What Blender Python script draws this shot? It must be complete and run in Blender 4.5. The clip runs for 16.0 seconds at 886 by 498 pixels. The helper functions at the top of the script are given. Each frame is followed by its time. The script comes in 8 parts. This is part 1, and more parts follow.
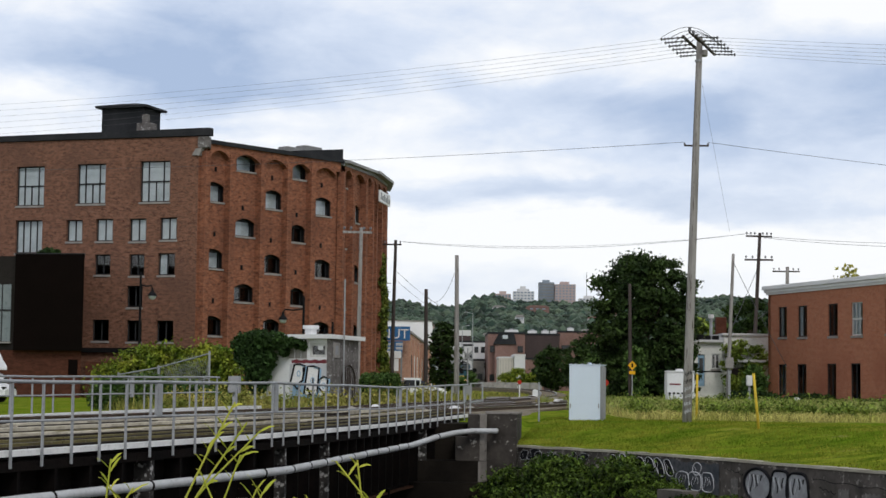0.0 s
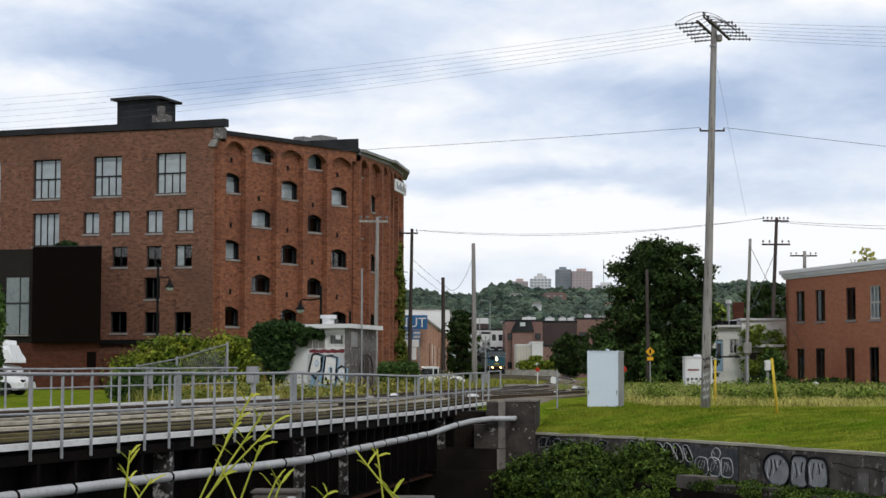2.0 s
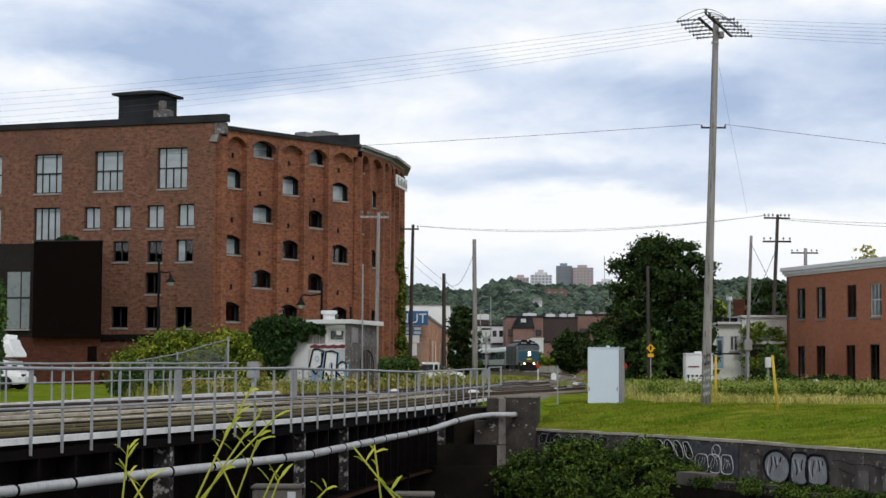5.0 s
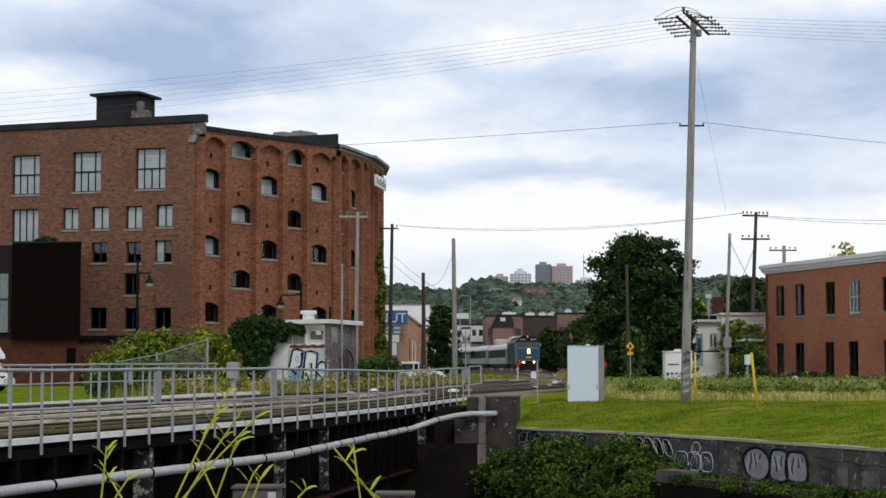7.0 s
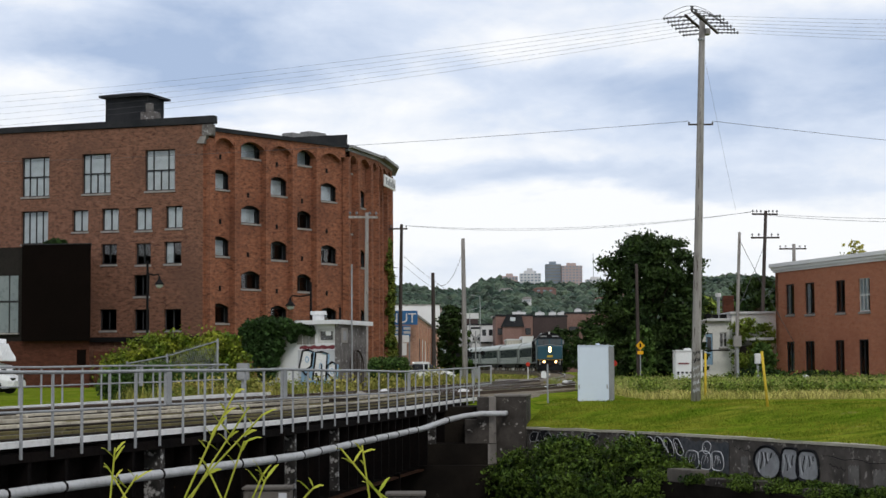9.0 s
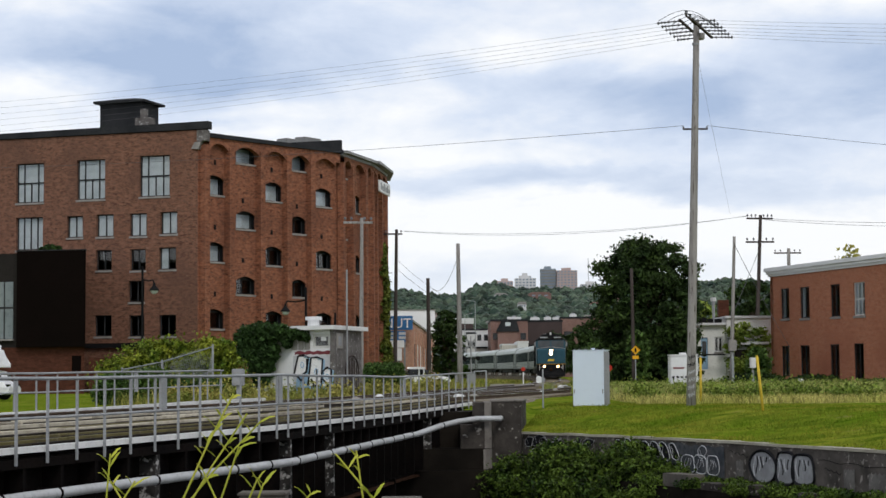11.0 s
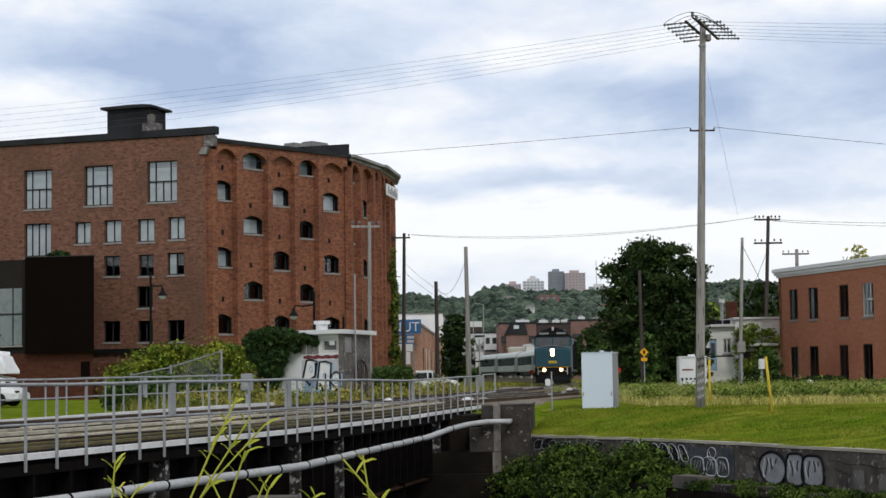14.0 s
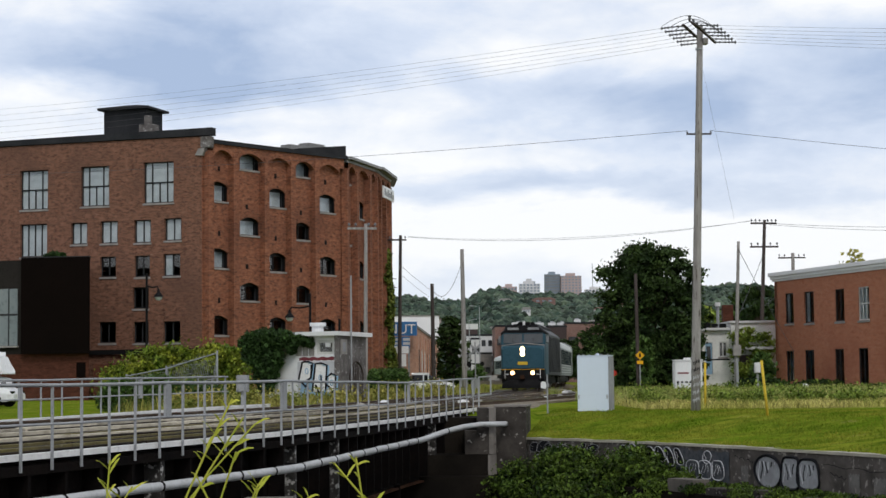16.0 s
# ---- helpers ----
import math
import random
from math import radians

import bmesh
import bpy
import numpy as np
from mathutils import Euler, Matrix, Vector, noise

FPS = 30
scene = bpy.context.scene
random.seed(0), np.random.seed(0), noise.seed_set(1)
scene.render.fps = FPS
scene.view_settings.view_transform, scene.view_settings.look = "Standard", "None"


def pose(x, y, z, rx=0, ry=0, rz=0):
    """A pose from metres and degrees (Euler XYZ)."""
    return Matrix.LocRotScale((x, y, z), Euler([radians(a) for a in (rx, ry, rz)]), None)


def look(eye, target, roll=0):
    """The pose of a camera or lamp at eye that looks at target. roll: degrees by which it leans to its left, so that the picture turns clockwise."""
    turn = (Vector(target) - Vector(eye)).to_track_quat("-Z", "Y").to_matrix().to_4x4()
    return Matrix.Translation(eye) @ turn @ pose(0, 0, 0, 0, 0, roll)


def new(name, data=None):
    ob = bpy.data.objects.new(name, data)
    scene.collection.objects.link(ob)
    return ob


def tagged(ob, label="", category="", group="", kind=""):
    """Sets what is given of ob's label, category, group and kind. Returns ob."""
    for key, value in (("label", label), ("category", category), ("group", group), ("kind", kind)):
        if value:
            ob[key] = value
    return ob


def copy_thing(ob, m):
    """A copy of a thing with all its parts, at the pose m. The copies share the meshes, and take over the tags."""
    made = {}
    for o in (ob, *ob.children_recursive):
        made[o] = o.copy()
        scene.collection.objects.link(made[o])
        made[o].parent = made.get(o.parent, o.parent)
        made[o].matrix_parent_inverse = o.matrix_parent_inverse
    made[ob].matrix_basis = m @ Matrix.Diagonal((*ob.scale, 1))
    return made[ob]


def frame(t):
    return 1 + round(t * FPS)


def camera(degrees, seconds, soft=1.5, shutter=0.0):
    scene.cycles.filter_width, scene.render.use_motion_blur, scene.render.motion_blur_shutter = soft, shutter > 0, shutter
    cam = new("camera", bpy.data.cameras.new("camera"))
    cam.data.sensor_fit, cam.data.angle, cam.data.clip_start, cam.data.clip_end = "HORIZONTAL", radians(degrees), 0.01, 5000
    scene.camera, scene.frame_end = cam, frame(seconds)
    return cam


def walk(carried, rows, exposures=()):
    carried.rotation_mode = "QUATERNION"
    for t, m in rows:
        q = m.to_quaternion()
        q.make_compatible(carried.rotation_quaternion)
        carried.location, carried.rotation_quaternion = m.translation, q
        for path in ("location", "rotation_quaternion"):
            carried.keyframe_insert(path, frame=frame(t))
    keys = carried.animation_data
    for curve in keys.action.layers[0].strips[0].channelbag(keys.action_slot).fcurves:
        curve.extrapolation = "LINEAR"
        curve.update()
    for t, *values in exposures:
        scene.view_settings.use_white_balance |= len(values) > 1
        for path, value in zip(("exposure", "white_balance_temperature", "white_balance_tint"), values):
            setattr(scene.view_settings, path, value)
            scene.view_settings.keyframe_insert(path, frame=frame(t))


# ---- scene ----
# ---- camera and its way: held by hand at one place on the near bank ----
EYE = Vector((0.0, 0.0, 1.15))


def aim(yaw, pitch, roll):
    """Degrees: yaw to the left of +y, pitch up, roll as in look()."""
    a, b = radians(yaw), radians(pitch)
    way = Vector((-math.sin(a) * math.cos(b), math.cos(a) * math.cos(b), math.sin(b)))
    return look(EYE, EYE + way, roll)


cam = camera(26.73, 16.0, soft=1.5)
walk(cam, [(t, aim(yaw, pitch, roll)) for t, yaw, pitch, roll in (
    (0, -0.154, 4.195, 0.722), (0.5, -0.073, 4.194, 0.704), (1, -0.068, 4.259, 0.677), (1.5, 0.041, 4.086, 0.678),
    (2, 0.352, 3.832, 0.100), (2.5, -0.069, 3.773, -0.057), (3, 0.274, 3.729, 0.179), (3.5, 0.562, 3.721, 0.248),
    (4, 0.505, 3.739, 0.366), (6.5, -0.019, 3.646, -0.023), (7, -0.260, 3.684, -0.041), (7.5, -0.259, 3.663, -0.137),
    (8, -0.207, 3.487, -0.140), (8.5, 0.051, 3.579, -0.276), (11, -0.123, 3.844, -0.451), (11.5, 0.179, 3.697, -0.439),
    (12, 0.072, 3.654, -0.797), (12.5, 0.042, 3.731, -1.001), (13, -0.054, 3.849, -0.796), (13.5, -0.061, 3.955, -0.785),
    (14, 0.116, 3.951, -0.839), (14.5, 0.179, 4.061, -0.982), (15, 0.087, 4.005, -0.831), (15.5, 0.068, 3.861, -0.741),
    (16, 0.000, 4.020, -0.600))], exposures=[(0, 0.0), (16, 0.0)])

# ---- sky and sun: a bright, broken overcast ----
world = bpy.data.worlds.new("sky")
scene.world = world
world.use_nodes = True
wn, wl = world.node_tree.nodes, world.node_tree.links
wn.clear()


def wnode(kind, **values):
    n = wn.new(kind)
    for key, value in values.items():
        n.inputs[key.replace("_", " ")].default_value = value
    return n


SUN_UP, SUN_TURN = radians(44), radians(164)
sky = wn.new("ShaderNodeTexSky")
sky.sky_type, sky.sun_disc, sky.sun_elevation, sky.sun_rotation = "NISHITA", False, SUN_UP, SUN_TURN
sky_dim = wnode("ShaderNodeMixRGB", Fac=1.0, Color2=(0.1, 0.1, 0.1, 1))
sky_dim.blend_type = "MULTIPLY"
wl.new(sky.outputs[0], sky_dim.inputs["Color1"])
where = wn.new("ShaderNodeTexCoord")


def calc(kind, a, b=0.0, c=0.0):
    n = wn.new("ShaderNodeMath")
    n.operation = kind
    for socket, value in zip(n.inputs, (a, b, c)):
        if isinstance(value, (int, float)):
            socket.default_value = value
        else:
            wl.new(value, socket)
    return n.outputs[0]


def cloud_noise(scale, detail, rough, shift, flatten=3.0):
    flat = wn.new("ShaderNodeMapping")
    flat.inputs["Scale"].default_value, flat.inputs["Location"].default_value = (1, 1, flatten), shift
    wl.new(where.outputs["Generated"], flat.inputs["Vector"])
    n = wnode("ShaderNodeTexNoise", Scale=scale, Detail=detail, Roughness=rough, Distortion=0.3)
    wl.new(flat.outputs[0], n.inputs["Vector"])
    return n.outputs["Fac"]


axis = wn.new("ShaderNodeSeparateXYZ")
wl.new(where.outputs["Generated"], axis.inputs[0])
ahead = calc("MAXIMUM", calc("ABSOLUTE", axis.outputs["Y"]), 0.05)
soft_a, soft_b = cloud_noise(9.0, 6.0, 0.55, (0.2, 0.1, 0.0)), cloud_noise(9.0, 6.0, 0.55, (3.1, 0.7, 1.3))
across = calc("ADD", calc("DIVIDE", axis.outputs["X"], ahead), calc("MULTIPLY_ADD", soft_a, 0.13, -0.065))
above = calc("ADD", calc("DIVIDE", axis.outputs["Z"], ahead), calc("MULTIPLY_ADD", soft_b, 0.06, -0.03))
thick = calc("MULTIPLY_ADD", cloud_noise(7.0, 8.0, 0.52, (0.17, 0.0, 0.35)), 1.5, -0.55)
thick = calc("ADD", thick, calc("MULTIPLY_ADD", cloud_noise(15.0, 9.0, 0.60, (1.3, 0.4, 0.2), 1.7), 0.75, -0.40))
# the larger cloud masses: across, above, half width, half height, how dark (+) or bright (-)
for u, v, a, b, dark in ((-0.155, 0.178, 0.085, 0.024, 0.78), (-0.110, 0.153, 0.045, 0.014, 0.5), (0.150, 0.142, 0.060, 0.017, 0.66), (0.110, 0.150, 0.030, 0.012, 0.2),
                         (0.125, 0.103, 0.140, 0.009, 0.46), (0.015, 0.154, 0.055, 0.016, 0.36), (0.220, 0.170, 0.060, 0.022, 0.5), (0.035, 0.104, 0.05, 0.008, 0.22),
                         (-0.01, 0.050, 0.022, 0.010, 0.36), (-0.03, 0.195, 0.09, 0.012, 0.02), (0.05, 0.127, 0.05, 0.010, 0.2), (-0.210, 0.158, 0.035, 0.013, -0.35),
                         (0.110, 0.078, 0.150, 0.013, -0.30), (-0.045, 0.145, 0.05, 0.016, -0.22), (0.06, 0.180, 0.05, 0.010, -0.2), (0.02, 0.118, 0.06, 0.010, -0.2)):
    du, dv = calc("DIVIDE", calc("SUBTRACT", across, u), a), calc("DIVIDE", calc("SUBTRACT", above, v), b)
    r2 = calc("ADD", calc("MULTIPLY", du, du), calc("MULTIPLY", dv, dv))
    thick = calc("ADD", thick, calc("MULTIPLY", calc("POWER", 2.718, calc("MULTIPLY", r2, -0.8)), dark))
cloud = wn.new("ShaderNodeValToRGB")
cloud.color_ramp.elements[0].position, cloud.color_ramp.elements[0].color = 0.05, (1.02, 1.03, 1.05, 1)
cloud.color_ramp.elements[1].position, cloud.color_ramp.elements[1].color = 0.95, (0.42, 0.53, 0.74, 1)
mid = cloud.color_ramp.elements.new(0.42)
mid.color = (0.72, 0.80, 0.95, 1)
wl.new(thick, cloud.inputs["Fac"])
# the deck is whiter towards the horizon; unseen overhead it is darkened to weaken the toplight
low = wn.new("ShaderNodeMapRange")
low.inputs["From Min"].default_value, low.inputs["From Max"].default_value = 0.03, 0.12
low.inputs["To Min"].default_value, low.inputs["To Max"].default_value = 0.55, 0.0
wl.new(axis.outputs["Z"], low.inputs["Value"])
pale = wnode("ShaderNodeMixRGB", Color2=(0.97, 0.99, 1.02, 1))
wl.new(low.outputs[0], pale.inputs["Fac"])
wl.new(cloud.outputs[0], pale.inputs["Color1"])
high = wn.new("ShaderNodeMapRange")
high.inputs["From Min"].default_value, high.inputs["From Max"].default_value = 0.25, 0.8
high.inputs["To Min"].default_value, high.inputs["To Max"].default_value = 0.0, 0.5
wl.new(axis.outputs["Z"], high.inputs["Value"])
heavy = wnode("ShaderNodeMixRGB", Color2=(0.30, 0.34, 0.42, 1))
wl.new(high.outputs[0], heavy.inputs["Fac"])
wl.new(pale.outputs[0], heavy.inputs["Color1"])
cover = wnode("ShaderNodeMixRGB", Fac=0.93)
wl.new(sky_dim.outputs[0], cover.inputs["Color1"])
wl.new(heavy.outputs[0], cover.inputs["Color2"])
glow = wnode("ShaderNodeBackground", Strength=1.0)
wl.new(cover.outputs[0], glow.inputs["Color"])
out = wn.new("ShaderNodeOutputWorld")
wl.new(glow.outputs[0], out.inputs["Surface"])

sun = new("sun", bpy.data.lights.new("sun", "SUN"))
sun.data.energy, sun.data.angle, sun.data.color = 1.2, radians(18), (1.0, 0.96, 0.9)
sun.matrix_world = look((100 * math.cos(SUN_UP) * math.sin(SUN_TURN), 100 * math.cos(SUN_UP) * math.cos(SUN_TURN), 100 * math.sin(SUN_UP)), (0, 0, 0))


# ---- materials ----
def shader(name, rough=0.7, metal=0.0):
    m = bpy.data.materials.new(name)
    m.use_nodes = True
    n, l = m.node_tree.nodes, m.node_tree.links
    b = n["Principled BSDF"]
    b.inputs["Roughness"].default_value, b.inputs["Metallic"].default_value = rough, metal
    b.inputs["Specular IOR Level"].default_value = 0.5 if rough < 0.4 else 0.12
    return m, n, l, b


def noise_node(n, l, vector, scale, detail=5.0, rough=0.55):
    t = n.new("ShaderNodeTexNoise")
    t.inputs["Scale"].default_value, t.inputs["Detail"].default_value, t.inputs["Roughness"].default_value = scale, detail, rough
    if vector:
        l.new(vector, t.inputs["Vector"])
    return t.outputs["Fac"]


def blend(n, l, fac, a, b, low=0.35, high=0.65, mode="MIX"):
    """a to b as fac goes from low to high; a and b are colours or sockets."""
    r = n.new("ShaderNodeMapRange")
    r.inputs["From Min"].default_value, r.inputs["From Max"].default_value = low, high
    l.new(fac, r.inputs["Value"])
    x = n.new("ShaderNodeMixRGB")
    x.blend_type = mode
    l.new(r.outputs[0], x.inputs["Fac"])
    for socket, c in ((x.inputs["Color1"], a), (x.inputs["Color2"], b)):
        if isinstance(c, tuple):
            socket.default_value = (*c[:3], 1)
        else:
            l.new(c, socket)
    return x.outputs[0]


def relief(n, l, b, height, strength, distance=0.02):
    u = n.new("ShaderNodeBump")
    u.inputs["Strength"].default_value, u.inputs["Distance"].default_value = strength, distance
    l.new(height, u.inputs["Height"])
    l.new(u.outputs[0], b.inputs["Normal"])


def surface(name, colour, other=None, rough=0.7, metal=0.0, coarse=0.8, fine=14.0, wear=None, wear_at=0.62, bump=0.25, shape=(1, 1, 1), island=0.0, grain=0.6):
    """A painted, mineral or wooden surface: two colours in broad patches, fine grain, and worn or stained spots."""
    m, n, l, b = shader(name, rough, metal)
    c = n.new("ShaderNodeTexCoord")
    s = n.new("ShaderNodeMapping")
    s.inputs["Scale"].default_value = shape
    l.new(c.outputs["Object"], s.inputs["Vector"])
    v = s.outputs[0]
    other = other or tuple(0.72 * k for k in colour)
    fine_fac = noise_node(n, l, v, fine, 6)
    col = blend(n, l, noise_node(n, l, v, coarse), colour, other, 0.35, 0.68)
    col = blend(n, l, fine_fac, col, tuple(grain * k for k in colour), 0.52, 0.8)
    if wear:
        col = blend(n, l, noise_node(n, l, v, coarse * 3.1, 8, 0.65), col, wear, wear_at, wear_at + 0.06)
    if island:
        g = n.new("ShaderNodeNewGeometry")
        o = n.new("ShaderNodeObjectInfo")
        a = n.new("ShaderNodeMath")
        a.operation = "ADD"
        l.new(g.outputs["Random Per Island"], a.inputs[0])
        l.new(o.outputs["Random"], a.inputs[1])
        f = n.new("ShaderNodeMath")
        f.operation = "FRACT"
        l.new(a.outputs[0], f.inputs[0])
        h = n.new("ShaderNodeHueSaturation")
        r = n.new("ShaderNodeMapRange")
        r.inputs["To Min"].default_value, r.inputs["To Max"].default_value = 1 - island, 1 + island
        l.new(f.outputs[0], r.inputs["Value"])
        l.new(r.outputs[0], h.inputs["Value"])
        l.new(col, h.inputs["Color"])
        col = h.outputs[0]
    l.new(col, b.inputs["Base Color"])
    r = n.new("ShaderNodeMapRange")
    r.inputs["To Min"].default_value, r.inputs["To Max"].default_value = max(rough - 0.15, 0.02), min(rough + 0.15, 1)
    l.new(fine_fac, r.inputs["Value"])
    l.new(r.outputs[0], b.inputs["Roughness"])
    if bump:
        relief(n, l, b, fine_fac, bump)
    return m


def brickwork(name, colours, mortar, stain, pale, scale=1.0, mottle=1.0):
    """Courses of brick in a wall that runs along local x and z; sooty patches and a few pale repairs."""
    m, n, l, b = shader(name, 0.88)
    c = n.new("ShaderNodeTexCoord")
    s = n.new("ShaderNodeSeparateXYZ")
    l.new(c.outputs["Object"], s.inputs[0])
    k = n.new("ShaderNodeCombineXYZ")
    add = n.new("ShaderNodeMath")
    add.operation = "ADD"
    l.new(s.outputs["X"], add.inputs[0])
    l.new(s.outputs["Y"], add.inputs[1])
    l.new(add.outputs[0], k.inputs["X"])
    l.new(s.outputs["Z"], k.inputs["Y"])
    t = n.new("ShaderNodeTexBrick")
    l.new(k.outputs[0], t.inputs["Vector"])
    t.inputs["Color1"].default_value, t.inputs["Color2"].default_value, t.inputs["Mortar"].default_value = (*colours[0], 1), (*colours[1], 1), (*mortar, 1)
    for key, value in (("Scale", 1.0), ("Mortar Size", 0.008), ("Mortar Smooth", 0.2), ("Bias", -0.1), ("Brick Width", 0.22 * scale), ("Row Height", 0.075 * scale)):
        t.inputs[key].default_value = value
    v = c.outputs["Object"]
    wide = n.new("ShaderNodeMapping")
    wide.inputs["Scale"].default_value = (1, 1, 2.2)
    col = blend(n, l, noise_node(n, l, wide.outputs[0], 2.1, 9, 0.72), t.outputs["Color"], colours[2], 0.45, 0.45 + 0.22 / mottle)
    l.new(v, wide.inputs["Vector"])
    col = blend(n, l, noise_node(n, l, wide.outputs[0], 2.6, 9, 0.75), col, tuple((1 - 0.5 * mottle) * k for k in colours[1]), 0.5, 0.74)
    col = blend(n, l, noise_node(n, l, v, 0.22, 6, 0.6), col, stain, 0.5, 0.78)
    mp = n.new("ShaderNodeMapping")
    mp.inputs["Scale"].default_value = (1.4, 1.4, 4.5)
    l.new(v, mp.inputs["Vector"])
    col = blend(n, l, noise_node(n, l, mp.outputs[0], 0.9, 6, 0.7), col, pale, 0.64, 0.8)
    l.new(col, b.inputs["Base Color"])
    relief(n, l, b, t.outputs["Fac"], -0.5, 0.01)
    return m


def glass_pane(name, tint=(0.88, 0.92, 0.94)):
    m = bpy.data.materials.new(name)
    m.use_nodes = True
    n, l = m.node_tree.nodes, m.node_tree.links
    n.clear()
    o, mix = n.new("ShaderNodeOutputMaterial"), n.new("ShaderNodeMixShader")
    a, g, f = n.new("ShaderNodeBsdfTransparent"), n.new("ShaderNodeBsdfGlossy"), n.new("ShaderNodeFresnel")
    a.inputs["Color"].default_value = (*tint, 1)
    g.inputs["Roughness"].default_value = 0.04
    f.inputs["IOR"].default_value = 1.8
    l.new(f.outputs[0], mix.inputs["Fac"])
    l.new(a.outputs[0], mix.inputs[1])
    l.new(g.outputs[0], mix.inputs[2])
    l.new(mix.outputs[0], o.inputs["Surface"])
    return m


def leafy(name, colour, other, rough=0.6, clump=0.35, vary=0.65):
    """Leaves: hue and value vary leaf by leaf and clump by clump."""
    m, n, l, b = shader(name, rough)
    c = n.new("ShaderNodeTexCoord")
    g = n.new("ShaderNodeNewGeometry")
    col = blend(n, l, noise_node(n, l, c.outputs["Object"], clump, 4), colour, other, 0.35, 0.68)
    h = n.new("ShaderNodeHueSaturation")
    r = n.new("ShaderNodeMapRange")
    r.inputs["To Min"].default_value, r.inputs["To Max"].default_value = 1 - vary, 1 + vary
    l.new(g.outputs["Random Per Island"], r.inputs["Value"])
    l.new(r.outputs[0], h.inputs["Value"])
    l.new(col, h.inputs["Color"])
    l.new(h.outputs[0], b.inputs["Base Color"])
    b.inputs["Specular IOR Level"].default_value = 0.12
    return m


def lamp_glow(name, colour, strength):
    m, n, l, b = shader(name, 0.2)
    b.inputs["Emission Color"].default_value, b.inputs["Emission Strength"].default_value = (*colour, 1), strength
    return m


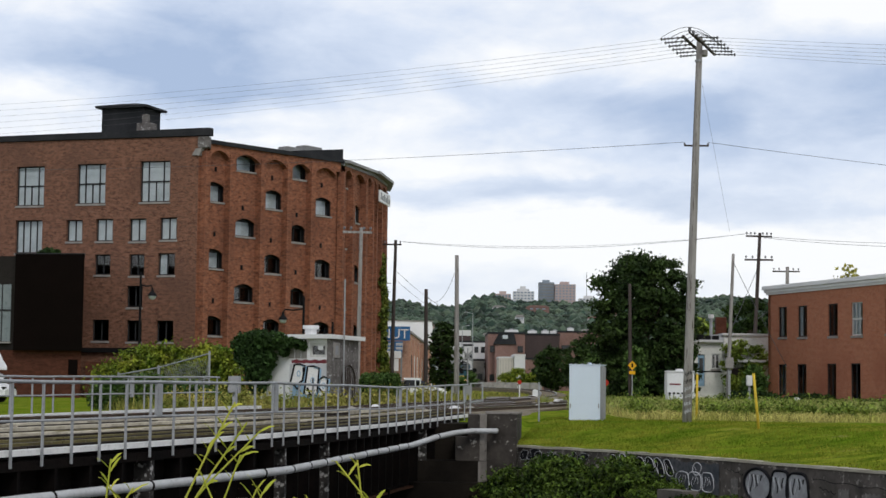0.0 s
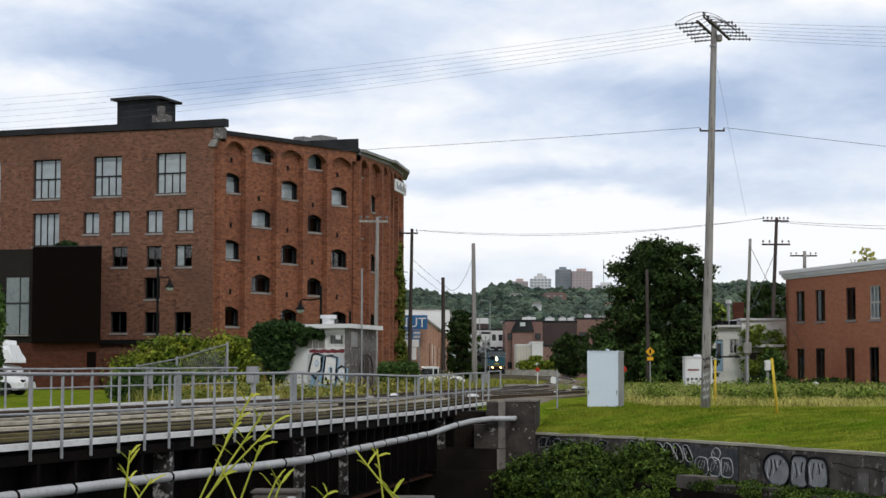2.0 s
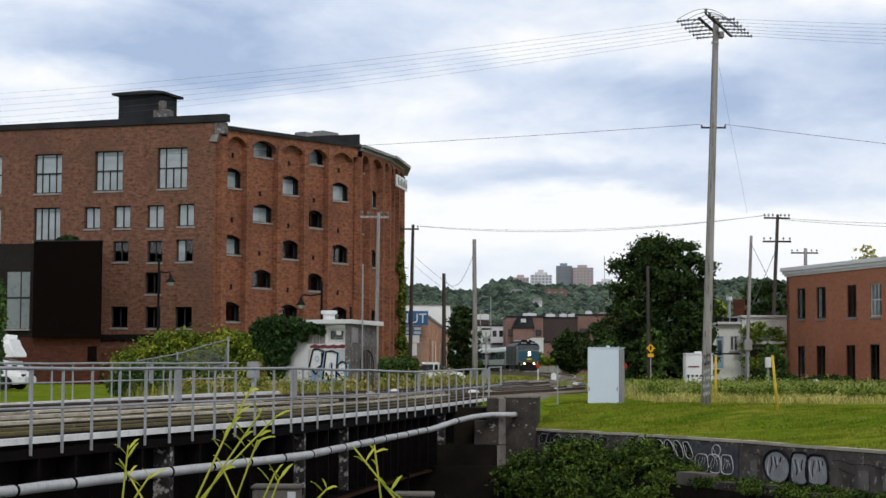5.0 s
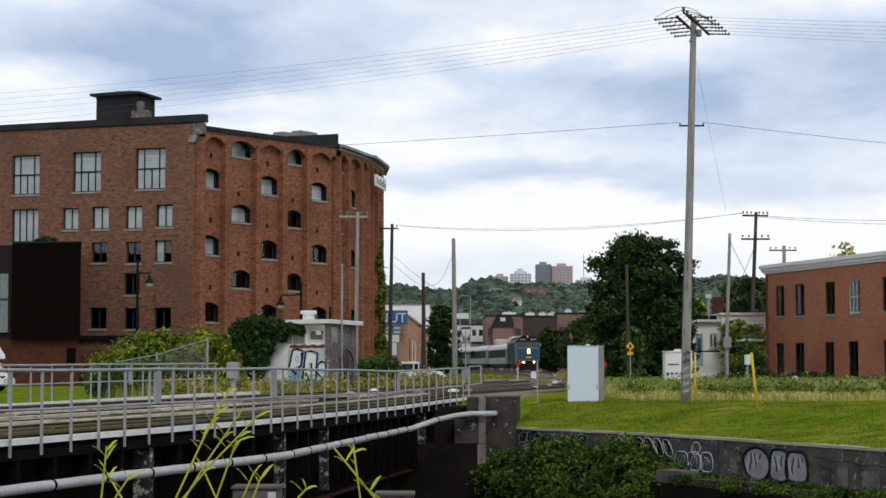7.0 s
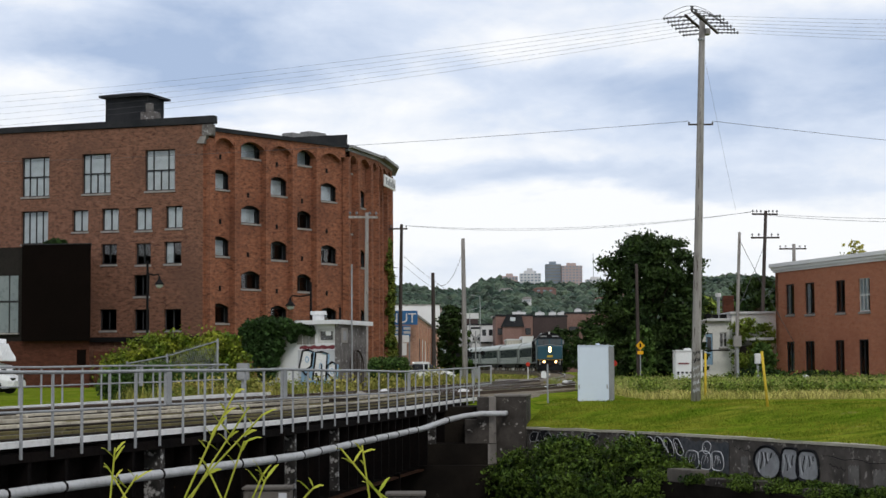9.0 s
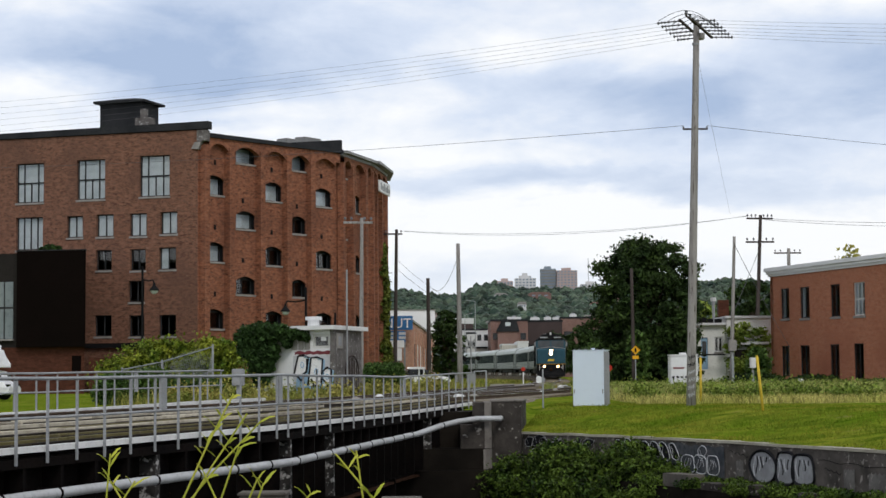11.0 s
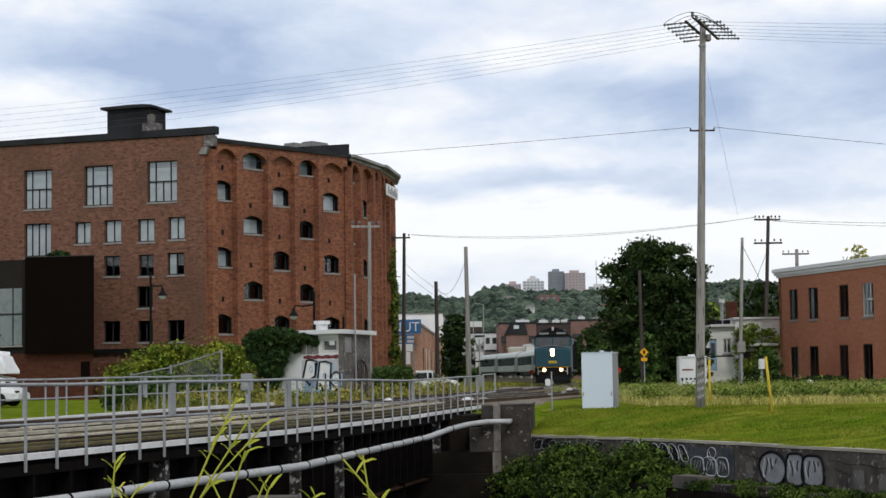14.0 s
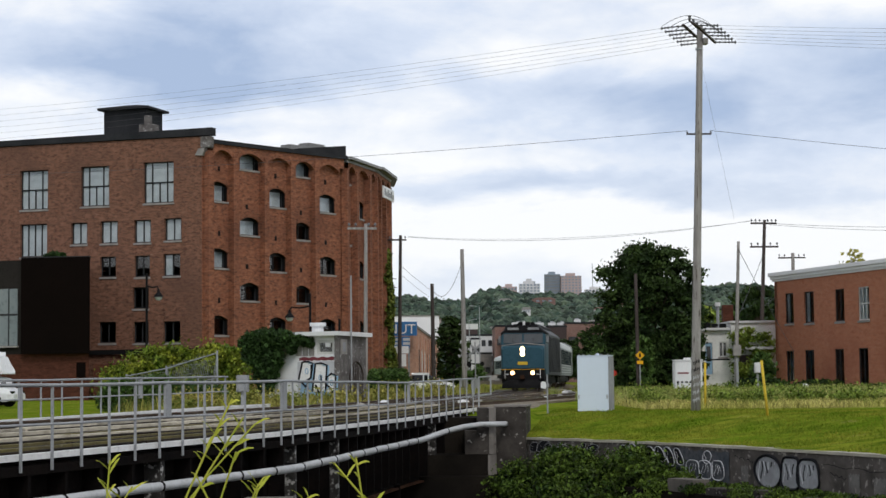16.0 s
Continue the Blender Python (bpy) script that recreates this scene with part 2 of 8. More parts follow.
M = dict(
    brick=brickwork("old_red_brick", ((0.27, 0.097, 0.051), (0.097, 0.033, 0.019), (0.325, 0.138, 0.078)), (0.20, 0.124, 0.092), (0.105, 0.046, 0.032), (0.42, 0.24, 0.15), mottle=1.25),
    brick_plain=brickwork("faded_brown_brick", ((0.182, 0.082, 0.051), (0.07, 0.029, 0.019), (0.236, 0.122, 0.082)), (0.205, 0.13, 0.098), (0.11, 0.06, 0.045), (0.50, 0.34, 0.25), mottle=1.3),
    brick_new=brickwork("smooth_red_brick", ((0.40, 0.15, 0.083), (0.31, 0.108, 0.058), (0.47, 0.19, 0.11)), (0.41, 0.235, 0.165), (0.30, 0.11, 0.065), (0.50, 0.235, 0.145), mottle=0.6),
    # red brick made darker: the annexe plinth's shade is put into it
    brick_dark=brickwork("darkened_red_brick", ((0.085, 0.030, 0.018), (0.06, 0.02, 0.012), (0.11, 0.042, 0.026)), (0.06, 0.03, 0.02), (0.045, 0.018, 0.012), (0.13, 0.06, 0.04)),
    brick_shop=brickwork("warm_brown_brick", ((0.46, 0.25, 0.17), (0.36, 0.19, 0.13), (0.55, 0.33, 0.24)), (0.44, 0.32, 0.26), (0.32, 0.17, 0.125), (0.62, 0.45, 0.37)),
    brick_far=brickwork("far_brick", ((0.235, 0.135, 0.115), (0.19, 0.105, 0.088), (0.28, 0.17, 0.15)), (0.22, 0.165, 0.15), (0.16, 0.095, 0.08), (0.34, 0.235, 0.21)),
    stone=surface("grey_stone", (0.33, 0.31, 0.29), (0.22, 0.21, 0.2), 0.85, coarse=1.5, fine=18),
    concrete=surface("weathered_concrete", (0.15, 0.135, 0.118), (0.07, 0.062, 0.055), 0.9, coarse=0.7, fine=9, wear=(0.05, 0.045, 0.04), wear_at=0.6, bump=0.5),
    # shade under the bridge is put into this near-black base colour
    concrete_black=surface("near_black_concrete", (0.018, 0.015, 0.012), (0.008, 0.007, 0.006), 0.9, coarse=0.8, fine=9, wear=(0.13, 0.115, 0.10), wear_at=0.68, bump=0.5),
    concrete_pale=surface("pale_concrete", (0.36, 0.34, 0.31), (0.24, 0.22, 0.2), 0.9, coarse=0.9, fine=10, wear=(0.12, 0.11, 0.1), wear_at=0.66, bump=0.4),
    wall_dark=surface("sooty_canal_wall", (0.125, 0.11, 0.098), (0.045, 0.04, 0.036), 0.9, coarse=1.3, fine=5, wear=(0.29, 0.265, 0.235), wear_at=0.57, bump=0.5),
    galv=surface("galvanised_steel", (0.34, 0.35, 0.36), (0.26, 0.27, 0.28), 0.55, 0.2, coarse=2.5, fine=25, wear=(0.23, 0.21, 0.19), wear_at=0.68, bump=0.05),
    deck_edge=surface("painted_steel_kerb", (0.76, 0.76, 0.75), (0.60, 0.60, 0.59), 0.55, coarse=0.9, fine=16, wear=(0.20, 0.13, 0.09), wear_at=0.67, bump=0.1),
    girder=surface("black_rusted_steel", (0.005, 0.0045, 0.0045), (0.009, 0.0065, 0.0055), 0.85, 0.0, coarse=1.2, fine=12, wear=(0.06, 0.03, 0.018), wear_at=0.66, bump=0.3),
    rust=surface("rusty_steel", (0.07, 0.034, 0.02), (0.035, 0.02, 0.014), 0.85, 0.2, coarse=2.2, fine=16),
    pipe=surface("grey_pipe_jacket", (0.50, 0.51, 0.52), (0.40, 0.40, 0.40), 0.55, 0.2, coarse=1.3, fine=10, wear=(0.19, 0.17, 0.15), wear_at=0.66, bump=0.15),
    tie=surface("weathered_tie", (0.22, 0.19, 0.15), (0.12, 0.10, 0.08), 0.9, coarse=3, fine=30, shape=(1, 6, 1), bump=0.4, island=0.35),
    cream_stone=surface("worn_cream_coping", (0.46, 0.43, 0.35), (0.33, 0.30, 0.24), 0.9, coarse=0.9, fine=10, wear=(0.14, 0.13, 0.11), wear_at=0.66, bump=0.4),
    concrete_dim=surface("sooty_concrete", (0.065, 0.057, 0.050), (0.024, 0.021, 0.019), 0.9, coarse=1.6, fine=8, wear=(0.27, 0.25, 0.23), wear_at=0.6, bump=0.6),
    tie_dark=surface("tarred_timber", (0.03, 0.022, 0.015), (0.018, 0.014, 0.010), 0.9, coarse=2, fine=24, shape=(6, 1, 1), bump=0.4, island=0.4),
    girder_worn=surface("flaking_girder_paint", (0.02, 0.019, 0.018), (0.06, 0.055, 0.052), 0.85, coarse=2.4, fine=8, wear=(0.36, 0.35, 0.34), wear_at=0.54, bump=0.3),
    hut_grey=surface("stained_brown_grey_block", (0.17, 0.158, 0.152), (0.085, 0.076, 0.072), 0.9, coarse=1.8, fine=7, wear=(0.36, 0.355, 0.35), wear_at=0.57, bump=0.6),
    concrete_mid=surface("patched_concrete", (0.24, 0.22, 0.20), (0.13, 0.118, 0.105), 0.9, coarse=1.1, fine=9, wear=(0.075, 0.066, 0.06), wear_at=0.58, bump=0.5),
    plank=surface("grey_plank", (0.55, 0.50, 0.40), (0.34, 0.30, 0.23), 0.9, coarse=2, fine=24, shape=(6, 1, 1), bump=0.3, island=0.3),
    rail=surface("worn_rail_steel", (0.10, 0.07, 0.05), (0.055, 0.036, 0.026), 0.6, 0.0, coarse=2, fine=20),
    rail_top=surface("polished_rail_head", (0.62, 0.62, 0.62), (0.5, 0.5, 0.5), 0.22, 1.0, coarse=2, fine=20, bump=0.02),
    ballast=surface("dirty_ballast", (0.17, 0.135, 0.09), (0.10, 0.08, 0.05), 0.95, coarse=0.8, fine=11, wear=(0.34, 0.30, 0.26), wear_at=0.6, bump=1.0),
    dark_metal=surface("dark_brown_cladding", (0.0045, 0.003, 0.0024), (0.006, 0.0037, 0.003), 0.8, 0.0, coarse=0.5, fine=7, bump=0.05),
    frame_brown=surface("grey_brown_cladding", (0.020, 0.017, 0.015), (0.014, 0.012, 0.011), 0.7, coarse=0.6, fine=8, bump=0.05),
    roof_dark=surface("dark_roof_metal", (0.022, 0.023, 0.026), (0.038, 0.039, 0.042), 0.6, 0.0, coarse=0.6, fine=9),
    cornice=surface("weathered_grey_cornice", (0.20, 0.20, 0.20), (0.33, 0.33, 0.33), 0.6, 0.2, coarse=0.35, fine=9),
    frame_dark=surface("dark_window_frame", (0.035, 0.037, 0.04), None, 0.5, coarse=2, fine=20, bump=0.05),
    frame_white=surface("white_window_frame", (0.62, 0.62, 0.60), None, 0.5, coarse=2, fine=20, bump=0.05),
    # pale colour for blinds, and for sky reflections put in as colour
    blind=surface("pale_window_fill", (0.58, 0.62, 0.64), (0.44, 0.48, 0.50), 0.8, coarse=1.3, fine=4, bump=0.02, grain=0.85),
    # dimness of the rooms is put into this dark colour
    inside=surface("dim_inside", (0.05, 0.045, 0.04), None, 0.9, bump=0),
    white=surface("white_paint", (0.72, 0.73, 0.74), (0.62, 0.62, 0.62), 0.6, coarse=0.8, fine=10, wear=(0.42, 0.41, 0.38), wear_at=0.7, bump=0.08, grain=0.85),
    box=surface("pale_blue_grey_paint", (0.63, 0.71, 0.80), (0.60, 0.68, 0.77), 0.55, coarse=0.8, fine=5, bump=0.06, grain=0.94),
    cornice_white=surface("white_cornice_paint", (0.80, 0.80, 0.81), (0.72, 0.72, 0.73), 0.6, coarse=0.5, fine=10, bump=0.05, grain=0.9),
    house_white=surface("worn_white_boards", (0.78, 0.78, 0.76), (0.66, 0.66, 0.64), 0.7, coarse=0.7, fine=8, wear=(0.34, 0.32, 0.29), wear_at=0.66, bump=0.15),
    grey=surface("grey_paint", (0.30, 0.31, 0.32), (0.22, 0.22, 0.23), 0.6, coarse=1.2, fine=10, bump=0.1),
    beige=surface("beige_wall", (0.55, 0.52, 0.46), (0.47, 0.44, 0.39), 0.8, coarse=0.3, fine=5, bump=0.1),
    dark_wall=surface("charcoal_wall", (0.055, 0.042, 0.042), (0.075, 0.055, 0.055), 0.8, coarse=0.2, fine=4),
    far_white=surface("far_pale_wall", (0.64, 0.64, 0.64), (0.54, 0.54, 0.55), 0.8, coarse=0.1, fine=2, grain=0.85),
    # blue and tan walls far off: haze is put in as paler colour
    far_blue=surface("far_glass_wall", (0.22, 0.27, 0.32), (0.28, 0.32, 0.36), 0.5, coarse=0.1, fine=2),
    far_tan=surface("far_tan_wall", (0.48, 0.38, 0.36), (0.42, 0.33, 0.31), 0.8, coarse=0.1, fine=2),
    wood=surface("grey_pole_wood", (0.33, 0.315, 0.30), (0.19, 0.175, 0.165), 0.9, coarse=1.4, fine=14, shape=(5, 5, 0.4), wear=(0.085, 0.07, 0.06), wear_at=0.58, bump=0.4),
    wood_dark=surface("dark_pole_wood", (0.075, 0.06, 0.055), (0.045, 0.038, 0.035), 0.9, coarse=1.2, fine=16, shape=(5, 5, 0.4), bump=0.4),
    wire=surface("dull_wire", (0.10, 0.10, 0.11), None, 0.6, 0.3, bump=0),
    insulator=surface("grey_insulator", (0.13, 0.13, 0.14), None, 0.35, bump=0),
    yellow=surface("faded_yellow_paint", (0.62, 0.44, 0.05), (0.52, 0.36, 0.04), 0.6, coarse=2, fine=12, bump=0.05),
    sign_yellow=surface("sign_yellow", (0.80, 0.42, 0.02), None, 0.5, bump=0),
    sign_blue=surface("sign_blue", (0.05, 0.17, 0.38), (0.04, 0.13, 0.30), 0.45, coarse=0.8, fine=5, bump=0),
    sign_white=surface("sign_white", (0.80, 0.80, 0.80), (0.7, 0.7, 0.7), 0.5, bump=0),
    red=surface("signal_red", (0.55, 0.05, 0.03), None, 0.5, bump=0),
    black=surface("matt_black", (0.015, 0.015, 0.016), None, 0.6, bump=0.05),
    ink=surface("black_spray_paint", (0.012, 0.012, 0.015), None, 0.6, bump=0),
    spray_white=surface("white_spray_paint", (0.55, 0.56, 0.58), (0.4, 0.41, 0.43), 0.6, bump=0),
    spray_grey=surface("faded_spray_paint", (0.36, 0.37, 0.38), (0.22, 0.22, 0.23), 0.7, coarse=2.0, fine=9, bump=0),
    old_paint=surface("old_blue_black_paint", (0.045, 0.052, 0.062), (0.10, 0.10, 0.105), 0.75, coarse=2.5, fine=9, bump=0.1),
    wall_pale=surface("washed_wall", (0.17, 0.16, 0.15), (0.10, 0.093, 0.087), 0.9, coarse=1.8, fine=8, wear=(0.24, 0.22, 0.2), wear_at=0.58, bump=0.4),
    spray_blue=surface("blue_spray_paint", (0.30, 0.46, 0.62), None, 0.6, bump=0),
    spray_red=surface("red_spray_paint", (0.20, 0.05, 0.06), None, 0.6, bump=0),
    loco_blue=surface("teal_blue_enamel", (0.032, 0.085, 0.118), (0.026, 0.07, 0.098), 0.4, coarse=0.9, fine=8, bump=0.02),
    loco_grey=surface("locomotive_grey", (0.085, 0.09, 0.092), (0.055, 0.058, 0.06), 0.5, coarse=0.8, fine=9, wear=(0.08, 0.075, 0.07), wear_at=0.66, bump=0.05),
    steel=surface("stainless_coach_steel", (0.30, 0.32, 0.31), (0.23, 0.245, 0.24), 0.6, 0.0, coarse=0.5, fine=6, shape=(1, 1, 5), bump=0.05),
    steel_roof=surface("pale_coach_roof", (0.52, 0.55, 0.54), (0.42, 0.44, 0.43), 0.5, 0.15, coarse=0.5, fine=6, bump=0.05),
    coach_band=surface("coach_window_band", (0.014, 0.02, 0.022), (0.035, 0.045, 0.046), 0.6, coarse=1.2, fine=4, bump=0),
    car_white=surface("white_car_paint", (0.75, 0.76, 0.77), (0.72, 0.73, 0.74), 0.25, coarse=0.8, fine=3, bump=0),
    tyre=surface("tyre_rubber", (0.02, 0.02, 0.02), None, 0.85, bump=0.05),
    glass=glass_pane("window_glass"),
    gravel=surface("dusty_gravel", (0.22, 0.19, 0.145), (0.12, 0.10, 0.065), 0.95, coarse=1.3, fine=7, wear=(0.40, 0.37, 0.33), wear_at=0.6, bump=1.0),
    moss=surface("mossy_dirt", (0.165, 0.14, 0.055), (0.09, 0.075, 0.04), 0.95, coarse=1.6, fine=20, wear=(0.26, 0.23, 0.17), wear_at=0.6, bump=0.6),
    # the windscreen's sky reflection is put into this grey base
    screen=surface("cab_glass", (0.085, 0.095, 0.105), None, 0.15, bump=0),
    # reflected sky and greenery are put into this base colour
    tall_glass=surface("reflection_toned_glass", (0.13, 0.165, 0.17), (0.18, 0.21, 0.21), 0.12, coarse=0.4, fine=3, bump=0),
    glass_dark=surface("tinted_glass", (0.012, 0.014, 0.016), None, 0.06, bump=0),
    headlight=lamp_glow("headlight", (1.0, 0.66, 0.30), 7.0),
    ditch=lamp_glow("ditch_light", (1.0, 0.52, 0.18), 7.0),
    bark=surface("bark", (0.11, 0.085, 0.065), (0.06, 0.05, 0.04), 0.95, coarse=3, fine=18, shape=(3, 3, 0.6), bump=0.6),
    leaf_tree=leafy("maple_leaves", (0.012, 0.027, 0.007), (0.042, 0.070, 0.016), clump=0.6),
    leaf_dark=leafy("dark_ivy_leaves", (0.020, 0.042, 0.012), (0.032, 0.064, 0.016), clump=1.2),
    leaf_bush=leafy("bank_shrub_leaves", (0.042, 0.085, 0.020), (0.075, 0.125, 0.028), clump=1.1),
    leaf_shrub=leafy("ledge_shrub_leaves", (0.014, 0.034, 0.005), (0.085, 0.13, 0.018), clump=1.5, vary=0.85),
    leaf_yellow=leafy("yellow_green_leaves", (0.075, 0.13, 0.014), (0.25, 0.27, 0.03), clump=1.0),
    leaf_light=leafy("light_vine_leaves", (0.10, 0.16, 0.022), (0.20, 0.24, 0.045), clump=0.8),
    leaf_weed=leafy("weed_leaves", (0.12, 0.16, 0.035), (0.36, 0.30, 0.09), clump=0.7),
    leaf_meadow=leafy("meadow_leaves", (0.17, 0.24, 0.055), (0.38, 0.35, 0.13), clump=0.45),
    leaf_dry=leafy("dry_grass", (0.50, 0.43, 0.16), (0.33, 0.33, 0.08), clump=0.3),
    leaf_grass=leafy("mown_grass", (0.085, 0.15, 0.010), (0.26, 0.255, 0.035), clump=0.45, vary=0.35),
    leaf_front=leafy("goldenrod_leaves", (0.36, 0.42, 0.04), (0.66, 0.62, 0.10), clump=6.0),
    # distance haze is put into this muted, bluish green
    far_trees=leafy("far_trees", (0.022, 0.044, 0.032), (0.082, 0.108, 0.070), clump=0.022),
    vine=leafy("vine_leaves", (0.045, 0.08, 0.014), (0.16, 0.17, 0.03), clump=0.9),
)


def ground_material():
    """Mown grass by the canal, wilder and drier further off, bare earth in places."""
    m, n, l, b = shader("ground", 0.95)
    c = n.new("ShaderNodeTexCoord")
    v = c.outputs["Object"]
    col = blend(n, l, noise_node(n, l, v, 0.35, 6), (0.12, 0.185, 0.012), (0.20, 0.225, 0.025), 0.38, 0.6)
    flat = n.new("ShaderNodeMapping")
    flat.inputs["Scale"].default_value = (0.7, 1.0, 1.0)
    l.new(v, flat.inputs["Vector"])
    col = blend(n, l, noise_node(n, l, flat.outputs[0], 1.6, 6, 0.65), col, (0.05, 0.09, 0.007), 0.43, 0.66)
    col = blend(n, l, noise_node(n, l, v, 0.9, 7, 0.65), col, (0.27, 0.22, 0.09), 0.6, 0.78)
    l.new(col, b.inputs["Base Color"])
    relief(n, l, b, noise_node(n, l, v, 12.0, 6), 0.8, 0.05)
    return m


def water_material():
    m, n, l, b = shader("canal_water", 0.08)
    b.inputs["Base Color"].default_value = (0.012, 0.014, 0.010, 1)
    c = n.new("ShaderNodeTexCoord")
    relief(n, l, b, noise_node(n, l, c.outputs["Object"], 1.5, 4), 0.2, 0.05)
    return m


for key in ("girder", "rust", "dark_metal", "coach_band", "black", "concrete_black", "loco_grey", "steel", "steel_roof", "dark_wall", "roof_dark"):
    M[key].node_tree.nodes["Principled BSDF"].inputs["Specular IOR Level"].default_value = 0.03
for key in ("coach_band", "steel"):
    M[key].node_tree.nodes["Principled BSDF"].inputs["Specular IOR Level"].default_value = 0.0
M["ground"], M["water"] = ground_material(), water_material()
for key in ("ground", "leaf_grass", "leaf_dry", "leaf_meadow", "leaf_weed"):
    M[key].node_tree.nodes["Principled BSDF"].inputs["Specular IOR Level"].default_value = 0.0


# ---- building blocks ----
def part(name, bm, material, parent=None, label="", m=None, smooth=False):
    """Links a bmesh as one mesh object, under its parent."""
    me = bpy.data.meshes.new(name)
    bm.to_mesh(me)
    bm.free()
    return part_of(name, me, material, parent, label, m, smooth)


def part_of(name, me, material, parent=None, label="", m=None, smooth=False):
    if material and not me.materials:
        me.materials.append(M[material])
    if smooth:
        me.shade_smooth()
    ob = new(name, me)
    if parent:
        ob.parent = parent
    if m is not None:
        ob.matrix_basis = m
    if label:
        ob["label"] = label
    return ob


def thing(name, m, label, category, group="", kind=""):
    ob = new(name)
    ob.empty_display_size = 0.2
    ob.matrix_basis = m
    return tagged(ob, label, category, group, kind)


def structure(ob, label=""):
    return tagged(ob, label, kind="structure")


def facade(a, b):
    """A pose at a, with x towards b, z up and y into the building that lies to the left of that way; and the length."""
    d = Vector((b[0] - a[0], b[1] - a[1]))
    z = a[2] if len(a) > 2 else 0
    return Matrix.Translation((a[0], a[1], z)) @ Matrix.Rotation(math.atan2(d.y, d.x), 4, "Z"), d.length


def box(bm, x0, x1, y0, y1, z0, z1, bevel=0.0):
    vs = [bm.verts.new(p) for p in ((x0, y0, z0), (x1, y0, z0), (x1, y1, z0), (x0, y1, z0), (x0, y0, z1), (x1, y0, z1), (x1, y1, z1), (x0, y1, z1))]
    fs = [bm.faces.new([vs[i] for i in f]) for f in ((3, 2, 1, 0), (4, 5, 6, 7), (0, 1, 5, 4), (1, 2, 6, 5), (2, 3, 7, 6), (3, 0, 4, 7))]
    if bevel:
        bmesh.ops.bevel(bm, geom=list({e for f in fs for e in f.edges}), offset=bevel, segments=2, affect="EDGES")
    return bm


def boxed(*args, **kw):
    return box(bmesh.new(), *args, **kw)


def tube(bm, points, radius, seg=8, caps=True):
    """A round bar through the points; radius may be a number or one for each point."""
    pts = [Vector(p) for p in points]
    rs = [radius] * len(pts) if isinstance(radius, (int, float)) else list(radius)
    rings, side = [], None
    for i, p in enumerate(pts):
        d = (pts[min(i + 1, len(pts) - 1)] - pts[max(i - 1, 0)]).normalized()
        if side is None:
            side = d.orthogonal().normalized()
        side = (side - d * side.dot(d)).normalized()
        up = d.cross(side)
        rings.append([bm.verts.new(p + (side * math.cos(a) + up * math.sin(a)) * rs[i]) for a in (2 * math.pi * k / seg for k in range(seg))])
    for a, b in zip(rings, rings[1:]):
        for k in range(seg):
            bm.faces.new((a[k], a[(k + 1) % seg], b[(k + 1) % seg], b[k]))
    if caps:
        bm.faces.new(rings[0][::-1])
        bm.faces.new(rings[-1])
    return bm


def prism(bm, outline, z0, z1):
    """An upright prism over a flat outline of x, y."""
    low = [bm.verts.new((x, y, z0)) for x, y in outline]
    high = [bm.verts.new((x, y, z1)) for x, y in outline]
    bm.faces.new(low[::-1]), bm.faces.new(high)
    for i in range(len(low)):
        j = (i + 1) % len(low)
        bm.faces.new((low[i], low[j], high[j], high[i]))
    return bm


def slab(bm, outline, y0, y1):
    """A plate whose outline lies in local x and z, from y0 to y1."""
    a = [bm.verts.new((x, y0, z)) for x, z in outline]
    b = [bm.verts.new((x, y1, z)) for x, z in outline]
    bm.faces.new(a), bm.faces.new(b[::-1])
    for i in range(len(a)):
        j = (i + 1) % len(a)
        bm.faces.new((a[j], a[i], b[i], b[j]))
    return bm


def arch_line(ua, ub, zs, rise, steps=8):
    return [(ua + (ub - ua) * k / steps, zs + rise * math.sin(math.pi * k / steps) ** 0.8) for k in range(steps + 1)]


def pierced(bm, u0, u1, z0, z1, holes, depth):
    """A wall face at y = 0 with holes (ua, ub, za, zb, rise) and their reveals to y = depth."""
    us = sorted({u0, u1, *(h[0] for h in holes), *(h[1] for h in holes)})
    zs = sorted({z0, z1, *(h[2] for h in holes), *(h[3] for h in holes)})
    us, zs = [u for u in us if u0 <= u <= u1], [z for z in zs if z0 <= z <= z1]
    for a, b in zip(us, us[1:]):
        for c, d in zip(zs, zs[1:]):
            u, z = (a + b) / 2, (c + d) / 2
            if not any(h[0] < u < h[1] and h[2] < z < h[3] for h in holes):
                bm.faces.new([bm.verts.new(p) for p in ((a, 0, c), (b, 0, c), (b, 0, d), (a, 0, d))])
    for ua, ub, za, zb, rise in holes:
        top = arch_line(ua, ub, zb - rise, rise) if rise else [(ua, zb), (ub, zb)]
        ring = [(ua, za), *top, (ub, za)]
        for (a, c), (b, d) in zip(ring, ring[1:] + ring[:1]):
            bm.faces.new([bm.verts.new(p) for p in ((a, 0, c), (b, 0, d), (b, depth, d), (a, depth, c))])
        if rise:
            for (a, c), (b, d) in zip(top, top[1:]):
                bm.faces.new([bm.verts.new(p) for p in ((a, 0, c), (b, 0, d), (b, 0, zb), (a, 0, zb))])
    bmesh.ops.remove_doubles(bm, verts=bm.verts[:], dist=0.0005)
    return bm


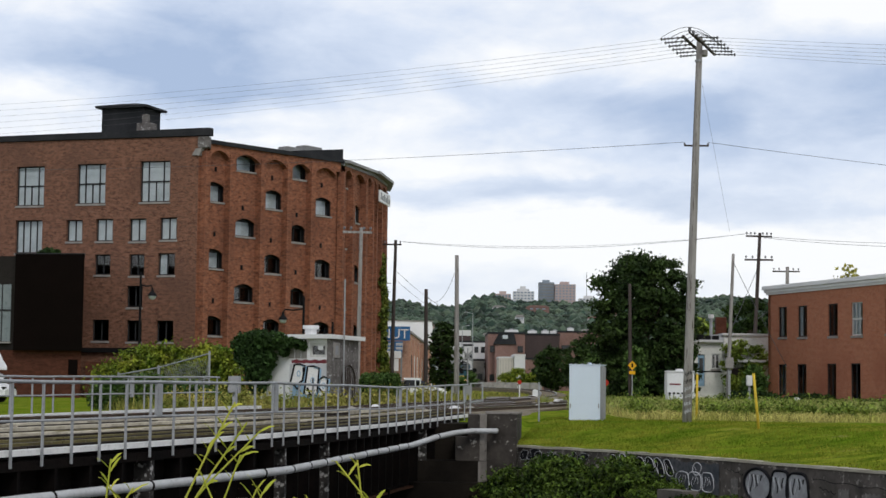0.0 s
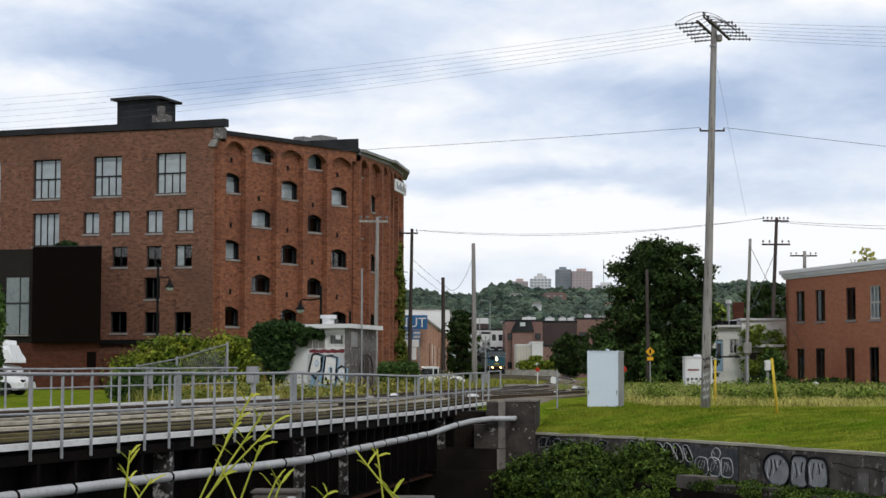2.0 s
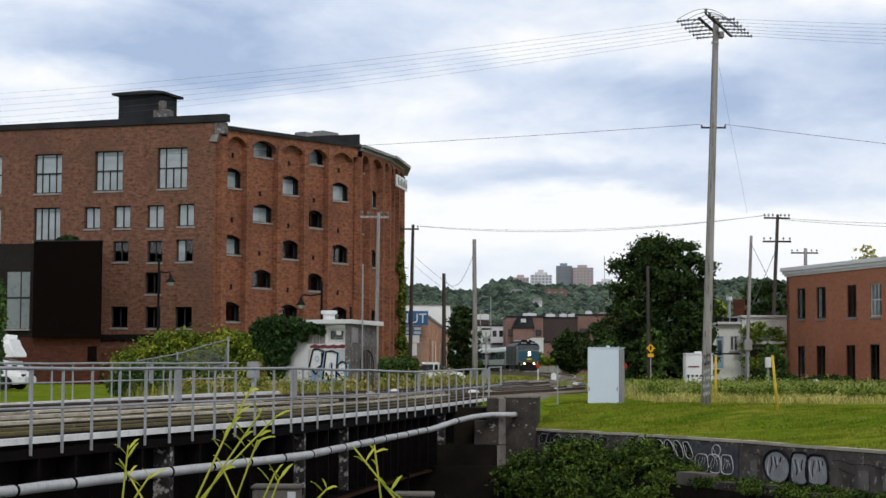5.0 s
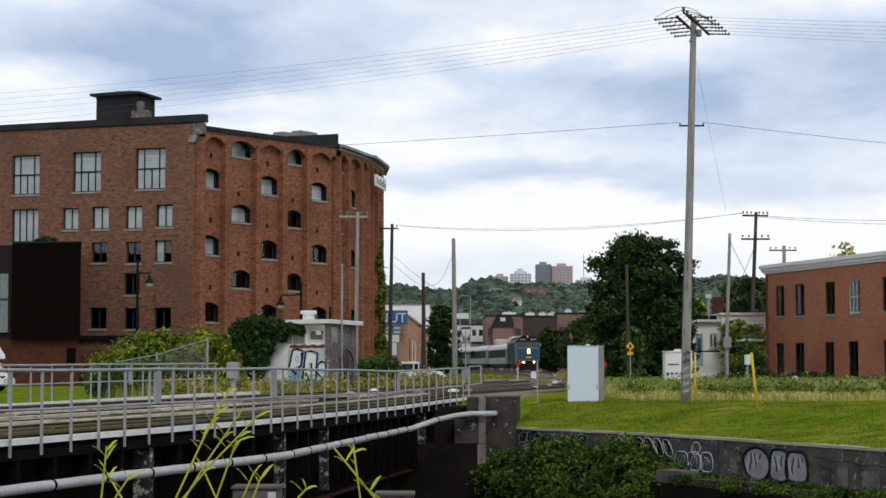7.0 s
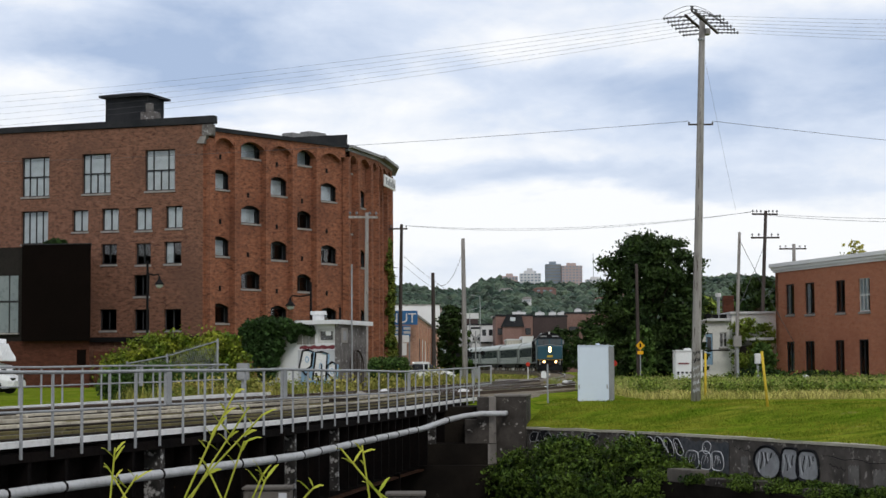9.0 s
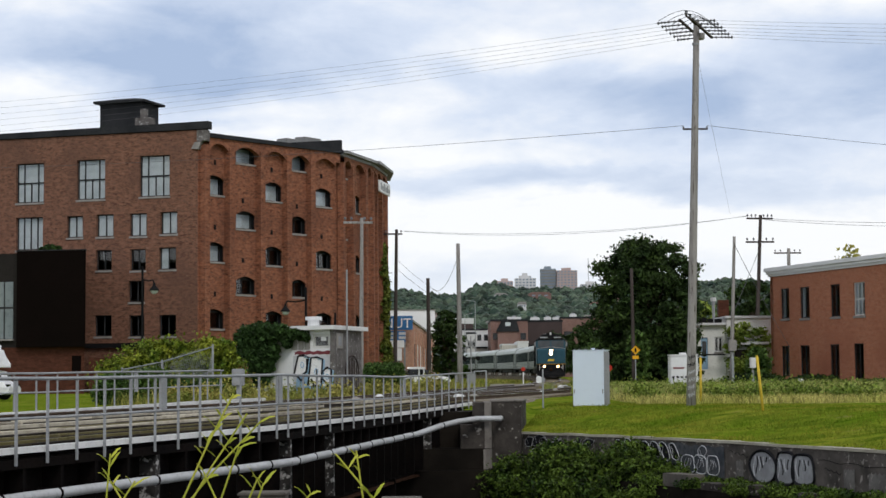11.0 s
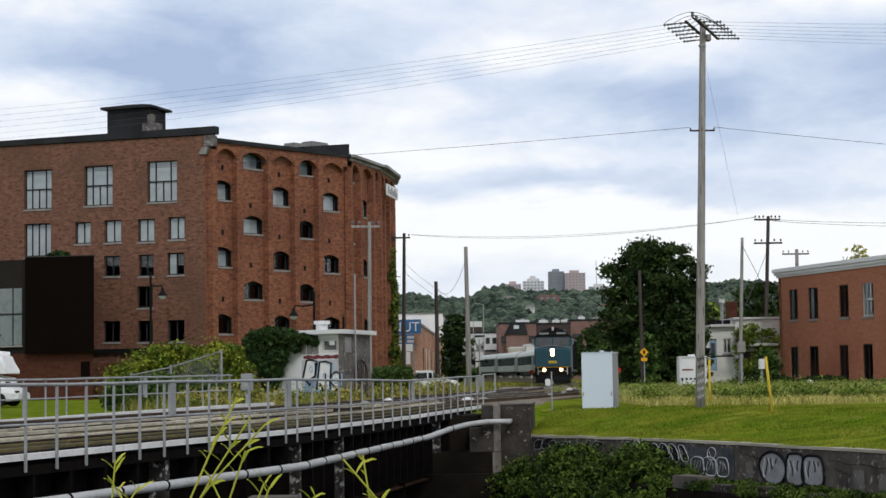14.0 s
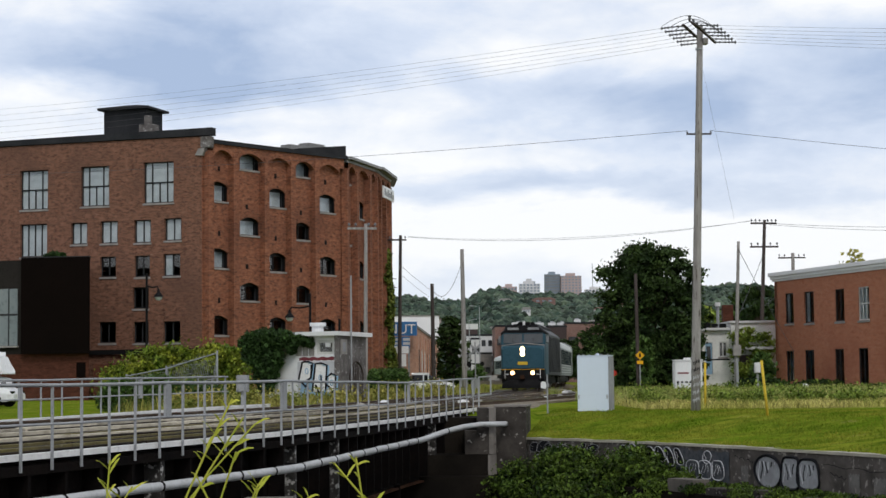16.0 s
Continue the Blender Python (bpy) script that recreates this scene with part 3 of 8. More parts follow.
def window(parent, m, ua, ub, za, zb, rise=0.0, set_back=0.2, bars=(1, 0), blind=0.0, frame_mat="frame_dark", sill="stone", width=0.07):
    """One window in a wall's frame m: frame with glazing bars, pane, sill, and a pale panel over a part of its width,
    for blinds and for reflected sky.
    """
    w, h = ub - ua, zb - za
    at = m @ Matrix.Translation((ua, set_back, za))
    bm = bmesh.new()
    ring = [[bm.verts.new((x, y, z)) for y in (0, 0.08) for x, z in ((q, q), (w - q, q), (w - q, h - q - (rise * 0.5 if q else 0)), (q, h - q - (rise * 0.5 if q else 0)))] for q in (0, width)]
    for k in range(4):
        j = (k + 1) % 4
        bm.faces.new((ring[0][k], ring[0][j], ring[1][j], ring[1][k]))
        bm.faces.new((ring[0][4 + j], ring[0][4 + k], ring[1][4 + k], ring[1][4 + j]))
        bm.faces.new((ring[0][j], ring[0][k], ring[0][4 + k], ring[0][4 + j]))
        bm.faces.new((ring[1][k], ring[1][j], ring[1][4 + j], ring[1][4 + k]))
    win = part("window", bm, frame_mat, parent, "", at)
    for k in range(bars[0]):
        x = w * (k + 1) / (bars[0] + 1)
        top = h / 2 if bars == (3, 1) and k == 1 else h - width
        part("glazing_bar", boxed(x - 0.04, x + 0.04, 0.01, 0.07, width, top), frame_mat, win)
    for k in range(bars[1]):
        z = h * (k + 1) / (bars[1] + 1)
        part("glazing_bar", boxed(width, w - width, 0.012, 0.068, z - 0.05, z + 0.05), frame_mat, win)
    bm = bmesh.new()
    bm.faces.new([bm.verts.new(p) for p in ((width, 0.045, width), (w - width, 0.045, width), (w - width, 0.045, h - width), (width, 0.045, h - width))])
    pane = part("pane", bm, "glass", win)
    pane.visible_shadow = False
    # pale sheet behind the pane: blinds, and reflected sky as colour
    if blind:
        part("blind", boxed(width, width + (w - 2 * width) * blind, 0.085, 0.1, 0.02, h - 0.03), "blind", win)
    if sill:
        part("sill", boxed(-0.05, w + 0.05, -set_back - 0.06, -0.01, -0.15, -0.012, bevel=0.015), sill, win, "pale stone sill")
    return win


def leaves(name, lobes, count, size, material, seed, parent=None, label="", shell=0.55, droop=0.0, flat=False, long=1.6, soft=0.0):
    """A crown of many small leaf clumps: points in ellipsoid lobes (x, y, z, rx, ry, rz), mostly near their skins."""
    rng = np.random.default_rng(seed)
    lob = np.array(lobes, float)
    vol = lob[:, 3] * lob[:, 4] * lob[:, 5]
    pick = rng.choice(len(lob), count, p=vol ** 0.8 / (vol ** 0.8).sum())
    d = rng.normal(size=(count, 3))
    d /= np.linalg.norm(d, axis=1, keepdims=True)
    r = rng.uniform(shell ** 3, 1, count) ** (1 / 3) * rng.uniform(0.86, 1.1, count)
    if soft:
        r = np.abs(rng.normal(0, soft, count)).clip(0, 1.7)
    c = lob[pick, :3] + d * r[:, None] * lob[pick, 3:6]
    a = rng.normal(size=(count, 3))
    if flat:
        a[:, 2] *= 0.3
    a[:, 2] -= droop
    a /= np.linalg.norm(a, axis=1, keepdims=True)
    b = np.cross(a, rng.normal(size=(count, 3)))
    b /= np.linalg.norm(b, axis=1, keepdims=True)
    s = size * rng.uniform(0.5, 1.3, count)[:, None]
    a, b = a * s * long / 2, b * s / 2
    n = np.cross(a, b)
    n = n / np.linalg.norm(n, axis=1, keepdims=True) * s * 0.18
    v = np.stack([c - a, c + b * 0.9 + n, c + a, c - b * 0.9 + n], 1).reshape(-1, 3)
    me = bpy.data.meshes.new(name)
    f = np.arange(count * 4).reshape(-1, 4)
    me.from_pydata(v.tolist(), [], np.concatenate([f[:, [0, 1, 2]], f[:, [0, 2, 3]]]).tolist())
    return part_of(name, me, material, parent, label)


def blades(name, spots, height, width, material, seed, parent=None, spread=0.3):
    """Grass or weed stalks, one leaning tapered blade of two pieces for each spot (x, y, z)."""
    rng = np.random.default_rng(seed)
    p = np.array(spots, float)
    k = len(p)
    h = height * rng.uniform(0.45, 1.25, k)
    t = rng.uniform(0, 2 * math.pi, k)
    lean = rng.normal(0, spread, (k, 2)) * h[:, None]
    side = np.stack([np.cos(t), np.sin(t)], 1) * width * rng.uniform(0.6, 1.4, k)[:, None]
    z0 = np.zeros((k, 1))
    a = p - np.hstack([side, z0])
    b = p + np.hstack([side, z0])
    mid = p + np.hstack([lean * 0.35, h[:, None] * 0.6])
    c, d = mid + np.hstack([side * 0.8, z0]), mid - np.hstack([side * 0.8, z0])
    e = p + np.hstack([lean, h[:, None]])
    v = np.stack([a, b, c, d, e], 1).reshape(-1, 3)
    i = np.arange(k)[:, None] * 5
    f = (i + np.array([[0, 1, 2, 3]])).tolist() + (i + np.array([[3, 2, 4]])).tolist()
    me = bpy.data.meshes.new(name)
    me.from_pydata(v.tolist(), [], f)
    return part_of(name, me, material, parent)
# ---- lines of the plan ----
def spline(points, at):
    """A smooth line x(y) through points (y, x), at the values of y given."""
    y, x = np.array(points, float).T
    h, k = np.diff(y), len(y)
    a, r = np.eye(k), np.zeros(k)
    for i in range(1, k - 1):
        a[i, i - 1:i + 2] = h[i - 1], 2 * (h[i - 1] + h[i]), h[i]
        r[i] = 6 * ((x[i + 1] - x[i]) / h[i] - (x[i] - x[i - 1]) / h[i - 1])
    m = np.linalg.solve(a, r)
    at = np.asarray(at, float)
    i = np.clip(np.searchsorted(y, at) - 1, 0, k - 2)
    p, q, g = at - y[i], y[i + 1] - at, h[i]
    return (m[i] * q ** 3 + m[i + 1] * p ** 3) / (6 * g) + (x[i] / g - m[i] * g / 6) * q + (x[i + 1] / g - m[i + 1] * g / 6) * p


MAIN = ((-60, -31), (10, -15.2), (28.7, -10.9), (47.7, -7.0), (64.6, -3.6), (90, 0.1), (110, 2.8), (132.8, 5.55), (146.7, 7.33), (160.6, 8.92),
        (181.5, 10.9), (202.5, 12.05), (237.5, 13.09), (265.5, 12.77), (300.4, 10.18), (328, 7.5), (356, 4.9), (420, -2), (520, -14))
BRANCH = ((66, -1.6), (75, 0.6), (91, 4.3), (112, 8.0), (135, 12.6), (170, 21), (220, 36))
RAIL_Z = 0.36


def rail_z(y):
    """The rails climb a little beyond the level crossing."""
    return np.interp(y, (0, 150, 168, 203, 258, 314, 420), (RAIL_Z, RAIL_Z, 0.43, 0.64, 0.81, 0.98, 1.25))


track_y = np.arange(-60, 520, 0.5)
track_x = spline(MAIN, track_y)
track_s = np.concatenate([[0], np.cumsum(np.hypot(np.diff(track_x), 0.5))])


def on_track(s):
    y = np.interp(s, track_s, track_y)
    return Vector((np.interp(s, track_s, track_x), y, rail_z(y)))


# deck edges of the bridge, near and far: x, y, z
NEAR = [Vector(p) for p in ((-14.3, 3.0, 0.03), (-6.83, 28.74, 0.05), (-3.5, 40.2, 0.08), (-1.15, 57.5, 0.0), (1.33, 68.8, 0.13))]
FAR = [Vector(p) for p in ((-24.0, 3.0, 0.1), (-11.34, 47.7, 0.19), (-7.55, 64.6, 0.28), (-6.6, 68.8, 0.28))]


def along(line, s):
    """The point s metres along a line of points, and its way there."""
    for a, b in zip(line, line[1:]):
        k = (b - a).length
        if s <= k or b is line[-1]:
            return a.lerp(b, s / k), (b - a).normalized()
        s -= k


def length(line):
    return sum((b - a).length for a, b in zip(line, line[1:]))


# the land's edge along the canal, and the ways inland from it
SHORE = ((-260, 20, -0.9, 0.3), (-60, 44, -0.5, 0.87), (-16, 53, -0.3, 0.95), (-9, 63, -0.12, 1), (2.0, 63.2, 0.02, 1), (2.72, 61.9, 0.25, 0.97), (5.44, 57.75, 0.5, 0.87),
         (8.07, 52.25, 0.72, 0.7), (10.67, 45.4, 0.88, 0.5), (14.2, 36.4, 0.95, 0.35), (30, -4, 0.98, 0.1), (70, -105, 0.98, -0.2))


def shore_at(k):
    i = min(int(k), len(SHORE) - 2)
    a, b, f = SHORE[i], SHORE[i + 1], k - int(min(int(k), len(SHORE) - 2))
    return [p + (q - p) * f for p, q in zip(a, b)]


def land_height(k, off):
    """Ground level: the mown bank rises from the canal wall, the rest is nearly flat."""
    low = -0.77 if k > 4.6 else (-0.2 if k > 3.2 else 0.05)
    rise = min(off / 6.5, 1.0)
    rise = rise * rise * (3 - 2 * rise) * 0.6 + rise * 0.4
    z = low + (-0.02 - low) * rise
    return z + 0.12 * min(max((off - 8) / 40, 0), 1) + 0.25 * min(max((off - 60) / 200, 0), 1)


def build_land():
    offs = [0, 0.25, 0.6, 1.1, 1.8, 2.6, 3.5, 4.5, 5.5, 6.5, 8, 10, 13, 17, 22, 28, 36, 46, 60, 80, 110, 150, 210, 300, 450, 700, 1200, 2200, 4200]
    ks = sorted({*np.linspace(0, 4, 17).tolist(), *np.linspace(4, 5, 7).tolist(), *np.linspace(5, 9, 81).tolist(), *np.linspace(9, 11, 15).tolist()})
    v, f = [], []
    for k in ks:
        x, y, dx, dy = shore_at(k)
        g = math.hypot(dx, dy)
        for o in offs:
            px, py = x + dx / g * o, y + dy / g * o
            bump = 0.05 * noise.noise((px * 0.5, py * 0.5, 0)) + 0.03 * noise.noise((px * 1.7, py * 1.7, 3)) if 0 < o < 80 else 0
            v.append((px, py, land_height(k, o) + bump))
    w = len(offs)
    for i in range(len(ks) - 1):
        for j in range(w - 1):
            f.append((i * w + j, (i + 1) * w + j, (i + 1) * w + j + 1, i * w + j + 1))
    me = bpy.data.meshes.new("ground")
    me.from_pydata(v, [], f)
    structure(part_of("ground", me, "ground", smooth=True), "mown canal bank and weedy open ground")
    # near bank on which the camera stands
    bm = bmesh.new()
    rows = []
    for x in np.linspace(-60, 30, 46).tolist():
        edge = 5.9 + 0.3 * math.sin(x * 0.7)
        rows.append([bm.verts.new((x, y, z + 0.06 * noise.noise((x, y, 1)))) for y, z in ((-90, -0.5), (-10, -0.5), (0, -0.45), (edge - 1, -0.6), (edge, -0.95), (edge + 1.6, -2.4), (edge + 2.2, -3.6))])
    for a, b in zip(rows, rows[1:]):
        for j in range(len(a) - 1):
            bm.faces.new((a[j], b[j], b[j + 1], a[j + 1]))
    structure(part("near_bank_ground", bm, "ground", smooth=True), "rough grass bank on which the camera stands")
    bm = bmesh.new()
    bm.faces.new([bm.verts.new(p) for p in ((-400, -110, -3.2), (90, -110, -3.2), (90, 70, -3.2), (-400, 70, -3.2))])
    structure(part("water", bm, "water"), "dark still canal water")


build_land()


def build_canal_wall():
    """Concrete wall along the mown bank, with a coping, a ledge at its foot and painted lettering shapes."""
    wall = new("canal_wall")
    structure(wall, "sooty concrete canal wall covered in painted scrawls")
    pts = [shore_at(k) for k in np.linspace(5, 10, 41)]
    def strip(off0, off1, z0, z1):
        bm = bmesh.new()
        rows = []
        for i, (x, y, dx, dy) in enumerate(pts):
            a, b = pts[max(i - 1, 0)], pts[min(i + 1, len(pts) - 1)]
            d = Vector((b[0] - a[0], b[1] - a[1], 0)).normalized()
            n = Vector((d.y, -d.x, 0))
            if n.x > 0:
                n = -n
            w = 0.02 * noise.noise((x * 2, y * 2, 5))
            rows.append([bm.verts.new(Vector((x, y, 0)) + n * (o + w) + Vector((0, 0, z + w))) for o, z in ((off1, z0), (off0, z0), (off0, z1), (off1, z1))])
        for a, b in zip(rows, rows[1:]):
            for j in range(4):
                bm.faces.new((a[j], b[j], b[(j + 1) % 4], a[(j + 1) % 4]))
        bm.faces.new(rows[0][::-1]), bm.faces.new(rows[-1])
        return bm
    part("wall_face", strip(-0.5, 0.0, -3.6, -0.845), "wall_dark", wall)
    part("coping", strip(-0.5, 0.05, -0.84, -0.765), "cream_stone", wall, "worn pale concrete coping")
    part("ledge", strip(0.0, 1.5, -3.6, -2.02), "concrete_black", wall, "near-black concrete ledge at the foot of the wall")
    return wall


canal_wall = build_canal_wall()


def build_abutment():
    ob = thing("bridge_abutment", pose(0, 0, 0), "stepped weathered concrete abutment at the bridge's end", "abutment")
    # wall, shelf and footing carry the bridge's shade as near-black colour
    part("abutment_wall", prism(bmesh.new(), ((-8.5, 62.8), (1.05, 62.9), (1.1, 64.3), (1.9, 66.8), (-8.5, 68)), -3.6, -0.12), "concrete_black", ob)
    part("parapet", prism(bmesh.new(), ((1.69, 61.95), (2.68, 61.85), (2.95, 64.4), (1.72, 64.6)), -3.6, 0.235), "concrete_dim", ob, "square concrete parapet block")
    part("parapet_cap", prism(bmesh.new(), ((1.66, 61.92), (2.72, 61.82), (2.98, 64.4), (1.70, 64.6)), 0.238, 0.29), "concrete_mid", ob, "pale worn cap")
    part("corner_block", prism(bmesh.new(), ((1.06, 61.62), (1.45, 61.58), (1.45, 64), (1.1, 64)), -1.29, 0.21), "concrete_dim", ob, "stained dark concrete corner")
    # the side strip is paler than the block's front
    part("corner_edge", prism(bmesh.new(), ((1.453, 61.57), (1.60, 61.60), (1.686, 61.72), (1.69, 64), (1.453, 64)), -1.29, 0.215), "concrete_mid", ob, "pale strip on the corner's side")
    part("bearing_block", prism(bmesh.new(), ((0.66, 61.60), (1.057, 61.61), (1.057, 62.78), (0.66, 62.78)), -1.29, -0.52), "concrete_dim", ob, "stained concrete block")
    part("shelf_edge", prism(bmesh.new(), ((1.40, 61.225), (1.47, 61.225), (1.69, 61.57), (1.69, 61.598), (1.464, 61.246), (1.40, 61.238)), -1.96, -1.30), "concrete_mid", ob, "pale strip on the shelf's chamfer")
    part("bearing_shelf", prism(bmesh.new(), ((-8, 61.1), (1.46, 61.25), (1.686, 61.6), (1.686, 63), (-8, 63)), -3.6, -1.295), "concrete_black", ob, "near-black bearing shelf")
    part("footing", prism(bmesh.new(), ((-8, 60.3), (1.82, 60.6), (1.9, 63), (-8, 63)), -3.6, -1.97), "concrete_black", ob)


build_abutment()


def ribbon(bm, s0, s1, line, lat0, lat1, z0, z1, step=2.0):
    """A bar of box section along a line function s -> (point, way)."""
    rows, s = [], s0
    n = max(int((s1 - s0) / step), 1)
    for i in range(n + 1):
        p, d = line(s0 + (s1 - s0) * i / n)
        r = Vector((d.y, -d.x, 0)).normalized()
        rows.append([bm.verts.new(Vector((p.x, p.y, p.z)) + r * a + Vector((0, 0, z))) for a, z in ((lat0, z0), (lat1, z0), (lat1, z1), (lat0, z1))])
    for a, b in zip(rows, rows[1:]):
        for j in range(4):
            bm.faces.new((a[j], b[j], b[(j + 1) % 4], a[(j + 1) % 4]))
    bm.faces.new(rows[0]), bm.faces.new(rows[-1][::-1])
    return bm


def main_line(s):
    a, b = on_track(s), on_track(s + 0.6)
    return a, (b - a).normalized()


def s_of_y(y):
    return float(np.interp(y, track_y, track_s))


def build_bridge():
    ob = thing("railway_bridge", pose(0, 0, 0), "steel girder railway bridge with timber deck over the canal", "bridge")
    near, far = (lambda s: along(NEAR, s)), (lambda s: along(FAR, s))
    ln, lf = length(NEAR), length(FAR)
    part("near_kerb", ribbon(bmesh.new(), 0, ln, near, -0.13, 0.0, -0.10, 0.0), "deck_edge", ob, "pale grey painted steel kerb")
    part("far_kerb", ribbon(bmesh.new(), 0, lf, far, 0.0, 0.2, -0.12, 0.06), "deck_edge", ob, "pale grey painted steel kerb")
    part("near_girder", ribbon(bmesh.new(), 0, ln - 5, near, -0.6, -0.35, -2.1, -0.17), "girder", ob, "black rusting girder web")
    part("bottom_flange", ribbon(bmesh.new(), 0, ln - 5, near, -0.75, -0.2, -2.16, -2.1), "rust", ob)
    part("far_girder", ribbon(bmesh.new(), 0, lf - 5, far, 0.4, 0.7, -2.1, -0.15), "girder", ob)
    # deck sheet between the two edges, hidden under ties and boards
    bm = bmesh.new()
    rows = []
    for i in range(30):
        a, b = along(NEAR, ln * i / 29)[0], along(FAR, lf * i / 29)[0]
        rows.append([bm.verts.new((*v[:2], v[2] - d)) for v, d in ((a, 0.19), (b, 0.15), (b, 0.3), (a, 0.34))])
    for a, b in zip(rows, rows[1:]):
        for j in range(4):
            bm.faces.new((a[j], b[j], b[(j + 1) % 4], a[(j + 1) % 4]))
    part("deck", bm, "girder", ob, "black deck sheet under the ties")
    # brackets and web stiffeners below the kerb
    stiff = boxed(-0.05, 0.05, -0.35, 0.0, -1.95, -0.18)
    me = bpy.data.meshes.new("stiffener")
    stiff.to_mesh(me)
    worn = bpy.data.meshes.new("worn_stiffener")
    boxed(-0.1, 0.1, -0.33, 0.0, -1.9, -0.25).to_mesh(worn)
    brk = bpy.data.meshes.new("bracket")
    bm = bmesh.new()
    slab(bm, ((0.55, -0.16), (0.02, -0.16), (0.02, -0.30), (0.5, -0.9)), -0.035, 0.035)
    bm.to_mesh(brk)
    s, i = 14.0, 0
    pick = random.Random(3)
    while s < ln - 5.5:
        p, d = along(NEAR, s)
        turn = Matrix.Translation(p) @ Matrix.Rotation(math.atan2(d.y, d.x), 4, "Z")
        bare = pick.random() < (0.3 if i % 7 < 3 else 0.12)
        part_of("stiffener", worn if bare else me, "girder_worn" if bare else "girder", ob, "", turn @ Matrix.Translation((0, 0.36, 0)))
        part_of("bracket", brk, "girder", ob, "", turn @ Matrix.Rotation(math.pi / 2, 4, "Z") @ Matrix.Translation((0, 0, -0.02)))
        s += 1.25
        i += 1
    # pier under the middle and the cross beams
    for y0 in (39.6, 57.2):
        p, d = along(NEAR, length(NEAR[:2]) + (11.6 if y0 < 50 else 29.2))
        part("pier_column", boxed(p.x - 8.5, p.x - 0.2, p.y - 0.4, p.y + 0.4, -3.6, -2.0), "girder", ob)
    # insulated pipe slung outside the girder
    pts = []
    for s in np.linspace(8, ln - 5.5, 60).tolist():
        p, d = along(NEAR, s)
        pts.append((p.x + 0.30 * d.y, p.y - 0.30 * d.x, -0.70 + 0.012 * noise.noise((s * 0.7, 0, 0))))
    pts = [q for q in pts if q[1] < 58.2]
    pts += [(0.05, 59.4, -0.47), (0.62, 60.75, -0.37), (1.2, 61.3, -0.31), (1.95, 61.42, -0.31), (2.02, 62.0, -0.31)]
    part("pipe", tube(bmesh.new(), pts, 0.088, 10), "pipe", ob, "grey jacketed pipe slung along the girder", smooth=True)
    clamp = bpy.data.meshes.new("pipe_clamp")
    bm = tube(bmesh.new(), ((0, 0, 0), (0.06, 0, 0)), 0.1, 10)
    box(bm, 0.01, 0.05, -0.02, 0.35, 0.06, 0.09)
    bm.to_mesh(clamp)
    for k in range(2, len(pts) - 3, 2):
        a, b = Vector(pts[k]), Vector(pts[k + 1])
        d = b - a
        part_of("pipe_clamp", clamp, "girder", ob, "", Matrix.Translation(a) @ Matrix.Rotation(math.atan2(d.y, d.x), 4, "Z"))
    return ob


bridge = build_bridge()


def build_railing(name, line, s0, s1, step, thick, height, mids, label, out=0.05, drop=0.28, lean=0.0):
    """A steel railing: posts bolted outside the kerb, a round top rail, flat lower rails and splice plates."""
    ob = thing(name, pose(0, 0, 0), label, "railing")
    post = bpy.data.meshes.new("post")
    boxed(-0.019, 0.019, -0.019, 0.019, -drop, height).to_mesh(post)
    plate = bpy.data.meshes.new("splice_plate")
    bm = boxed(-0.11, 0.11, -0.035, 0.035, height * 0.42, height - 0.02, bevel=0.01)
    bm.to_mesh(plate)
    s = s0
    while s < s1 + 0.01:
        p, d = along(line, s)
        r = Vector((d.y, -d.x, 0))
        m = Matrix.Translation(p + r * out) @ Matrix.Rotation(math.atan2(d.y, d.x) + 0.02 * math.sin(s * 7), 4, "Z")
        part_of("post", post, "galv", ob, "", m)
        s += step if isinstance(step, float) else next(d_ for upto, d_ in step if s < upto)
    for s in thick:
        p, d = along(line, s)
        r = Vector((d.y, -d.x, 0))
        part_of("splice_plate", plate, "galv", ob, "", Matrix.Translation(p + r * out) @ Matrix.Rotation(math.atan2(d.y, d.x), 4, "Z"))
    marks = [s0]
    total = 0
    for a, b in zip(line, line[1:]):
        total += (b - a).length
        if s0 < total < s1:
            marks.append(total)
    marks.append(s1)
    for frac, rad in [(1.0, 0.03)] + [(m, 0.022) for m in mids]:
        pts = []
        for a, b in zip(marks, marks[1:]):
            for k in range(6):
                p, d = along(line, a + (b - a) * k / 6)
                pts.append(p + Vector((d.y, -d.x, 0)) * out + Vector((0, 0, height * frac + 0.008 * math.sin(k * 2.1 + a))))
        p, d = along(line, s1)
        pts.append(p + Vector((d.y, -d.x, 0)) * out + Vector((0, 0, height * frac)))
        part("top_rail" if frac == 1.0 else "lower_rail", tube(bmesh.new(), pts, rad, 8), "galv", ob, smooth=True)
    return ob


first = (NEAR[1] - NEAR[0]).length
kinks = [first + (NEAR[2] - NEAR[1]).length, first + (NEAR[2] - NEAR[1]).length + (NEAR[3] - NEAR[2]).length]
build_railing("near_railing", NEAR, 9.0, length(NEAR) - 1.0, ((kinks[0] - 0.1, 1.02), (kinks[1] - 0.1, 1.59), (999, 1.13)), (first + 6.0, kinks[0], kinks[1], length(NEAR) - 1.6), 1.08, (0.42,), "galvanised steel railing bolted along the bridge kerb")
lf = length(FAR)
build_railing("far_railing", FAR, 22.0, lf - 4.0, 1.35, (lf - 12.0,), 1.06, (0.52,), "galvanised steel railing on the far bridge kerb", out=-0.05)


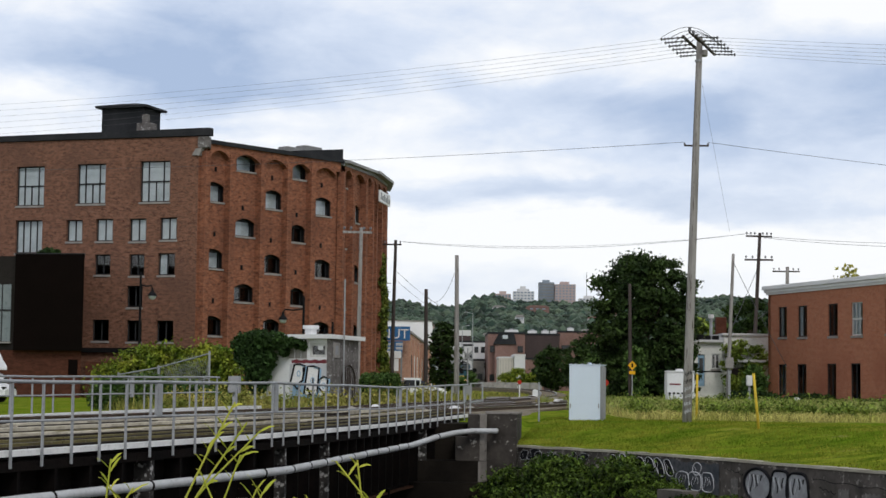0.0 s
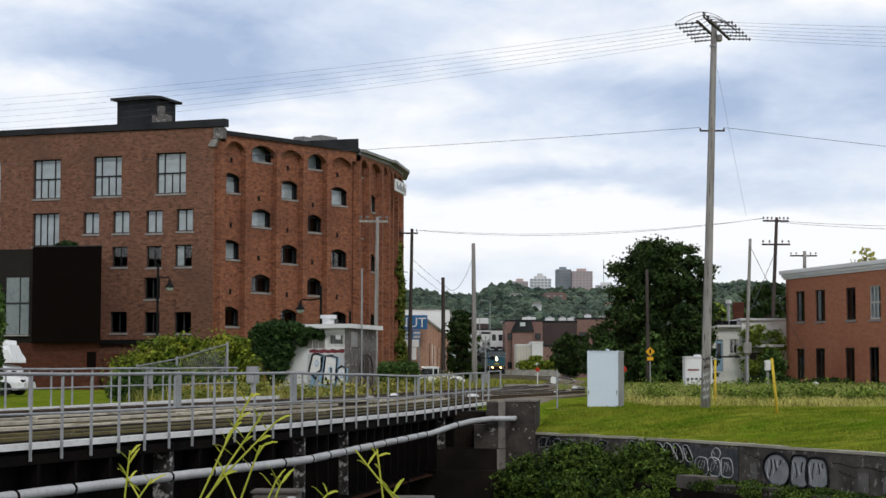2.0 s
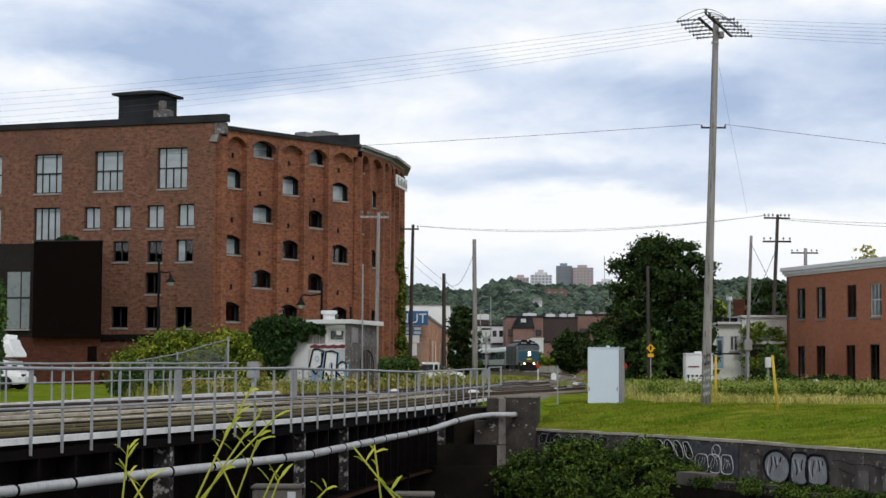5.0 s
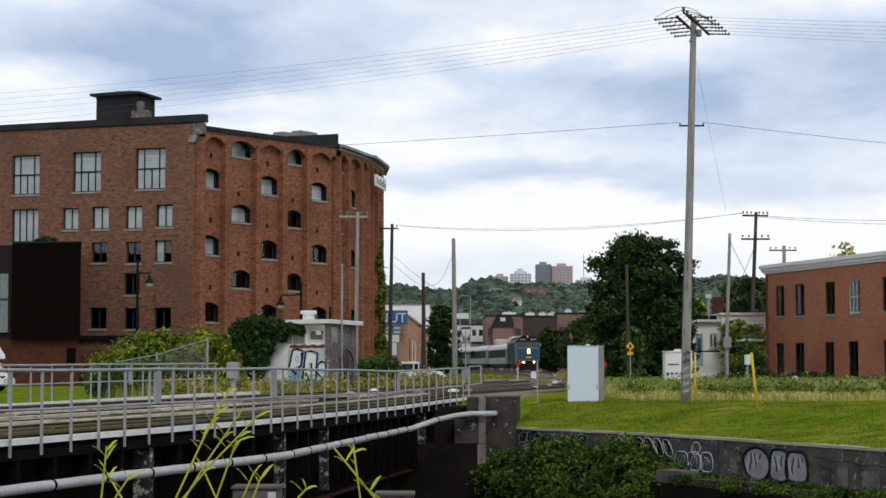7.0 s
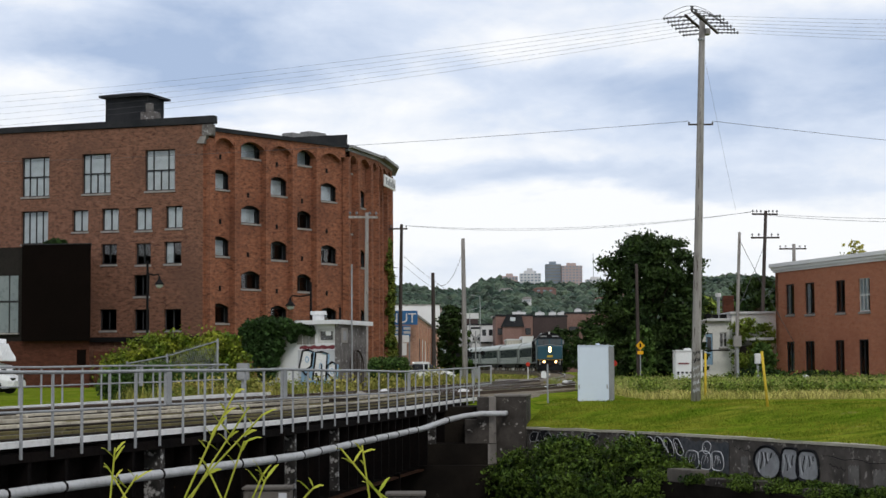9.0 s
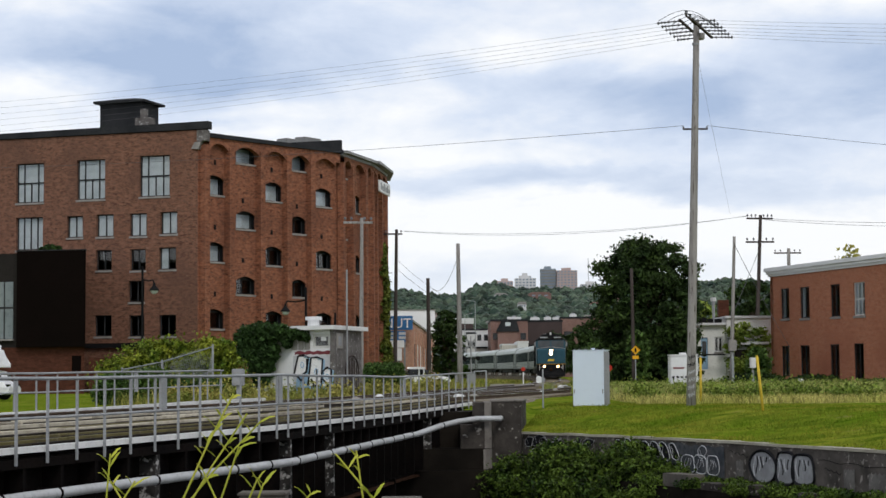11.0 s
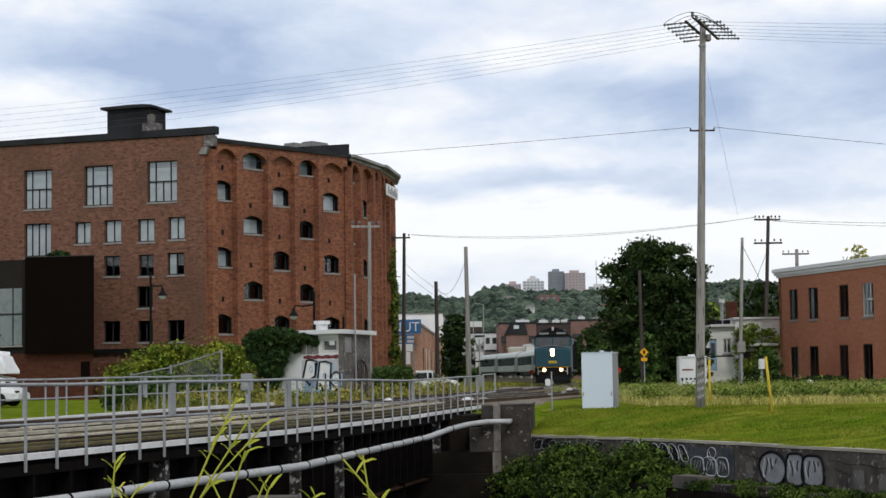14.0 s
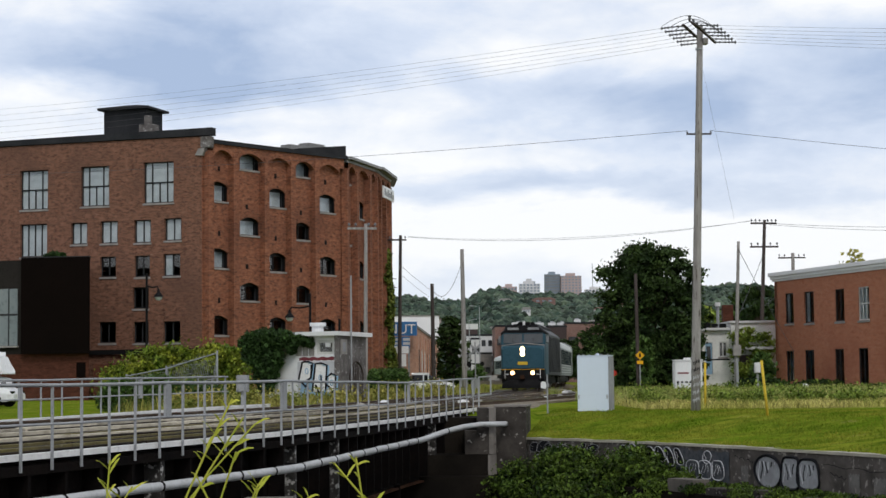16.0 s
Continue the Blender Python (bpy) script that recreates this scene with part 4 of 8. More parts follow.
def build_end_frame():
    """The short return of the near railing past the bridge."""
    ob = thing("railing_end_frame", pose(1.25, 68.2, 0.12), "short galvanised rail frame closing the railing", "railing")
    bm = bmesh.new()
    tube(bm, ((0, 0, 0.45), (0, 0, 1.12), (0.45, 0.5, 1.14), (0.45, 0.5, 0.5), (0, 0, 0.45)), 0.035, 8)
    part("rail_loop", bm, "galv", ob)
    part("leg", boxed(-0.03, 0.03, -0.03, 0.03, -0.12, 1.1), "galv", ob)
    part("stay", boxed(0.42, 0.48, 0.47, 0.53, 0.46, 1.1), "galv", ob)


build_end_frame()


# ---- tracks ----
def build_track(name, line, s0, s1, bed, label, ties_to):
    ob = thing(name, pose(0, 0, 0), label, "railway track", kind="structure")
    for lat in (-0.7525, 0.7525):
        bm = ribbon(bmesh.new(), s0, s1, line, lat - 0.06, lat + 0.06, -0.17, -0.155)
        ribbon(bm, s0, s1, line, lat - 0.012, lat + 0.012, -0.155, -0.04)
        part("rail", ribbon(bm, s0, s1, line, lat - 0.036, lat + 0.036, -0.04, -0.012), "rail", ob)
        part("rail_head", ribbon(bmesh.new(), s0, s1, line, lat - 0.034, lat + 0.034, -0.012, 0.0), "rail_top", ob, "polished running surface")
    if bed:
        part("ballast_bed", ribbon(bmesh.new(), bed, s1, line, -1.75, 1.75, -0.7, -0.166), "ballast", ob, "dirty stone ballast")
    tie = bpy.data.meshes.new("tie")
    boxed(-0.11, 0.11, -1.3, 1.3, -0.33, -0.17).to_mesh(tie)
    s = ties_to[0]
    while s < ties_to[1]:
        p, d = line(s)
        part_of("tie", tie, "tie", ob, "", Matrix.Translation(p) @ Matrix.Rotation(math.atan2(d.y, d.x) + 0.03 * noise.noise((s, 1, 1)), 4, "Z"))
        s += 0.56
    return ob


branch_y = np.arange(66, 220, 0.5)
branch_x = spline(BRANCH, branch_y)
branch_s = np.concatenate([[0], np.cumsum(np.hypot(np.diff(branch_x), 0.5))])


def branch_line(s):
    def at(q):
        return Vector((np.interp(q, branch_s, branch_x), np.interp(q, branch_s, branch_y), RAIL_Z - 0.08))
    return at(s), (at(s + 0.6) - at(s)).normalized()


build_track("main_track", main_line, s_of_y(4), s_of_y(515), s_of_y(66), "single railway track on the bridge and through the weeds", (s_of_y(18), s_of_y(160)))
build_track("branch_track", branch_line, 2, 190, 4, "rusty siding that leaves the main track", (8, 60))


def closure_line(share):
    """A rail line that lies between the main track and the siding."""
    def line(s):
        def at(q):
            y = 70 + q
            a, b = np.interp(y, track_y, track_x), np.interp(y, branch_y, branch_x)
            return Vector((a + (b - a) * share, y, RAIL_Z - 0.03))
        return at(s), (at(s + 0.6) - at(s)).normalized()
    return line


turnout = thing("turnout", pose(0, 0, 0), "closure rails and frog of the worn turnout", "railway turnout", kind="structure")
for share, lat in ((0.3, 0.5), (0.55, -0.2), (0.8, -0.4)):
    part("closure_rail", ribbon(bmesh.new(), 2, 34, closure_line(share), lat - 0.035, lat + 0.035, -0.15, 0.0), "rail", turnout)
    part("closure_head", ribbon(bmesh.new(), 2, 34, closure_line(share), lat - 0.03, lat + 0.03, 0.0, 0.012), "rail_top", turnout)


def build_yard():
    """Gravel beside the rails, and pale panels of a crossing."""
    bm = bmesh.new()
    rows = []
    for q in range(26):
        y = 69.2 + 3.0 * q
        x0 = float(np.interp(y, track_y, track_x)) + 1.0
        x1 = float(np.interp(y, (65, 77, 90, 104, 145), (2.6, 3.7, 5.9, 7.6, 12.0))) + 0.35 * noise.noise((y * 0.3, 0, 2)) + 0.6
        rows.append([bm.verts.new((x0 + (x1 - x0) * k / 5, y, 0.135 + 0.03 * noise.noise((k * 1.3, y, 4)) - (0.45 if k == 5 else 0) - (0.4 if q == 0 else 0))) for k in range(6)])
    for a, b in zip(rows, rows[1:]):
        for k in range(5):
            bm.faces.new((a[k], a[k + 1], b[k + 1], b[k]))
    structure(part("gravel", bm, "gravel", smooth=True), "grey dusty gravel beside the turnout")
    ob = thing("level_crossing", pose(0, 0, 0), "level crossing of pale concrete panels between the rails", "level crossing")
    for k in range(4):
        x, y = float(np.interp(137 + k, track_y, track_x)), 137 + 0.9 * k
        for a, b in ((-2.4, -0.86), (-0.62, 0.62), (0.86, 2.6)):
            part("panel", boxed(x + a, x + b, y, y + 0.86, 0.2, 0.385, bevel=0.015), "concrete_pale", ob)


build_yard()


def build_walkway():
    """Timbers, boards and mossy dirt laid along the deck beside the rails."""
    ob = thing("deck_walkway", pose(0, 0, 0), "weathered timbers, boards and moss laid along the bridge deck", "walkway")
    near = lambda s: along(NEAR, s)
    def run(name, line, s0, s1, step, a, b, z, mat):
        s = s0
        while s < s1:
            e = min(s + step, s1)
            part(name, ribbon(bmesh.new(), s, e - 0.03, line, a, b, z - 0.12, z + 0.012 * math.sin(s * 3 + a)), mat, ob)
            s = e
    end = length(NEAR) - 0.5
    # stepped runs from the kerb inwards: tarred timbers, moss in the gaps, grey boards
    for a, b, z, mat, step in ((-0.36, -0.22, 0.03, "tie_dark", 4.1), (-0.58, -0.42, 0.06, "moss", 6.0), (-0.82, -0.64, 0.075, "tie_dark", 3.7), (-1.04, -0.88, 0.11, "moss", 6.3),
                               (-1.32, -1.10, 0.12, "tie_dark", 4.6), (-1.62, -1.40, 0.165, "plank", 3.3), (-1.92, -1.70, 0.17, "moss", 5.0), (-2.2, -1.98, 0.18, "tie_dark", 3.9), (-2.55, -2.3, 0.235, "plank", 4.4)):
        run("timber" if mat != "moss" else "moss_strip", near, 12, end, step, a, b, z, mat)
    for a, b, z, mat in ((1.3, 1.5, -0.09, "tie_dark"), (1.05, 1.25, -0.05, "plank"), (-0.6, -0.2, -0.1, "moss"), (0.1, 0.5, -0.12, "plank"), (-1.3, -1.08, -0.06, "tie_dark"), (-1.75, -1.45, -0.10, "plank"), (-2.1, -1.9, -0.12, "tie_dark"),
                         (-2.5, -2.2, -0.13, "plank"), (-2.8, -2.6, -0.16, "moss"), (-3.2, -2.9, -0.15, "plank")):
        run("board" if mat != "moss" else "moss_strip", main_line, s_of_y(15), s_of_y(66), 3.64, a, b, z, mat)


build_walkway()


# ---- the old brick mill ----
def build_mill():
    ob = thing("brick_mill", pose(0, 0, 0), "five-storey old red brick mill with arched windows and buttressed bays", "building")
    tall = 17.6
    # plain long wall
    m, _ = facade((-53.43, 135.92), (-15.3, 123.8))
    far_u = math.hypot(53.43 - 15.3, 135.92 - 123.8)
    end_u = far_u - 0.83
    def flip(ua, ub):
        return far_u - ua, far_u - ub
    wins = [(14.55, 12.40, 13.16, 15.87, 3, 1, 0.98), (9.87, 7.72, 13.22, 15.94, 3, 1, 0.98), (5.13, 2.90, 13.26, 16.03, 3, 1, 0.98),
            (19.3, 17.1, 13.16, 15.87, 3, 1, 0.98), (19.3, 17.1, 9.9, 12.15, 3, 0, 0.98), (14.53, 12.45, 9.90, 12.15, 3, 0, 0.98),
            (10.60, 9.38, 10.65, 12.12, 1, 0, 0.9), (8.36, 7.07, 10.65, 12.16, 1, 0, 0.9), (5.84, 4.58, 10.61, 12.15, 1, 0, 0.9), (3.57, 2.32, 10.69, 12.18, 1, 0, 0.9),
            (8.39, 7.20, 8.36, 9.74, 1, 0, 0), (5.80, 4.66, 8.29, 9.73, 1, 0, 0), (3.66, 2.41, 8.31, 9.78, 1, 0, 0.45), (5.92, 4.74, 6.16, 7.60, 1, 0, 0),
            (8.47, 7.19, 3.89, 5.32, 1, 0, 0), (5.88, 4.74, 3.85, 5.27, 1, 0, 0), (3.66, 2.41, 3.85, 5.27, 1, 0, 0)]
    holes = [(*flip(a, b), c, d, 0) for a, b, c, d, *_ in wins]
    wall = part("wall", pierced(bmesh.new(), 0, end_u, 0, tall, holes, 0.4), "brick_plain", ob, "plain brick wall with square windows", m)
    for (a, b, c, d, nb, nh, bl), h in zip(wins, holes):
        window(ob, m, h[0], h[1], c, d, 0, 0.22, (nb, nh), bl)
    part("coping", slab(bmesh.new(), ((0, tall), (far_u - 0.02, tall + 0.05), (far_u - 0.02, tall + 0.56), (0, tall + 0.2)), -0.14, 0.5), "roof_dark", ob, "dark metal roof edge", m)
    part("corner_bracket", boxed(far_u - 0.88, far_u - 0.1, -0.12, 0.4, 16.82, 17.58, bevel=0.04), "hut_grey", ob, "weathered stone corner block", m)
    part("corner_stone", slab(bmesh.new(), ((far_u - 1.26, 16.34), (far_u - 0.72, 16.3), (far_u - 0.55, 16.8), (far_u - 1.0, 16.78)), -0.14, 0.35), "stone", ob, "pale worn stone bracket", m)
    part("band", boxed(far_u - 9.2, far_u - 0.5, -0.25, -0.003, 3.1, 3.42), "black", ob, "dark canopy along the wall", m)
    # bays that turn round to the end
    line = [(-16.09, 124.05), (-7.36, 136.3), (-5.45, 143.1), (-4.6, 150.4), (-5.0, 156.0)]
    cuts = [(0.45, 2.9, 6.1, 8.95, 11.6, 14.5), (0.0, 2.3, 5.4, 7.05), (0.0, 1.9, 4.6, 7.34), (0.0, 3.0, 5.8)]
    k = 0
    for sec, ((a, b), cut) in enumerate(zip(zip(line, line[1:]), cuts)):
        m, size = facade(a, b)
        top = 17.35 if sec == 0 else 17.4
        bm, holes, spec = bmesh.new(), [], []
        bays = list(zip(cut, cut[1:]))
        for u0, u1 in bays:
            b1 = u1 - 0.28
            b0 = max(b1 - 2.0, u0 + (0.62 if sec == 0 else 0.42) if u0 > 0.5 or sec else u0 + 0.12)
            mid, half = (b0 + b1) / 2, (b1 - b0) / 2
            rows = (4.34, 8.86, 13.38) if k % 2 == 0 else (2.22, 6.73, 11.24, 15.76)
            for z in rows:
                h = (mid - half, mid + half, z, z + (1.3 if k % 2 == 0 else 1.22), 0.3)
                holes.append(h)
                spec.append(0.97 if z > 13 or (z > 8 and sec == 0 and mid < 5) or (z > 11 and sec == 0 and mid < 4) or (sec == 0 and mid < 9 and z > 13) else 0.0)
            k += 1
        part("wall", pierced(bm, 0, size, 0, top, holes, 0.1), "brick", ob, "brick bays with small arched windows", m)
        for h, bl in zip(holes, spec):
            deep = 0.38 if sec == 0 else 0.2
            win = window(ob, m, h[0], h[1], h[2], h[3], h[4], deep, (0 if bl else 1, 0), bl)
            # the deep reveal's shade is put in as a black lining
            ring = [(h[0], h[2]), *arch_line(h[0], h[1], h[3] - h[4], h[4]), (h[1], h[2])]
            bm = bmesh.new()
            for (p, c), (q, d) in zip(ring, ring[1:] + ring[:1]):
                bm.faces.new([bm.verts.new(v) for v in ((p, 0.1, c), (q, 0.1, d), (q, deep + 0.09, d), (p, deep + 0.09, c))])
            part("reveal", bm, "black", win, "reveal blackened for its shade", Matrix.Translation((-h[0], -deep, -h[2])))
        # buttress piers and the arches that join them under the eaves
        for i, (u0, u1) in enumerate(bays):
            last = i == len(bays) - 1
            for u in ([u0, u1] if last and sec == 3 else [u0]):
                part("pier", boxed(u - 0.25, u + 0.25, -0.48, -0.004, 0, top - 0.7), "brick", ob, "", m)
            a0, a1 = (u0 + (0.25 if (sec, i) != (0, 0) else 0.25)), u1 - 0.25
            arc = arch_line(a0, a1, (16.3 if sec == 0 else 16.45), 0.5, 10)
            bm = bmesh.new()
            for (p, c), (q, d) in zip(arc, arc[1:]):
                box_pts = ((p, -0.4, c), (q, -0.4, d), (q, -0.4, top), (p, -0.4, top))
                f = [bm.verts.new(v) for v in box_pts]
                g = [bm.verts.new((v[0], -0.004, v[2])) for v in box_pts]
                bm.faces.new(f)
                bm.faces.new((f[0], f[1], g[1], g[0]))
            bmesh.ops.remove_doubles(bm, verts=bm.verts[:], dist=0.0005)
            part("bay_arch", bm, "brick", ob, "", m)
            part("pier_cap", boxed(u1 - 0.26, min(u1 + 0.26, size + 0.1), -0.405, -0.004, top - 0.7, top), "brick", ob, "", m)
            mid = (u0 + u1) / 2
            for z in ((6.5, 11.0, 15.4) if (k + i) % 2 else (8.9, 13.0, 4.4)):
                part("tie_plate", boxed(mid - 0.09, mid + 0.09, -0.05, -0.004, z, z + 0.32), "black", ob, "iron wall anchor", m)
        if sec == 0:
            part("eave", slab(bmesh.new(), ((0.15, 17.14), (size - 0.02, 17.36), (size - 0.02, 17.64), (0.15, 17.42)), -0.55, 0.5), "roof_dark", ob, "dark metal eaves", m)
        else:
            part("eave", boxed(-0.1, size + 0.12, -0.95 if sec > 1 else -0.75, 0.4, top, top + 0.2), "cornice", ob, "pale grey metal eaves", m)
            part("eave_trim", boxed(-0.1, size + 0.12, -0.46, 0.35, top - 0.22, top - 0.003), "cornice", ob, "", m)
    # back walls and roof close the block
    back = [(-5.0, 156.0), (-26, 175), (-60, 160), (-53.43, 135.92)]
    for a, b in zip(back, back[1:]):
        m, size = facade(a, b)
        part("wall", boxed(0, size, 0, 0.4, 0, 17.4), "brick", ob, "", m)
    part("roof", prism(bmesh.new(), [(-16.2, 124.8), (-7.9, 136.3), (-5.9, 143.1), (-5.1, 150.4), (-5.5, 155.8), (-26, 174.5), (-59.5, 159.7), (-53.2, 136.3)], 17.0, 17.25), "roof_dark", ob, "flat dark roof")
    # assumed floors and core wall, dark in colour, behind the windows
    for z in (2.0, 6.4, 10.1, 13.0):
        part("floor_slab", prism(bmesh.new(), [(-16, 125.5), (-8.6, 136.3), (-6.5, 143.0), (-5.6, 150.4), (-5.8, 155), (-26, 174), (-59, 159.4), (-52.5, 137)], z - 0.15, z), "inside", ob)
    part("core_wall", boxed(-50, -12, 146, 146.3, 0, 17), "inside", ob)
    m, size = facade((-16.09, 124.05), (-7.36, 136.3))
    part("raised_parapet", slab(bmesh.new(), ((9.9, 17.6), (size + 0.1, 17.5), (size + 0.1, 18.4), (9.9, 17.72)), -0.3, 0.3), "roof_dark", ob, "dark raised roof parapet", m)
    for u, z in ((10.3, 17.75), (12.3, 18.05)):
        part("roof_vent", boxed(u, u + 1.9, 0.9, 1.9, 17.2, z + 0.42, bevel=0.05), "cornice", ob, "low grey roof vent", m)
    # roof house: front corner, then along and into the roof
    m = Matrix.Translation((-23.9, 131.0, 17.2)) @ Matrix.Rotation(radians(-17.6), 4, "Z")
    part("roof_house", boxed(0, 3.27, 0, 2.6, 0, 3.2), "roof_dark", ob, "dark panelled roof house", m)
    bm = bmesh.new()
    base = [(-0.36, -0.36), (3.63, -0.36), (3.63, 2.96), (-0.36, 2.96)]
    prism(bm, base, 3.2, 3.36)
    low = [bm.verts.new((x, y, 3.36)) for x, y in base]
    top = [bm.verts.new((1.63 + (x - 1.63) * 0.25, 1.3 + (y - 1.3) * 0.15, 3.68)) for x, y in base]
    for i in range(4):
        bm.faces.new((low[i], low[(i + 1) % 4], top[(i + 1) % 4], top[i]))
    bm.faces.new(top)
    part("roof_house_cap", bm, "roof_dark", ob, "overhanging hipped cap", m)
    part("roof_hatch", boxed(3.35, 4.5, -1.2, -0.4, 0, 1.9), "hut_grey", ob, "grey roof hatch", m)
    part("chimney", boxed(3.2, 3.6, -0.1, 0.3, 0, 2.7), "hut_grey", ob, "small sooty chimney", m)
    # dark clad annexe in front of the plain wall; its end wall runs back from the street corner
    m, size = facade((-39.83, 119.9), (-22.13, 116.6))
    way = Vector((17.7, -3.3)).normalized()
    corner = Vector((-22.13, 116.6))
    step = corner - way * 4.58
    # plinth and link use the darkened brick in place of real shade
    part("annexe_base", prism(bmesh.new(), [tuple(corner - way * 17 + Vector((-0.1, 0.5))), tuple(corner + Vector((-0.15, 0.5))), (-23.95, 125.8), (-41, 130)], 0, 3.05), "brick_dark", ob, "red brick annexe plinth")
    part("link_base", prism(bmesh.new(), [(-22.4, 119.2), (-16.9, 121.6), (-16.6, 124.0), (-23.6, 126)], 0, 2.4), "brick_dark", ob, "low brick link beside the annexe")
    part("annexe_body", prism(bmesh.new(), [tuple(step), tuple(corner), (-23.98, 126.0), (-28.5, 127.6)], 3.05, 9.1), "dark_metal", ob, "dark brown metal-clad annexe")
    part("annexe_roof_edge", prism(bmesh.new(), [tuple(step - way * 0.05), tuple(corner + way * 0.05), (-23.95, 126.0), (-28.5, 127.6)], 9.103, 9.16), "frame_dark", ob, "thin metal roof edge")
    part("annexe_wing", boxed(0, size - 4.62, 0.45, 7.2, 3.05, 9.0), "frame_brown", ob, "recessed dark grey-brown wing", m)
    part("annexe_pane", boxed(size - 6.5, size - 4.98, 0.40, 0.43, 3.6, 7.2), "tall_glass", ob, "tall pale annexe window", m)
    part("annexe_mullion", boxed(size - 5.6, size - 5.53, 0.37, 0.399, 3.6, 7.2), "frame_dark", ob, "", m)
    part("annexe_mullion", boxed(size - 6.5, size - 4.98, 0.372, 0.398, 5.5, 5.62), "frame_dark", ob, "", m)
    part("annexe_sill", boxed(size - 6.6, size - 4.9, 0.2, 0.44, 3.48, 3.58), "stone", ob, "", m)
    part("annexe_door", boxed(size - 1.05, size - 0.45, 0.42, 0.47, 1.55, 2.5), "dark_metal", ob, "dark vent opening", m)
    # blank name board near the corner and its plain bars
    m, size = facade((-4.83, 144.9), (-4.02, 150.2))
    part("name_board", boxed(-1.9, 2.6, -0.62, -0.5, 15.25, 16.15), "sign_white", ob, "white name board with plain dark bars", m)
    for i in range(6):
        part("board_bar", boxed(-1.6 + i * 0.68, -1.15 + i * 0.68, -0.64, -0.622, 15.42, 15.98 - 0.2 * (i % 2)), "grey", ob, "", m)
    return ob


mill = build_mill()


# ---- the low brick building ----
def build_brick_house():
    ob = thing("brick_office", pose(0, 0, 0), "two-storey red brick building with a white cornice", "building")
    m, size = facade((21.5, 121.0), (31.54, 86.5))
    wins = [(1.54, 2.55, 4.53, 6.45), (4.20, 5.30, 4.48, 6.43), (8.18, 9.21, 4.45, 6.40), (11.04, 12.22, 4.42, 6.38), (15.0, 16.1, 4.45, 6.4), (18.0, 19.1, 4.45, 6.4),
            (1.51, 2.45, 0.85, 2.79), (4.08, 5.19, 0.62, 2.78), (7.99, 9.00, 0.46, 2.78), (10.92, 11.94, 0.46, 2.78), (15.0, 16.1, 0.46, 2.78), (18.0, 19.1, 0.46, 2.78)]
    wins = [(a - 0.08, b + 0.08, c, d) for a, b, c, d in wins]
    holes = [(*w, 0) for w in wins]
    part("wall", pierced(bmesh.new(), 0, size, -0.3, 7.28, holes, 0.16), "brick_new", ob, "smooth red brick wall", m)
    for i, w in enumerate(wins):
        window(ob, m, *w, 0, 0.07, (2, 1) if i == 3 else (1, 0), 0.75 if i in (3,) else (0.4 if i in (0, 1) else 0), "frame_white" if i == 3 else "frame_dark", "stone" if i < 6 or i > 7 else None)
    for k, (out_, z0, z1) in enumerate(((0.1, 7.28, 7.42), (0.2, 7.423, 7.6), (0.3, 7.603, 7.86))):
        part("cornice_step", boxed(-out_ - 0.05, size, -out_, 0.4, z0, z1, bevel=0.02), "cornice_white", ob, "white painted cornice", m)
    part("side_wall", boxed(0.004, 0.4, 0.0, 14, -0.3, 7.6), "brick_new", ob, "", m @ Matrix.Rotation(0.0, 4, "Z"))
    part("side_cornice", boxed(-0.16, 0.4, 0.402, 14, 7.603, 7.86), "cornice_white", ob, "", m)
    part("back_wall", boxed(0.4, size, 13.6, 14, -0.3, 7.6), "brick_new", ob, "", m)
    part("end_wall", boxed(size - 0.4, size, 0.41, 13.6, -0.3, 7.6), "brick_new", ob, "", m)
    part("roof", boxed(0.4, size - 0.4, 0.4, 13.6, 7.3, 7.4), "roof_dark", ob, "", m)
    # assumed floor and inner wall, likewise dark in colour
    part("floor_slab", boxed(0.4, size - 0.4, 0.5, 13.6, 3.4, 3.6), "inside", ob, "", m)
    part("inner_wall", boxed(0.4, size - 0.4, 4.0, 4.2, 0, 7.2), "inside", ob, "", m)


build_brick_house()
# ---- the train ----
def loft(bm, sections):
    """Joins closed outlines (lists of points of one length) into a skin, with both ends closed."""
    rings = [[bm.verts.new(p) for p in s] for s in sections]
    for a, b in zip(rings, rings[1:]):
        for j in range(len(a)):
            bm.faces.new((a[j], a[(j + 1) % len(a)], b[(j + 1) % len(a)], b[j]))
    bm.faces.new(rings[0][::-1]), bm.faces.new(rings[-1])
    return bm


def bogie(parent, x, wheels=2, base=2.7, drop=0.0):
    ob = part("bogie", boxed(x - base / 2 - 0.55, x + base / 2 + 0.55, -1.2, 1.2, 0.42, 0.95, bevel=0.06), "black", parent, "black bogie frame")
    for k in range(wheels):
        wx = x - base / 2 + base * k / (wheels - 1)
        bm = bmesh.new()
        for y in (-0.79, 0.79):
            tube(bm, ((wx, y - 0.07, 0.5), (wx, y + 0.07, 0.5)), 0.5, 20)
        tube(bm, ((wx, -0.8, 0.5), (wx, 0.8, 0.5)), 0.09, 8)
        part("wheelset", bm, "rail", ob, "steel wheelset")
        part("axle_box", boxed(wx - 0.2, wx + 0.2, -1.26, -1.2, 0.35, 0.68), "black", ob)
    return ob


